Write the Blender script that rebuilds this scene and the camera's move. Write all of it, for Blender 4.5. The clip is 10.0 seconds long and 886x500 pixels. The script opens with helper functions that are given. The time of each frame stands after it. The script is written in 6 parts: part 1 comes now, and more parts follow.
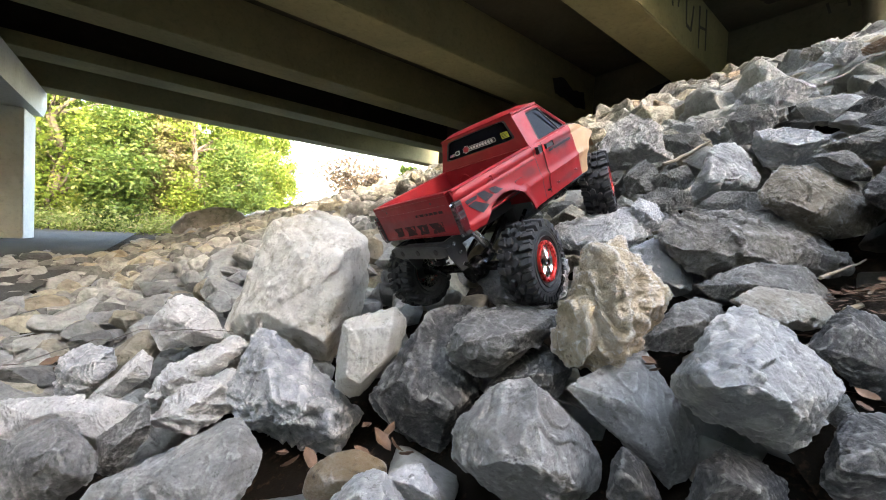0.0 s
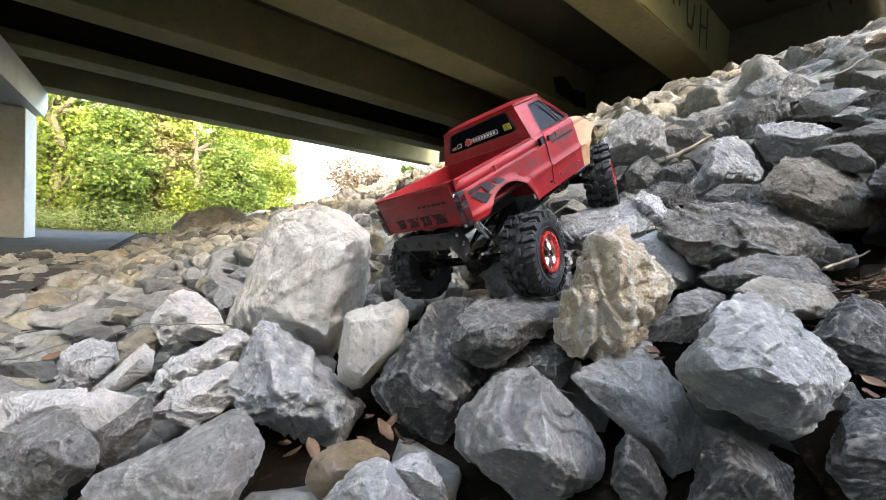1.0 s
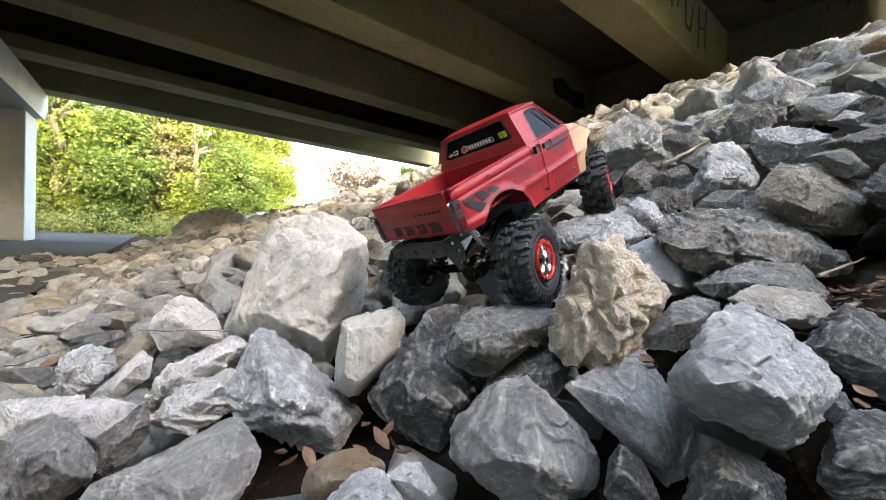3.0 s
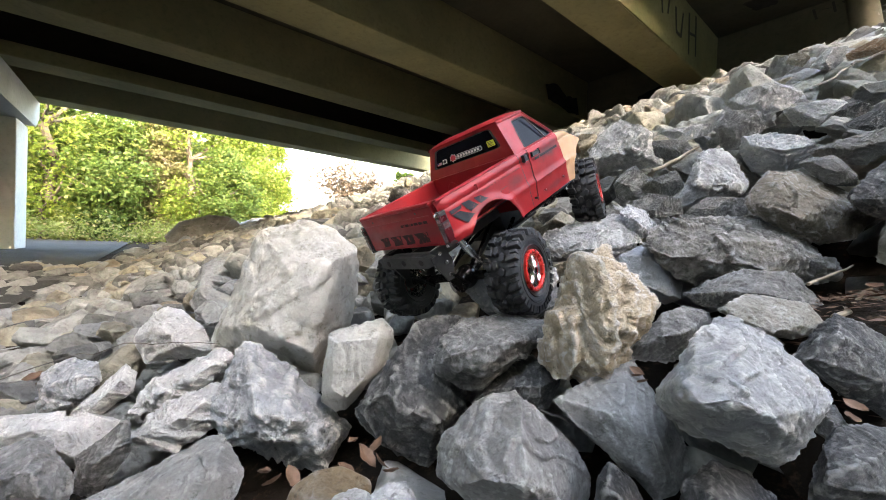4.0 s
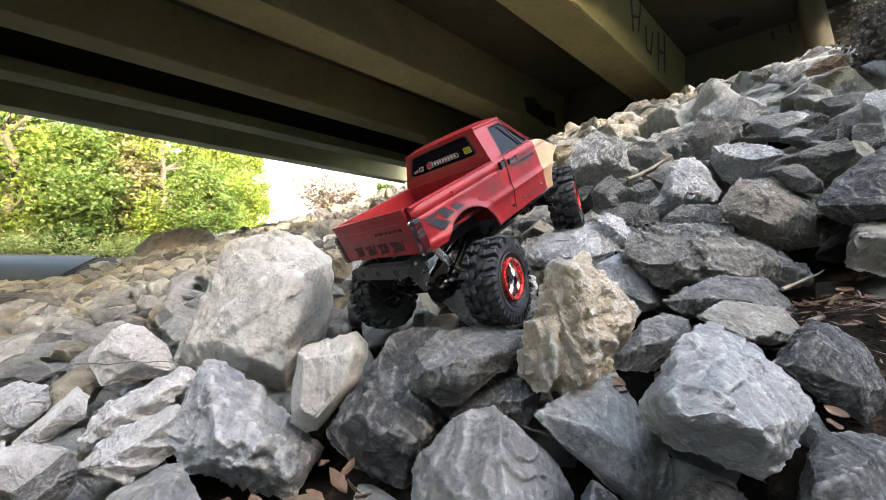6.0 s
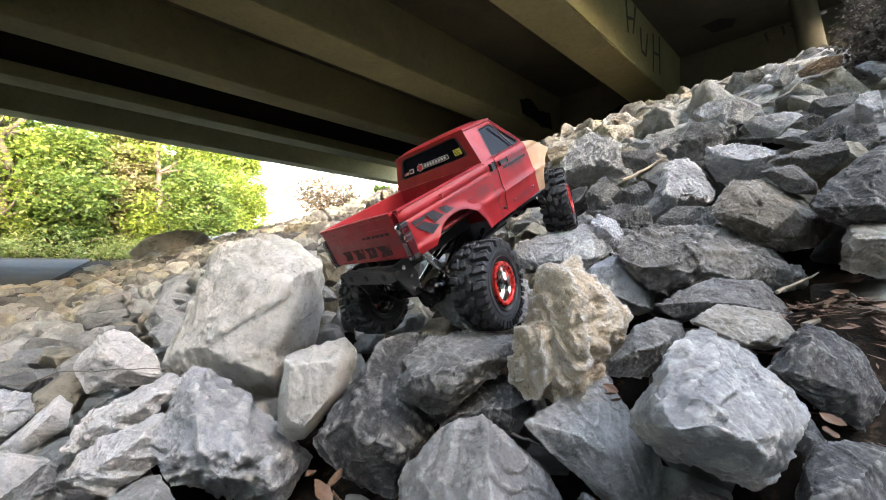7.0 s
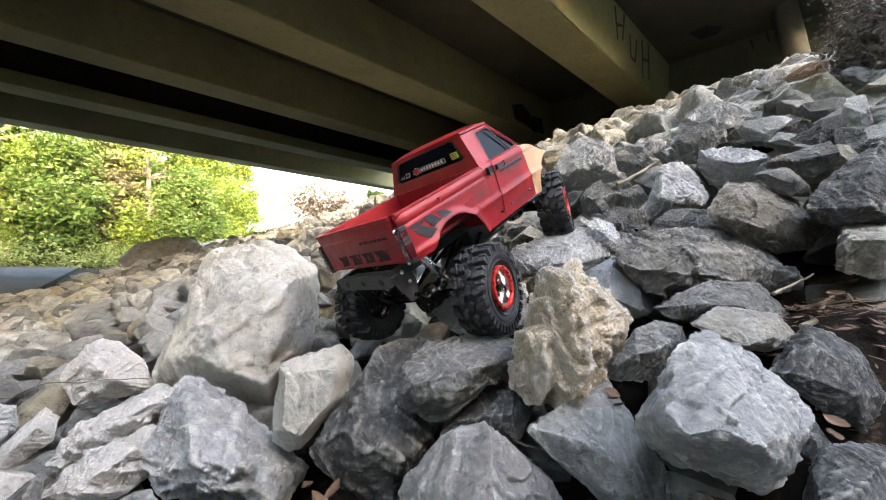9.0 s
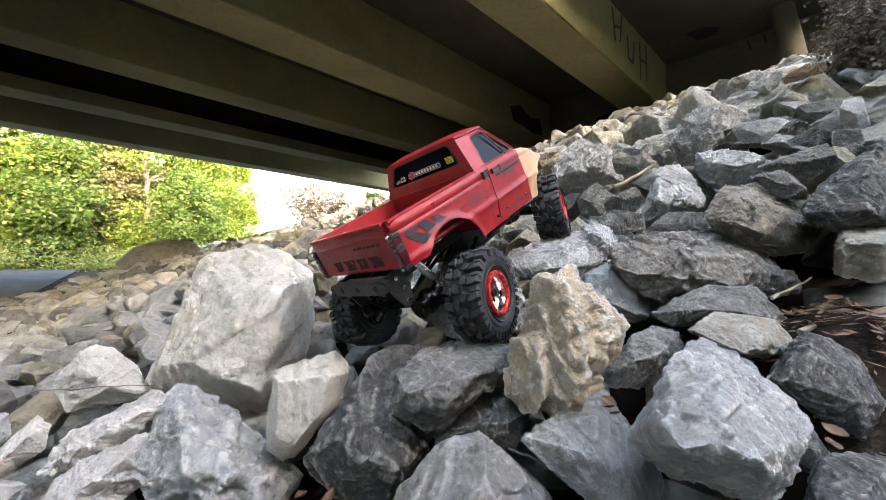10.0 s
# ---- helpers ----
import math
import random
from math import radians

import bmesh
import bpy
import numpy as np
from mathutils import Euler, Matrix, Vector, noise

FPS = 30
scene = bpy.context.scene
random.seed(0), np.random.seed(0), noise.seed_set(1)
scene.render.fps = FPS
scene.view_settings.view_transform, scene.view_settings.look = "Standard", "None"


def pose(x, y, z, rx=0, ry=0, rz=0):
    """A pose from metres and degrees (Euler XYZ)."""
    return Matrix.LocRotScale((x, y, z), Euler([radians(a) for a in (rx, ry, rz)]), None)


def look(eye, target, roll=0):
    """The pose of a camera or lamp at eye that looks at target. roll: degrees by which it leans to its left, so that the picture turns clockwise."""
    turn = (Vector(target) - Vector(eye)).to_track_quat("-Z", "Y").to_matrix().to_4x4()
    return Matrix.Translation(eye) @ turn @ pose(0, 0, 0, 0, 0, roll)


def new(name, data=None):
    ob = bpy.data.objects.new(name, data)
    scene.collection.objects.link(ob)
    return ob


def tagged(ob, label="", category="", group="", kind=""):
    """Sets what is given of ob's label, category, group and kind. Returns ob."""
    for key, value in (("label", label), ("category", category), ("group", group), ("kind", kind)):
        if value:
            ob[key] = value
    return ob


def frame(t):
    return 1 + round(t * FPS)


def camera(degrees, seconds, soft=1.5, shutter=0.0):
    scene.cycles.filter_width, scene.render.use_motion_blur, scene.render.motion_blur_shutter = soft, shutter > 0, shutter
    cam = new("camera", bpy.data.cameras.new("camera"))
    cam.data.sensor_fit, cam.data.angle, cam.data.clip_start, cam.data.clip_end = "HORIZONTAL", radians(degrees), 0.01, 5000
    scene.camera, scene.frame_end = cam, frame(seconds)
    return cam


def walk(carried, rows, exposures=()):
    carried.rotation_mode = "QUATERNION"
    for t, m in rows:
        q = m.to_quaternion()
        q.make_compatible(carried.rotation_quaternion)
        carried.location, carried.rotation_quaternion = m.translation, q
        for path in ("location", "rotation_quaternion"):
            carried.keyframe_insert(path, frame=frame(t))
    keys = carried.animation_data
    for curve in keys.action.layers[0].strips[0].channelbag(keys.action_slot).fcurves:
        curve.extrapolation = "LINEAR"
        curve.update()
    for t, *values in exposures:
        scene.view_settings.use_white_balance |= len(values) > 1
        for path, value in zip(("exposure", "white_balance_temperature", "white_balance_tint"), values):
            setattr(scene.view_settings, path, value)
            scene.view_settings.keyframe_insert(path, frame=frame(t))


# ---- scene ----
cam = camera(100.16, 10.0, soft=1.0)
# seconds, eye in metres, turns in degrees
ROWS = [
    (0.0, 0.0000, 0.0000, 1.0000, 88.200, -2.800, 0.000),
    (0.5, 0.0008, 0.0040, 0.9916, 88.172, -2.790, 0.039),
    (1.0, -0.0021, 0.0006, 0.9885, 88.170, -2.785, 0.075),
    (1.5, -0.0036, -0.0046, 0.9913, 88.186, -2.740, 0.100),
    (2.0, 0.0031, -0.0020, 0.9966, 88.209, -2.720, 0.116),
    (3.5, 0.0031, -0.0003, 0.9992, 88.608, -2.473, -0.082),
    (4.0, 0.0139, 0.0062, 1.0063, 89.086, -2.194, -0.536),
    (4.5, 0.0154, 0.0169, 1.0098, 89.750, -1.952, -1.497),
    (5.0, 0.0135, 0.0201, 1.0054, 90.314, -1.845, -2.472),
    (5.5, 0.0155, 0.0200, 1.0027, 90.667, -1.776, -3.032),
    (7.0, 0.0326, 0.0323, 1.0074, 91.106, -1.388, -3.724),
    (7.5, 0.0300, 0.0302, 1.0049, 91.244, -1.235, -4.001),
    (8.0, 0.0282, 0.0360, 1.0119, 91.508, -1.042, -4.314),
    (8.5, 0.0326, 0.0383, 1.0103, 91.758, -0.966, -4.556),
    (9.0, 0.0273, 0.0375, 1.0067, 91.877, -0.908, -4.709),
    (9.5, 0.0247, 0.0362, 1.0037, 91.974, -0.788, -4.781),
    (10.0, 0.0330, 0.0414, 1.0122, 92.072, -0.679, -4.832),
]
walk(cam, [(t, pose(x, y, z, rx, ry, rz)) for t, x, y, z, rx, ry, rz in ROWS],
     ((0.0, 5.02, 7650, 14), (10.0, 5.02, 7650, 14)))

# ---- light ----
BEAR = radians(52)                      # the way up the slope and along the girders
UX, UY = math.sin(BEAR), math.cos(BEAR)
VX, VY = -UY, UX                        # along the embankment


def uv(u, v, z=0.0):
    return Vector((u * UX + v * VX, u * UY + v * VY, z))


SUN_ELEV, SUN_AZ = radians(22), radians(154)
world = bpy.data.worlds.new("sky")
scene.world = world
world.use_nodes = True
wn = world.node_tree.nodes
sky = wn.new("ShaderNodeTexSky")
sky.sky_type, sky.sun_disc = "NISHITA", False
sky.sun_elevation, sky.sun_rotation = SUN_ELEV, SUN_AZ
sky.dust_density, sky.air_density = 2.5, 1.2
wn["Background"].inputs["Strength"].default_value = 0.15
world.node_tree.links.new(sky.outputs[0], wn["Background"].inputs["Color"])
sun = new("sun", bpy.data.lights.new("sun", "SUN"))
sun.data.energy, sun.data.angle, sun.data.color = 0.5, radians(0.6), (1.0, 0.96, 0.88)
sun_way = Vector((math.sin(SUN_AZ) * math.cos(SUN_ELEV), math.cos(SUN_AZ) * math.cos(SUN_ELEV), math.sin(SUN_ELEV)))
sun.matrix_world = look(sun_way * 40, (0, 0, 0))


# ---- materials ----
class Nodes:
    """Shorthand for building node materials."""

    def __init__(self, name):
        self.m = bpy.data.materials.new(name)
        self.m.use_nodes = True
        self.t = self.m.node_tree
        self.b = self.t.nodes["Principled BSDF"]

    def n(self, kind, **inputs):
        node = self.t.nodes.new("ShaderNode" + kind)
        for k, v in inputs.items():
            self.put(node.inputs[k.replace("_", " ")], v)
        return node

    def put(self, socket, v):
        if isinstance(v, bpy.types.NodeSocket):
            self.t.links.new(v, socket)
        elif isinstance(v, tuple) and len(v) == 3 and socket.type == "RGBA":
            socket.default_value = (*v, 1)
        else:
            socket.default_value = v

    def pos(self):
        return self.n("NewGeometry").outputs["Position"]

    def obj(self):
        return self.n("TexCoord").outputs["Object"]

    def noise(self, at, scale, detail=6.0, rough=0.6, distort=0.0):
        x = self.n("TexNoise", Scale=scale, Detail=detail, Roughness=rough, Distortion=distort)
        self.put(x.inputs["Vector"], at)
        return x.outputs["Fac"]

    def ramp(self, fac, lo, hi, a=0.0, b=1.0):
        x = self.n("MapRange")
        x.clamp = True
        for i, v in enumerate((fac, lo, hi, a, b)):
            self.put(x.inputs[i], v)
        return x.outputs[0]

    def mix(self, fac, a, b, blend="MIX"):
        x = self.t.nodes.new("ShaderNodeMix")
        x.data_type, x.blend_type = "RGBA", blend
        self.put(x.inputs[0], fac), self.put(x.inputs[6], a), self.put(x.inputs[7], b)
        return x.outputs[2]

    def math(self, op, a, b=0.0):
        x = self.t.nodes.new("ShaderNodeMath")
        x.operation = op
        self.put(x.inputs[0], a), self.put(x.inputs[1], b)
        return x.outputs[0]

    def bump(self, height, strength=0.5, distance=0.004, under=None):
        x = self.n("Bump", Strength=strength, Distance=distance, Height=height)
        if under is not None:
            self.put(x.inputs["Normal"], under)
        return x.outputs[0]

    def done(self, colour, rough=0.8, metal=0.0, normal=None, **more):
        self.put(self.b.inputs["Base Color"], colour)
        self.put(self.b.inputs["Roughness"], rough)
        self.put(self.b.inputs["Metallic"], metal)
        if normal is not None:
            self.put(self.b.inputs["Normal"], normal)
        for k, v in more.items():
            self.put(self.b.inputs[k.replace("_", " ")], v)
        return self.m


def rock_nodes(k, tone, second, vein, grain=1.0, pale=0.35):
    """Broken limestone: clouded tone, chalky fracture faces, dark pits, thin pale veins."""
    p = k.pos()
    warp = k.noise(p, 7 * grain, 5, 0.65, 0.6)
    c = k.mix(k.ramp(warp, 0.38, 0.64, 0.0, 0.65), tone, second)
    chalk = k.noise(p, 26 * grain, 8, 0.72, 0.3)
    c = k.mix(k.math("MULTIPLY", k.ramp(chalk, 0.47, 0.70), min(1.0, 1.5 * pale)), c, (0.68, 0.68, 0.67))
    pits = k.noise(p, 75 * grain, 8, 0.75)
    c = k.mix(k.math("MULTIPLY", k.ramp(pits, 0.44, 0.33), 0.65), c, tuple(0.3 * x for x in vein))
    fleck = k.noise(p, 260 * grain, 4, 0.8)
    c = k.mix(k.ramp(fleck, 0.52, 0.70, 0.0, 0.14), c, (0.60, 0.60, 0.59))
    c = k.mix(k.ramp(fleck, 0.46, 0.32, 0.0, 0.22), c, tuple(0.35 * x for x in tone))
    stain = k.noise(p, 15 * grain, 6, 0.7, 1.2)
    c = k.mix(k.math("MULTIPLY", k.ramp(stain, 0.56, 0.70), 0.35), c, vein)
    crack = k.n("TexVoronoi", Scale=19.0 * grain)
    crack.feature = "DISTANCE_TO_EDGE"
    bent = k.t.nodes.new("ShaderNodeVectorMath")
    bent.operation = "ADD"
    wob = k.n("TexNoise", Scale=24.0 * grain, Detail=5.0)
    k.put(wob.inputs["Vector"], p)
    sc = k.t.nodes.new("ShaderNodeVectorMath")
    sc.operation = "SCALE"
    k.put(sc.inputs[0], wob.outputs["Color"]), k.put(sc.inputs["Scale"], 0.09)
    k.put(bent.inputs[0], p), k.put(bent.inputs[1], sc.outputs[0])
    k.put(crack.inputs["Vector"], bent.outputs[0])
    line = k.ramp(crack.outputs["Distance"], 0.014, 0.0)
    c = k.mix(k.math("MULTIPLY", line, k.ramp(warp, 0.52, 0.64, 0.0, 0.32)), c, (0.55, 0.55, 0.53))
    worn = k.ramp(k.n("NewGeometry").outputs["Pointiness"], 0.505, 0.56)
    c = k.mix(k.math("MULTIPLY", worn, k.ramp(chalk, 0.35, 0.6, 0.15, 0.9)), c, (0.72, 0.72, 0.70))
    tilt = None
    for scale, deep in ((30.0 * grain, 0.8), (90.0 * grain, 0.45)):
        cells = k.n("TexVoronoi", Scale=scale)
        small = k.t.nodes.new("ShaderNodeVectorMath")
        small.operation = "SCALE"
        k.put(small.inputs[0], wob.outputs["Color"]), k.put(small.inputs["Scale"], 0.9 / scale)
        moved = k.t.nodes.new("ShaderNodeVectorMath")
        moved.operation = "ADD"
        k.put(moved.inputs[0], p), k.put(moved.inputs[1], small.outputs[0])
        k.put(cells.inputs["Vector"], moved.outputs[0])
        off = k.t.nodes.new("ShaderNodeVectorMath")
        off.operation = "SUBTRACT"
        k.put(off.inputs[0], moved.outputs[0]), k.put(off.inputs[1], cells.outputs["Position"])
        way = k.t.nodes.new("ShaderNodeVectorMath")
        way.operation = "SUBTRACT"
        k.put(way.inputs[0], cells.outputs["Color"]), k.put(way.inputs[1], (0.5, 0.5, 0.5))
        dot = k.t.nodes.new("ShaderNodeVectorMath")
        dot.operation = "DOT_PRODUCT"
        k.put(dot.inputs[0], off.outputs[0]), k.put(dot.inputs[1], way.outputs[0])
        piece = k.math("MULTIPLY", dot.outputs["Value"], deep)
        tilt = piece if tilt is None else k.math("ADD", tilt, piece)
        tone2 = k.n("SeparateColor", Color=cells.outputs["Color"]).outputs[0]
        c = k.mix(k.ramp(tone2, 0.0, 1.0, 0.0, 0.13), c, tuple(0.45 * x for x in tone))
    h1 = k.noise(p, 45 * grain, 10, 0.72, 0.2)
    h2 = k.noise(p, 190 * grain, 5, 0.7)
    nrm = k.bump(h2, 1.0, 0.0022, k.bump(h1, 1.0, 0.012 / grain, k.bump(tilt, 1.0, 1.35)))
    return c, nrm


def rock_material(name, tone, second, vein, grain=1.0, pale=0.35, rough=0.88):
    k = Nodes(name)
    c, nrm = rock_nodes(k, tone, second, vein, grain, pale)
    dust = 1.25 if tone[0] > 0.5 and tone[2] < 0.4 else 1.4 if tone[0] > 0.47 and tone[2] > 0.4 else (1.3 if tone[2] > 0.38 else (0.95 if tone[2] > 0.3 else 0.75))
    c = k.mix(1.0, c, (0.68 * dust * 1.03, 0.68 * dust, 0.68 * 0.965 * dust), "MULTIPLY")
    return k.done(c, rough, 0.0, nrm, Specular_IOR_Level=0.25)


def loose_rock_material(name, island=False):
    """Riprap of mixed stone: each rock takes its own tone."""
    k = Nodes(name)
    rnd = k.n("NewGeometry").outputs["Random Per Island"] if island else k.n("ObjectInfo").outputs["Random"]
    pick = k.n("ValToRGB", Fac=rnd)
    e = pick.color_ramp.elements
    pick.color_ramp.interpolation = "CONSTANT"
    tones = ((0.00, (0.31, 0.31, 0.30)), (0.22, (0.39, 0.39, 0.385)), (0.40, (0.20, 0.20, 0.20)), (0.54, (0.46, 0.455, 0.44)),
             (0.68, (0.40, 0.37, 0.305)), (0.80, (0.34, 0.35, 0.37)), (0.91, (0.36, 0.315, 0.25)), (0.95, (0.15, 0.15, 0.155)))
    e[0].position, e[0].color = tones[0][0], (*tones[0][1], 1)
    e[1].position, e[1].color = tones[1][0], (*tones[1][1], 1)
    for at, tone in tones[2:]:
        x = e.new(at)
        x.color = (*tone, 1)
    c, nrm = rock_nodes(k, (0.5, 0.5, 0.5), (0.36, 0.36, 0.36), (0.25, 0.22, 0.18), 0.8, 0.25)
    two = k.mix(1.0, c, pick.outputs[0], "MULTIPLY")
    dry = 1.25 if island else 1.05
    gain = k.mix(1.0, two, (1.2 * dry, 1.2 * dry, 1.16 * dry), "MULTIPLY")
    return k.done(gain, 0.9, 0.0, nrm, Specular_IOR_Level=0.2)


ROCK = {
    "light": rock_material("limestone_light", (0.37, 0.38, 0.395), (0.25, 0.26, 0.27), (0.20, 0.19, 0.17), 1.0, 0.5),
    "pale": rock_material("limestone_pale", (0.50, 0.50, 0.50), (0.40, 0.40, 0.40), (0.27, 0.25, 0.22), 0.9, 0.5),
    "white": rock_material("limestone_white", (0.54, 0.53, 0.49), (0.46, 0.45, 0.40), (0.30, 0.27, 0.19), 0.7, 0.4),
    "blue": rock_material("limestone_blue", (0.39, 0.41, 0.44), (0.28, 0.295, 0.32), (0.15, 0.15, 0.16), 1.1, 0.45),
    "grey": rock_material("limestone_grey", (0.26, 0.26, 0.255), (0.17, 0.17, 0.165), (0.16, 0.14, 0.11), 1.1, 0.4),
    "dark": rock_material("limestone_dark", (0.13, 0.133, 0.137), (0.08, 0.083, 0.087), (0.08, 0.08, 0.08), 1.0, 0.3),
    "tan": rock_material("sandstone_tan", (0.56, 0.465, 0.34), (0.40, 0.33, 0.24), (0.20, 0.14, 0.09), 1.2, 0.28),
    "tan2": rock_material("stone_buff", (0.34, 0.30, 0.24), (0.24, 0.22, 0.18), (0.16, 0.13, 0.09), 1.0, 0.3),
    "moss": rock_material("stone_crusted", (0.20, 0.205, 0.21), (0.37, 0.34, 0.28), (0.13, 0.11, 0.08), 1.6, 0.45),
    "mott": rock_material("limestone_mottled", (0.27, 0.275, 0.28), (0.52, 0.50, 0.46), (0.14, 0.14, 0.14), 1.5, 0.5),
    "layer": rock_material("limestone_layered", (0.50, 0.50, 0.50), (0.42, 0.42, 0.42), (0.24, 0.23, 0.21), 0.9, 0.4),
    "orange": rock_material("stone_rusty", (0.38, 0.25, 0.16), (0.30, 0.20, 0.13), (0.20, 0.12, 0.07), 1.0, 0.3),
    "wedge": rock_material("limestone_wedge", (0.34, 0.335, 0.33), (0.25, 0.25, 0.25), (0.17, 0.15, 0.12), 1.1, 0.4),
    "slab": rock_material("limestone_slab", (0.36, 0.36, 0.355), (0.27, 0.27, 0.265), (0.18, 0.16, 0.13), 1.1, 0.4),
    "buff": rock_material("limestone_buff", (0.42, 0.40, 0.35), (0.33, 0.31, 0.27), (0.18, 0.15, 0.10), 1.0, 0.35),
    "disc": rock_material("limestone_smooth", (0.40, 0.42, 0.45), (0.35, 0.37, 0.395), (0.30, 0.31, 0.33), 0.8, 0.15),
    "far": rock_material("stone_grey_boulder", (0.40, 0.385, 0.36), (0.32, 0.305, 0.28), (0.12, 0.10, 0.08), 0.12, 0.12),
    "round": rock_material("stone_ochre", (0.36, 0.26, 0.15), (0.27, 0.22, 0.16), (0.16, 0.12, 0.08), 0.8, 0.15, 0.7),
}
LOOSE = loose_rock_material("riprap_mixed")
LOOSE_FAR = loose_rock_material("riprap_mixed_far", True)


def concrete(name, tone, stain, scale=1.0):
    k = Nodes(name)
    p = k.pos()
    c = k.mix(k.ramp(k.noise(p, 0.9 * scale, 8, 0.65, 0.5), 0.35, 0.7), tone, stain)
    c = k.mix(k.math("MULTIPLY", k.ramp(k.noise(p, 14 * scale, 8, 0.7), 0.5, 0.75), 0.5), c, tuple(0.6 * x for x in stain))
    c = k.mix(k.math("MULTIPLY", k.ramp(k.noise(p, 4 * scale, 3, 0.5), 0.62, 0.72), 0.4), c, tuple(1.15 * x for x in tone))
    nrm = k.bump(k.noise(p, 60 * scale, 6, 0.7), 0.3, 0.01)
    return k.done(c, 0.88, 0.0, nrm, Specular_IOR_Level=0.2)


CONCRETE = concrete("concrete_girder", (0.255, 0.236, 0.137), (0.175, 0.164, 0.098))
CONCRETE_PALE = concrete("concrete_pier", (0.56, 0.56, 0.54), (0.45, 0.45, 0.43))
# deck tone carries the deep shade between the girders
CONCRETE_DECK_SHADED = concrete("concrete_deck_shaded", (0.075, 0.07, 0.055), (0.045, 0.043, 0.034))
# darker copy for wall and pipe, painted as if less light reached them
CONCRETE_WALL_SHADED = concrete("concrete_abutment_shaded", (0.11, 0.104, 0.078), (0.07, 0.066, 0.05))
CONCRETE_WEB_SHADE = concrete("concrete_web_shade", (0.03, 0.028, 0.024), (0.02, 0.019, 0.016))


def simple(name, tone, rough=0.5, metal=0.0, var=0.25, scale=60.0, bump=0.15, **more):
    k = Nodes(name)
    p = k.obj()
    c = k.mix(k.ramp(k.noise(p, scale, 6, 0.65), 0.3, 0.7), tone, tuple(x * (1 - var) for x in tone))
    r = k.ramp(k.noise(p, scale * 2.3, 5, 0.6), 0.3, 0.7, max(0.02, rough - 0.08), min(1, rough + 0.1))
    return k.done(c, r, metal, k.bump(k.noise(p, scale * 5, 4, 0.6), bump, 0.0006), **more)


def ground_material():
    k = Nodes("soil_and_litter")
    p = k.pos()
    c = k.mix(k.ramp(k.noise(p, 5, 8, 0.7), 0.35, 0.7), (0.024, 0.018, 0.013), (0.010, 0.009, 0.0075))
    c = k.mix(k.ramp(k.noise(p, 45, 6, 0.7), 0.55, 0.7), c, (0.085, 0.055, 0.034))
    return k.done(c, 0.95, 0.0, k.bump(k.noise(p, 70, 8, 0.75), 0.8, 0.02), Specular_IOR_Level=0.1)


def grass_material():
    k = Nodes("sunlit_grass")
    p = k.pos()
    c = k.mix(k.ramp(k.noise(p, 0.8, 6, 0.6), 0.35, 0.65), (0.10, 0.15, 0.03), (0.20, 0.20, 0.06))
    c = k.mix(k.ramp(k.noise(p, 25, 6, 0.7), 0.4, 0.7), c, (0.06, 0.10, 0.02))
    return k.done(c, 0.9, 0.0, k.bump(k.noise(p, 30, 6, 0.7), 0.5, 0.03), Specular_IOR_Level=0.03)


def asphalt_material():
    k = Nodes("grey_asphalt")
    p = k.pos()
    c = k.mix(k.ramp(k.noise(p, 0.6, 6, 0.6), 0.35, 0.7), (0.055, 0.054, 0.053), (0.038, 0.037, 0.036))
    c = k.mix(k.math("MULTIPLY", k.ramp(k.noise(p, 90, 4, 0.7), 0.5, 0.7), 0.5), c, (0.12, 0.12, 0.115))
    return k.done(c, 0.85, 0.0, k.bump(k.noise(p, 120, 4, 0.7), 0.4, 0.006), Specular_IOR_Level=0.08)


def leaf_material(name, a, b, c3, trans=0.35):
    k = Nodes(name)
    rnd = k.n("NewGeometry").outputs["Random Per Island"]
    c = k.mix(k.ramp(rnd, 0.0, 0.6), a, b)
    c = k.mix(k.ramp(rnd, 0.75, 1.0), c, c3)
    c = k.mix(k.ramp(k.noise(k.pos(), 0.7, 4, 0.6), 0.45, 0.7, 0.0, 0.4), c, tuple(0.6 * x for x in a))
    m = k.done(c, 0.55, 0.0, None, Specular_IOR_Level=0.3)
    tr = k.n("BsdfTranslucent", Color=c)
    mx = k.n("MixShader", Fac=trans)
    out = k.t.nodes["Material Output"]
    k.t.links.new(k.b.outputs[0], mx.inputs[1])
    k.t.links.new(tr.outputs[0], mx.inputs[2])
    k.t.links.new(mx.outputs[0], out.inputs[0])
    return m


def sky_block_material():
    k = Nodes("sky_block_green")
    p = k.pos()
    c = k.mix(k.ramp(k.noise(p, 1.5, 6, 0.7), 0.35, 0.65), (0.035, 0.05, 0.018), (0.07, 0.09, 0.03))
    return k.done(c, 0.9, 0.0, k.bump(k.noise(p, 3, 6, 0.7), 1.0, 0.4))


def woods_material():
    k = Nodes("far_woods")
    p = k.pos()
    c = k.mix(k.ramp(k.noise(p, 0.8, 8, 0.75), 0.35, 0.65), (0.045, 0.075, 0.015), (0.12, 0.16, 0.03))
    c = k.mix(k.ramp(k.noise(p, 3.0, 8, 0.75), 0.45, 0.65), c, (0.17, 0.19, 0.05))
    return k.done(c, 0.9, 0.0, k.bump(k.noise(p, 2.2, 8, 0.75), 1.0, 0.9))


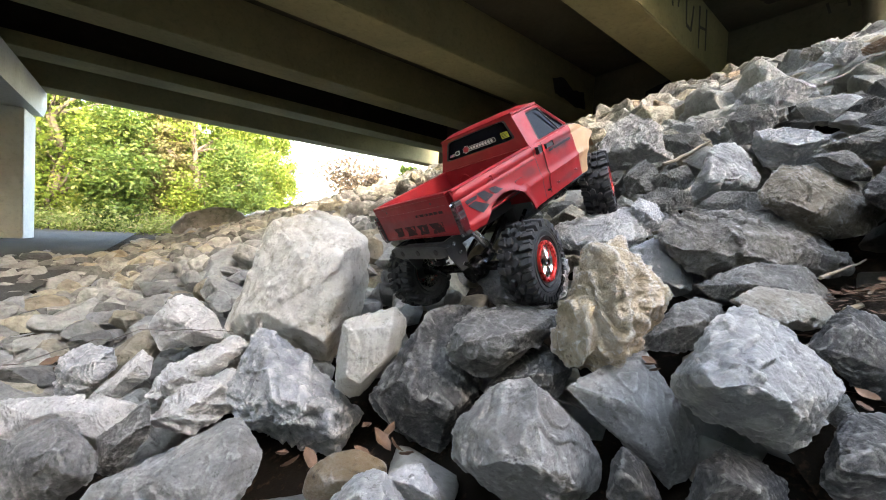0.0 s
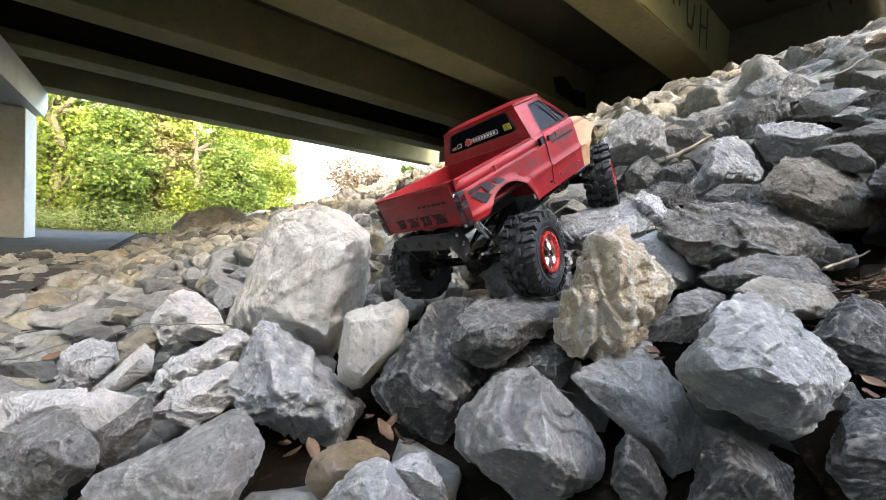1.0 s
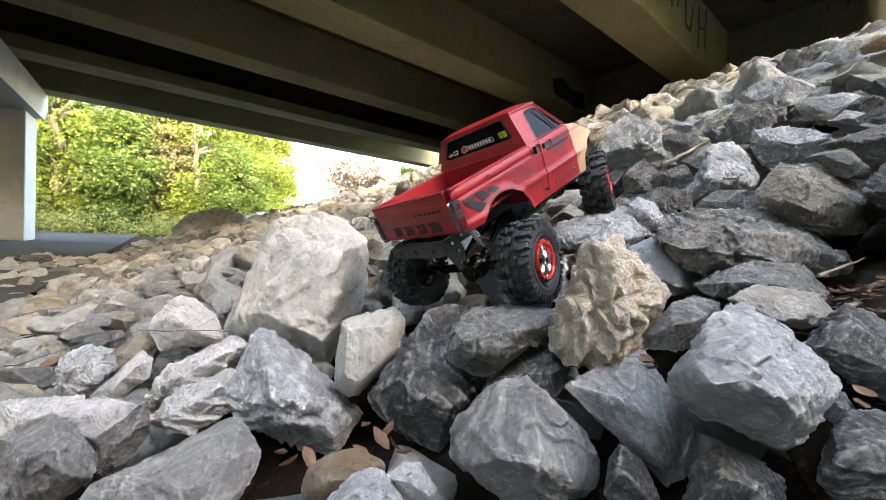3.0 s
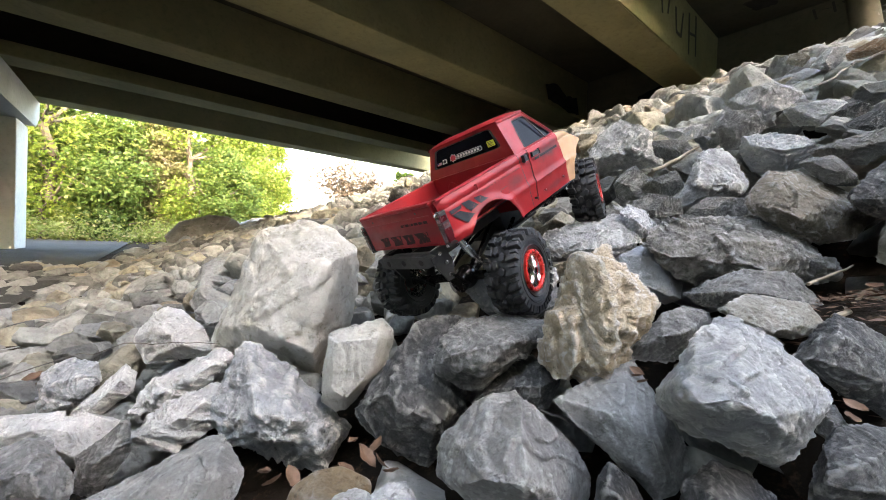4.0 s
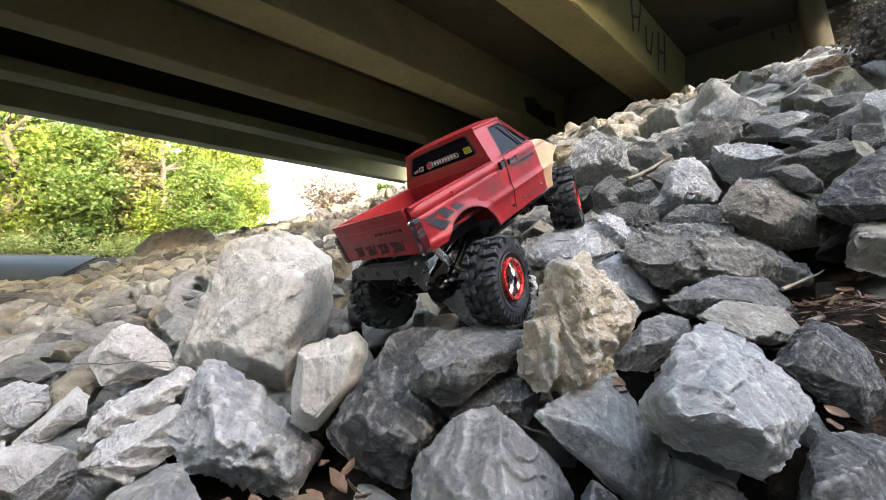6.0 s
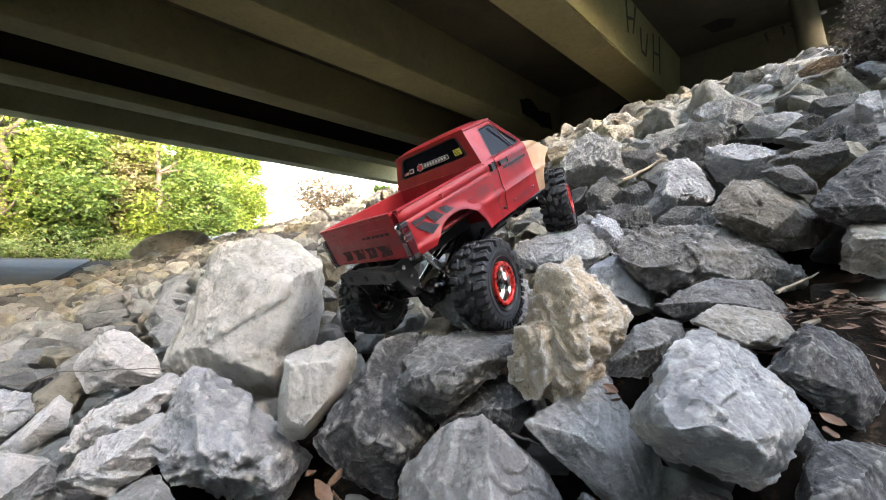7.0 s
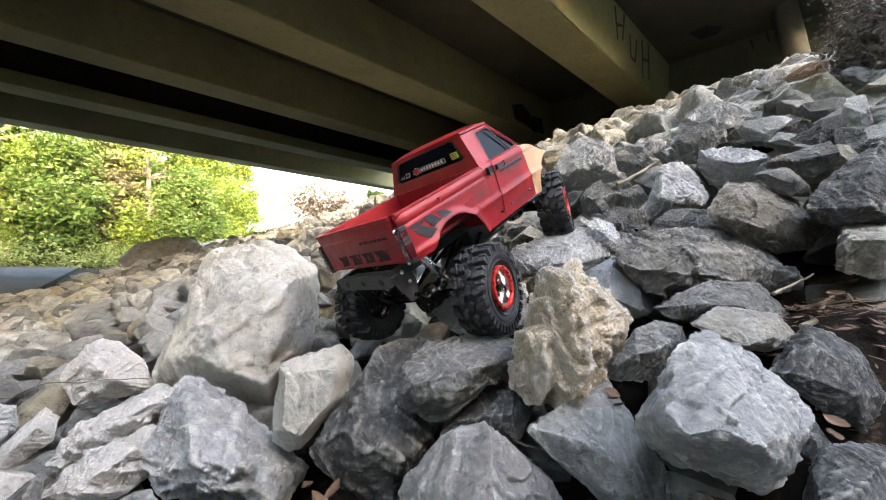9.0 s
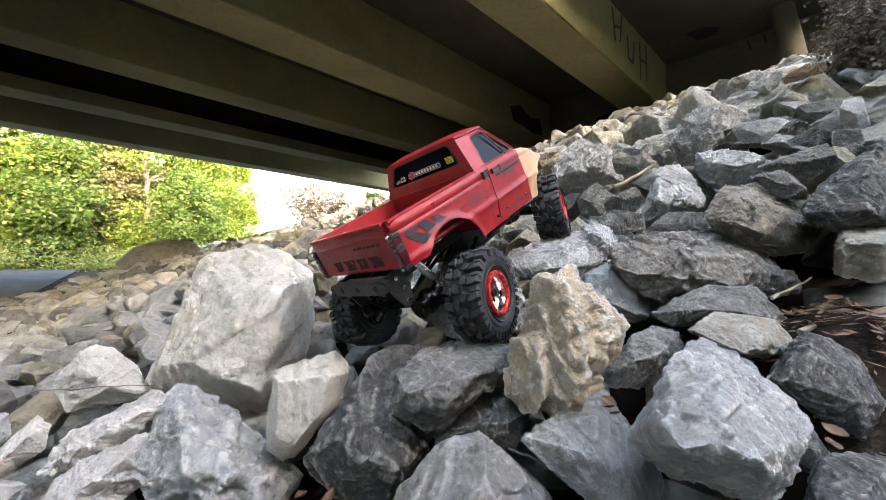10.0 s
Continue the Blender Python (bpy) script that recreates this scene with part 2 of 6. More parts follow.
SKY_BLOCK, WOODS = sky_block_material(), woods_material()
SOIL, GRASS, ASPHALT = ground_material(), grass_material(), asphalt_material()
LEAF_BRIGHT = leaf_material("leaves_yellow_green", (0.165, 0.225, 0.034), (0.09, 0.145, 0.022), (0.26, 0.26, 0.07), 0.5)
LEAF_MID = leaf_material("leaves_green", (0.10, 0.155, 0.03), (0.05, 0.09, 0.018), (0.17, 0.185, 0.05), 0.5)
LEAF_OLIVE = leaf_material("leaves_olive_buff", (0.16, 0.155, 0.07), (0.10, 0.105, 0.04), (0.24, 0.20, 0.12), 0.45)
LEAF_BRUSH = leaf_material("leaves_undergrowth", (0.20, 0.235, 0.06), (0.13, 0.165, 0.04), (0.32, 0.27, 0.14), 0.45)
LEAF_BUFF = leaf_material("leaves_dry_bush", (0.13, 0.095, 0.065), (0.09, 0.07, 0.05), (0.17, 0.13, 0.09), 0.2)
BARK = simple("grey_bark", (0.11, 0.09, 0.07), 0.9, 0, 0.4, 6.0, 0.6)
TWIG = simple("dry_grey_twigs", (0.16, 0.14, 0.125), 0.9, 0, 0.4, 30.0, 0.4)
DRYLEAF = simple("dead_brown_leaf", (0.13, 0.07, 0.038), 0.75, 0, 0.45, 60.0, 0.5)
STRAW = simple("pale_dry_wood", (0.26, 0.21, 0.15), 0.8, 0, 0.35, 40.0, 0.4)
SPRAY = simple("dark_spray_paint", (0.035, 0.03, 0.025), 0.8, 0, 0.4, 5.0, 0.1)
BLACKHOLE = simple("soot_and_hole_black", (0.012, 0.011, 0.010), 0.95, 0, 0.3, 4.0, 0.2)
POLE = simple("grey_pole_paint", (0.05, 0.05, 0.05), 0.6)


LOW_AT = (-0.2, 0.0, 0.14)          # the mesh origin seen from the tailgate axes
PRIMER = (((0.226, -0.016), (0.030, 0.011), 0.8), ((0.138, -0.030), (0.020, 0.008), 0.55), ((0.222, -0.068), (0.034, 0.005), 0.5), ((0.060, -0.034), (0.030, 0.006), 0.35), ((-0.005, -0.030), (0.004, 0.010), 0.3))


def paint_material():
    """Faded matt red with rubbed pale edges, dust and dark grime drifts."""
    k = Nodes("faded_red_paint")
    p = k.obj()
    c = k.mix(k.ramp(k.noise(p, 16, 6, 0.6, 0.4), 0.35, 0.7), (0.25, 0.010, 0.014), (0.18, 0.008, 0.011))
    c = k.mix(k.math("MULTIPLY", k.ramp(k.noise(p, 38, 7, 0.7, 0.6), 0.55, 0.78), 0.3), c, (0.36, 0.05, 0.045))
    c = k.mix(k.math("MULTIPLY", k.ramp(k.noise(p, 120, 6, 0.75), 0.58, 0.75), 0.5), c, (0.13, 0.035, 0.03))
    c = k.mix(k.math("MULTIPLY", k.ramp(k.noise(p, 420, 3, 0.7), 0.66, 0.8), 0.25), c, (0.36, 0.20, 0.17))
    flat = k.t.nodes.new("ShaderNodeVectorMath")
    flat.operation = "SUBTRACT"
    k.put(flat.inputs[0], p), k.put(flat.inputs[1], LOW_AT)
    for at, reach, most in PRIMER:                                  # soft sprayed primer on the sides
        off = k.t.nodes.new("ShaderNodeVectorMath")
        off.operation = "SUBTRACT"
        k.put(off.inputs[0], flat.outputs[0]), k.put(off.inputs[1], (at[0], 0.0, at[1]))
        near = k.t.nodes.new("ShaderNodeVectorMath")
        near.operation = "MULTIPLY"
        k.put(near.inputs[0], off.outputs[0]), k.put(near.inputs[1], (1 / reach[0], 0.0, 1 / reach[1]))
        size = k.t.nodes.new("ShaderNodeVectorMath")
        size.operation = "LENGTH"
        k.put(size.inputs[0], near.outputs[0])
        reachy = k.math("ADD", size.outputs["Value"], k.ramp(k.noise(p, 70, 5, 0.65), 0.3, 0.7, -0.35, 0.35))
        c = k.mix(k.ramp(reachy, 1.15, 0.35, 0.0, most), c, (0.045, 0.028, 0.030))
    r = k.ramp(k.noise(p, 50, 6, 0.6), 0.3, 0.7, 0.36, 0.58)
    return k.done(c, r, 0.0, k.bump(k.noise(p, 500, 4, 0.7), 0.08, 0.0005), Specular_IOR_Level=0.28)


def worn_decal(name, tone, cover):
    """Worn-through vinyl: paint-coloured scratches show where it has rubbed off."""
    k = Nodes(name)
    p = k.obj()
    c = k.mix(k.ramp(k.noise(p, 130, 7, 0.75, 0.5), cover, cover + 0.10), tone, (0.36, 0.05, 0.045))
    c = k.mix(k.ramp(k.noise(p, 30, 5, 0.6), 0.5, 0.75, 0.0, 0.6), c, tuple(1.4 * x for x in tone))
    return k.done(c, 0.7, 0.0, None, Specular_IOR_Level=0.15)


PAINT = paint_material()
TAN_PAINT = simple("bare_tan_primer", (0.43, 0.26, 0.145), 0.6, 0, 0.3, 30.0, 0.15)
DECAL = worn_decal("charcoal_stripe", (0.022, 0.024, 0.028), 0.60)
GREY_WEAR = worn_decal("grey_primer_rub", (0.13, 0.035, 0.038), 0.50)
LETTER = worn_decal("worn_black_marking", (0.03, 0.014, 0.014), 0.55)
BLACK_PLASTIC = simple("black_plastic", (0.014, 0.014, 0.015), 0.45)
DARK_METAL = simple("dark_grey_steel", (0.009, 0.0095, 0.0105), 0.55, 0.0)
BLACK_GLOSS = simple("black_anodised", (0.012, 0.012, 0.013), 0.22, 0.4)
SEAL = simple("black_rubber_seal", (0.012, 0.012, 0.012), 0.6)
STEEL = simple("bright_steel", (0.62, 0.62, 0.63), 0.22, 1.0, 0.1)
CHROME = simple("chrome_rim", (0.78, 0.77, 0.75), 0.10, 1.0, 0.05)
RED_RING = simple("red_anodised_ring", (0.55, 0.022, 0.016), 0.28, 0.55, 0.15)
TYRE = simple("dusty_black_rubber", (0.012, 0.0123, 0.0135), 0.62, 0, 0.5, 90.0, 0.5)
LENS_RED = simple("smoked_red_lens", (0.06, 0.005, 0.008), 0.2, 0, 0.2, Coat_Weight=0.2)
LENS_CLEAR = simple("smoked_clear_lens", (0.06, 0.03, 0.032), 0.2, 0, 0.2, Coat_Weight=0.2)
INTERIOR = simple("dark_cab_trim", (0.02, 0.02, 0.022), 0.8)
WHITE_STICKER = simple("white_sticker", (0.7, 0.68, 0.62), 0.5, 0, 0.1)
RED_STICKER = simple("red_sticker", (0.5, 0.04, 0.05), 0.5, 0, 0.2)
YELLOW_STICKER = simple("yellow_sticker", (0.55, 0.55, 0.05), 0.5, 0, 0.2)
BLUE_STICKER = simple("blue_sticker", (0.05, 0.07, 0.2), 0.5, 0, 0.2)
BLACK_STICKER = simple("black_sticker", (0.02, 0.02, 0.02), 0.5, 0, 0.2)


def glass_material():
    k = Nodes("tinted_glass")
    k.done((0.008, 0.009, 0.014), 0.05, 0.0, None, IOR=1.4, Specular_IOR_Level=0.18)
    tr = k.n("BsdfTransparent", Color=(0.06, 0.06, 0.08))
    mx = k.n("MixShader", Fac=0.55)
    k.t.links.new(tr.outputs[0], mx.inputs[2])
    k.t.links.new(k.b.outputs[0], mx.inputs[1])
    k.t.links.new(mx.outputs[0], k.t.nodes["Material Output"].inputs[0])
    return k.m


GLASS = glass_material()


# ---- building helpers ----
def mesh_of(name, bm, material, smooth=False):
    me = bpy.data.meshes.new(name)
    bmesh.ops.recalc_face_normals(bm, faces=bm.faces)
    bm.to_mesh(me)
    bm.free()
    me.materials.append(material)
    me.polygons.foreach_set("use_smooth", [smooth] * len(me.polygons))
    if smooth:
        me.set_sharp_from_angle(angle=radians(32))
    return me


def part(name, bm, material, parent, label="", smooth=False, m=None):
    """One mesh object under a thing or under a part."""
    ob = new(name, bm if isinstance(bm, bpy.types.Mesh) else mesh_of(name, bm, material, smooth))
    ob.parent = parent
    if m is not None:
        ob.matrix_basis = m
    return tagged(ob, label)


def solid(name, bm, material, label, category, kind="", group="", smooth=False, m=None):
    ob = new(name, mesh_of(name, bm, material, smooth))
    if m is not None:
        ob.matrix_world = m
    return tagged(ob, label, category, group, kind)


def thing(name, label, category, m, group=""):
    ob = new(name)
    ob.empty_display_size = 0.05
    ob.matrix_world = m
    return tagged(ob, label, category, group)


def box(bm, lo, hi, bevel=0.0, seg=2, m=None):
    """A box from corner to corner, its edges rounded."""
    made = bmesh.ops.create_cube(bm, size=1.0)["verts"]
    for v in made:
        v.co = Vector([lo[i] + (v.co[i] + 0.5) * (hi[i] - lo[i]) for i in range(3)])
    if bevel:
        edges = list({e for v in made for e in v.link_edges})
        made = bmesh.ops.bevel(bm, geom=edges, offset=bevel, segments=seg, affect="EDGES", profile=0.6)["verts"]
        made = list({w for v in made for f in v.link_faces for w in f.verts})
    if m is not None:
        bmesh.ops.transform(bm, matrix=m, verts=made)
    return bm


def rod(bm, a, b, r, seg=12, r2=None):
    a, b = Vector(a), Vector(b)
    q = (b - a).to_track_quat("Z", "Y").to_matrix().to_4x4()
    bmesh.ops.create_cone(bm, cap_ends=True, segments=seg, radius1=r, radius2=r if r2 is None else r2, depth=(b - a).length,
                          matrix=Matrix.Translation((a + b) / 2) @ q)
    return bm


def lathe(bm, profile, seg=48, close=False):
    """Turns (radius, y) points round the y axis."""
    rings = []
    for r, y in profile:
        rings.append([bm.verts.new((r * math.cos(2 * math.pi * i / seg), y, r * math.sin(2 * math.pi * i / seg))) for i in range(seg)])
    pairs = list(zip(rings, rings[1:])) + ([(rings[-1], rings[0])] if close else [])
    for a, b in pairs:
        for i in range(seg):
            bm.faces.new((a[i], a[(i + 1) % seg], b[(i + 1) % seg], b[i]))
    return bm


def sheet(bm, grid):
    """Faces over a grid of points."""
    rows = [[bm.verts.new(p) for p in row] for row in grid]
    for a, b in zip(rows, rows[1:]):
        for i in range(len(a) - 1):
            bm.faces.new((a[i], a[i + 1], b[i + 1], b[i]))
    return bm


def prism(bm, outline, a, b, to):
    """A flat outline of (p, q) pairs given depth from a to b; to(p, q, d) places it."""
    one = [bm.verts.new(to(p, q, a)) for p, q in outline]
    two = [bm.verts.new(to(p, q, b)) for p, q in outline]
    bm.faces.new(one), bm.faces.new(two[::-1])
    n = len(one)
    for i in range(n):
        bm.faces.new((one[i], one[(i + 1) % n], two[(i + 1) % n], two[i]))
    return bm


# ---- ground ----
FLAT = 0.57


def slope(u, v):
    """Height of the rock surface on the embankment."""
    w = min(u, 3.0)
    rise = 0.43 * w + 0.012 * w * abs(w)
    if u > 3.0:
        rise += 0.40 * (min(u, 6.6) - 3.0)
    if u > 0:
        rise *= 1.0 - max(0.0, min(0.45, 0.034 * (v - 1.0)))       # the bank turns away beyond the bridge
    dip = 0.065 * math.exp(-((u - 0.68) ** 2 + (v - 0.05) ** 2) / 0.07)
    return 0.765 + rise - 0.025 * max(-2.0, min(v, 7.0)) - dip


def spread(lo, hi, fine_lo, fine_hi, step, far):
    """Stations, even between fine_lo and fine_hi and ever wider outside."""
    xs = list(np.arange(fine_lo, fine_hi, step))
    d, x = step, fine_hi
    while x < hi:
        xs.append(x)
        x, d = x + d, d * far
    xs.append(hi)
    d, x = step, fine_lo - step
    left = []
    while x > lo:
        left.append(x)
        x, d = x - d, d * far
    left.append(lo)
    return left[::-1] + xs


def ground_height(u, v):
    z = slope(u, v) - 0.21
    z = max(z, FLAT - 0.03)
    return z + 0.03 * noise.fractal(Vector((u * 0.8, v * 0.8, 0)), 1.0, 2.0, 3)


us = spread(-600, 700, -3, 8, 0.22, 1.35)
vs = spread(-600, 900, -4, 16, 0.22, 1.35)
bm = sheet(bmesh.new(), [[uv(u, v, ground_height(u, v)) for v in vs] for u in us])
ground = solid("ground", bm, SOIL, "dark soil with leaf litter under the riprap", "ground", "structure", smooth=True)
bm = bmesh.new()
sheet(bm, [[uv(u, v, FLAT + 0.012) for v in (-60, 0, 6, 12, 25, 60)] for u in (-9.5, -5, -0.55)])
solid("road", bm, ASPHALT, "grey asphalt road passing under the bridge", "road", "structure")
bm = bmesh.new()
sheet(bm, [[uv(u, v, FLAT + 0.02 + 0.25 * max(0.0, noise.noise(Vector((u * 0.2, v * 0.2, 2))))) for v in np.arange(24, 90, 2.0)] for u in np.arange(-60, 6, 2.0)])
solid("lawn", bm, GRASS, "sunlit rough grass beyond the bridge", "grass", "structure", smooth=True)

# far line of woods
bm = bmesh.new()
rows = []
for u in np.arange(-70, 12.5, 1.0):
    rows.append([uv(u, 46 + 3 * noise.noise(Vector((u * 0.3, h, 5))), FLAT + h * (0.85 + 0.3 * noise.noise(Vector((u * 0.35, 0, 3)))) - 5.5 * max(0, (u - 8) / 4.5) * (h > 3)) for h in (-0.5, 1.5, 3.5, 6, 8.5, 11, 12.5)])
sheet(bm, rows)
solid("backdrop_woods", bm, WOODS, "distant sunlit green woods", "backdrop", "structure", smooth=True)

# soil with leaf litter in the hollow between the rocks
bm = bmesh.new()
rows = []
for i in range(25):
    row = []
    for j in range(25):
        x, y = 0.15 * (i / 12 - 1), 0.15 * (j / 12 - 1)
        row.append((x, y, 0.030 * math.exp(-(x * x + y * y) / 0.012) - 0.075 * (x * x + y * y) / 0.0225 + 0.30 * x + 0.24 * y + 0.007 * noise.fractal(Vector((x * 25, y * 25, 1)), 1, 2, 4)))
    rows.append(row)
sheet(bm, rows)
solid("soil_hollow", bm, SOIL, "dark soil strewn with dry litter between rocks", "soil", "structure", smooth=True, m=Matrix.Translation((0.515, 0.415, 0.925)))

# unseen green bank added behind the walk, which shuts off the low sky there
bm = bmesh.new()
rows = []
for u in np.arange(-14, 41, 1.0):
    low = 2.0 if u < -2.2 else (0.9 if u < 1.2 else (1.1 if u < 3.5 else 1.35))
    rows.append([uv(u, v, FLAT + h * low * (1 + 0.06 * noise.noise(Vector((u * 0.3, v, 0))))) for v, h in ((-1.7, -0.4), (-2.4, 1.2), (-3.4, 2.8), (-4.8, 4.4), (-7.0, 5.6), (-12, 6.4))])
sheet(bm, rows)
solid("backdrop", bm, SKY_BLOCK, "unseen dark green bank added to block low sky and sun", "backdrop", "structure", smooth=True)

# ---- bridge ----
HIGH = 2.86
SOFFIT = 1.0 + HIGH
DECK = SOFFIT + 0.86
WALL_U = 7.6
GIRDERS = [HIGH * (0.96 + 0.843 * i) for i in range(5)]       # far lower edges


def girder(far):
    near = far - 0.58
    far += 0.12 if far == GIRDERS[1] else 0.0
    pts = [(near, 0), (near, 0.90), (far, 0.90), (far, 0)]
    if abs(far - GIRDERS[3]) < 0.1:
        pts = [(near, 0), (near, 0.24), (far, 0.24), (far, 0)]
    bm = bmesh.new()
    prism(bm, pts, -16.0, WALL_U + (3.2 if far == GIRDERS[-1] else 0.3), lambda v, z, u: uv(u, v, SOFFIT + z))
    bmesh.ops.bevel(bm, geom=[e for e in bm.edges if e.calc_length() > 5], offset=0.012, segments=2, affect="EDGES")
    return bm


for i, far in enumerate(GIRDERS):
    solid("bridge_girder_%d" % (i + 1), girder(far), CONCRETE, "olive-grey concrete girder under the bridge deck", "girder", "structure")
# near-black web paints the band of shade above the shallow girder
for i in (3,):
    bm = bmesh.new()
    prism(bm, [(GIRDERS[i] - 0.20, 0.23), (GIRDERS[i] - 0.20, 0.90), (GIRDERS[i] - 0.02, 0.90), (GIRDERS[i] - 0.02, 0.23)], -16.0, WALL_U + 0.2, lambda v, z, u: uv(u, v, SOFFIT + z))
    solid("bridge_web_%d" % i, bm, CONCRETE_WEB_SHADE, "recessed web of a bridge girder, shade put into its colour", "girder", "structure")
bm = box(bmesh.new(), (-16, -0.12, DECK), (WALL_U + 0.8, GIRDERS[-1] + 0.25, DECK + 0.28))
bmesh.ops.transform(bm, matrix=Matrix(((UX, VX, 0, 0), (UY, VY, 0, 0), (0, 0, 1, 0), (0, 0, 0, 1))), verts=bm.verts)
solid("ceiling", bm, CONCRETE_DECK_SHADED, "underside of the concrete deck, shade put into its dark colour", "bridge deck", "structure")
TO_UV = Matrix(((UX, VX, 0, 0), (UY, VY, 0, 0), (0, 0, 1, 0), (0, 0, 0, 1)))


def uv_box(name, lo, hi, material, label, category, bevel=0.02):
    bm = box(bmesh.new(), lo, hi, bevel)
    bmesh.ops.transform(bm, matrix=TO_UV, verts=bm.verts)
    return solid(name, bm, material, label, category, "structure")


uv_box("wall_abutment", (WALL_U, -6, 2.6), (WALL_U + 0.8, 10.2, DECK - 0.004), CONCRETE_WALL_SHADED, "concrete abutment wall behind the rocks, shade put into its colour", "wall", 0.01)
uv_box("parapet_far", (-16, GIRDERS[-1] + 0.26, DECK - 0.05), (WALL_U + 3, GIRDERS[-1] + 0.5, DECK + 1.1), CONCRETE_PALE, "pale concrete parapet along the deck edge", "parapet", 0.02)
uv_box("parapet_near", (-16, -0.36, DECK - 0.05), (WALL_U + 3, -0.124, DECK + 1.0), CONCRETE_PALE, "pale concrete parapet along the deck edge", "parapet", 0.02)
# out of view: added to stop light from the open left end
uv_box("wall_unseen_end", (-16.8, -3, FLAT - 0.3), (-16, GIRDERS[-1] + 0.6, DECK - 0.004), CONCRETE, "unseen concrete wall added across the road to block light", "wall", 0.01)

# pier with its cap
PIER_U, PIER_V = -2.52, 11.6
pier = thing("bridge_pier", "pale grey concrete bridge pier with a wide cap", "pier", Matrix.Translation(uv(PIER_U, PIER_V, FLAT)))
pier["kind"] = "structure"
back = Matrix.Translation(-uv(PIER_U, PIER_V, FLAT)) @ TO_UV
bm = box(bmesh.new(), (PIER_U - 0.45, PIER_V - 0.45, FLAT - 0.2), (PIER_U + 0.45, PIER_V + 0.45, SOFFIT - 0.66), 0.03)
bmesh.ops.transform(bm, matrix=back, verts=bm.verts)
part("column", bm, CONCRETE_PALE, pier)
bm = bmesh.new()
prism(bm, [(-0.4, 0), (-0.4, -0.6), (PIER_V + 0.55, -0.6), (PIER_V + 0.85, -0.35), (PIER_V + 0.85, 0)], PIER_U - 0.55, PIER_U + 0.55, lambda v, z, u: uv(u, v, SOFFIT + z))
bmesh.ops.transform(bm, matrix=Matrix.Translation(-uv(PIER_U, PIER_V, FLAT)), verts=bm.verts)
part("cap_beam", bm, CONCRETE_PALE, pier)

# sprayed marks on the girder face, not legible
NEAR = GIRDERS[0] - 0.58
marks = thing("spray_marks", "dark sprayed strokes on the concrete girder face", "graffiti", Matrix.Translation(uv(5.6, NEAR, SOFFIT + 0.4)))
for u0, z0, u1, z1, w in ((4.75, 0.80, 4.85, 0.36, .035), (4.82, 0.56, 5.06, 0.64, .03), (5.08, 0.84, 5.02, 0.42, .035), (5.28, 0.62, 5.33, 0.30, .035),
                          (5.33, 0.30, 5.50, 0.28, .035), (5.50, 0.28, 5.55, 0.64, .035), (5.78, 0.74, 5.82, 0.14, .035), (5.80, 0.45, 6.05, 0.50, .03), (6.05, 0.80, 6.10, 0.20, .035)):
    u0, u1, w = u0 + 0.50, u1 + 0.50, w * 1.6
    bm = bmesh.new()
    d = Vector((u1 - u0, z1 - z0)).normalized()
    s = Vector((-d.y, d.x)) * w * 0.5
    prism(bm, [(u0 + s.x, z0 + s.y), (u0 - s.x, z0 - s.y), (u1 - s.x * .7, z1 - s.y * .7), (u1 + s.x * .7, z1 + s.y * .7)], NEAR - 0.004, NEAR - 0.001,
          lambda u, z, v: uv(u, v, SOFFIT + z) - uv(5.6, NEAR, SOFFIT + 0.4))
    part("stroke", bm, SPRAY, marks)

def blotch(name, outline, to, label, category):
    """A thin irregular dark patch on a wall."""
    bm = bmesh.new()
    pts = []
    for (a, b), (c, d) in zip(outline, outline[1:] + outline[:1]):
        for k in range(5):
            t = k / 5
            w = 0.035 * noise.noise(Vector((a + t * 3.1, b + t * 5.3, 1)))
            pts.append((a + (c - a) * t + w, b + (d - b) * t - w))
    prism(bm, pts, 0.001, 0.006, to)
    return solid(name, bm, BLACKHOLE, label, category)


SECOND = GIRDERS[1] - 0.58
blotch("soot_patch", [(6.10, 4.24), (6.45, 4.36), (6.80, 4.20), (7.20, 4.26), (7.30, 3.92), (6.90, 3.88), (6.60, 3.95), (6.20, 3.98)],
       lambda u, z, d: uv(u, SECOND - d, z), "irregular black soot patch on the concrete girder", "stain")
blotch("soot_patch", [(2.95, 4.20), (3.45, 4.10), (3.50, 3.80), (2.95, 3.85)], lambda v, z, d: uv(WALL_U - d, v, z), "irregular black soot patch on the abutment wall", "stain")
blotch("soot_patch", [(6.82, 1.66), (6.78, 1.42), (6.98, 1.24), (7.16, 1.34), (7.14, 1.56)], lambda u, v, d: uv(u, v, DECK - d), "irregular black soot patch on the deck underside", "stain")
for a, b, c, e in ((0.98, 4.66, 0.94, 4.50), (0.90, 4.62, 0.80, 4.60), (0.78, 4.68, 0.75, 4.52), (0.68, 4.64, 0.62, 4.56)):
    bm = bmesh.new()
    prism(bm, [(a, b), (a + 0.03, b), (c + 0.03, e), (c, e)], 0.001, 0.004, lambda v, z, d: uv(WALL_U - d, v, z))
    solid("spray_stroke", bm, SPRAY, "dark sprayed stroke on the abutment wall", "graffiti")
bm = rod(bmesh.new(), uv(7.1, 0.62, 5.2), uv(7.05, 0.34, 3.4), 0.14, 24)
solid("drain_pipe", bm, CONCRETE_WALL_SHADED, "thick concrete-grey drain pipe by the abutment, darkened as if in shade", "pipe", "structure", smooth=True)

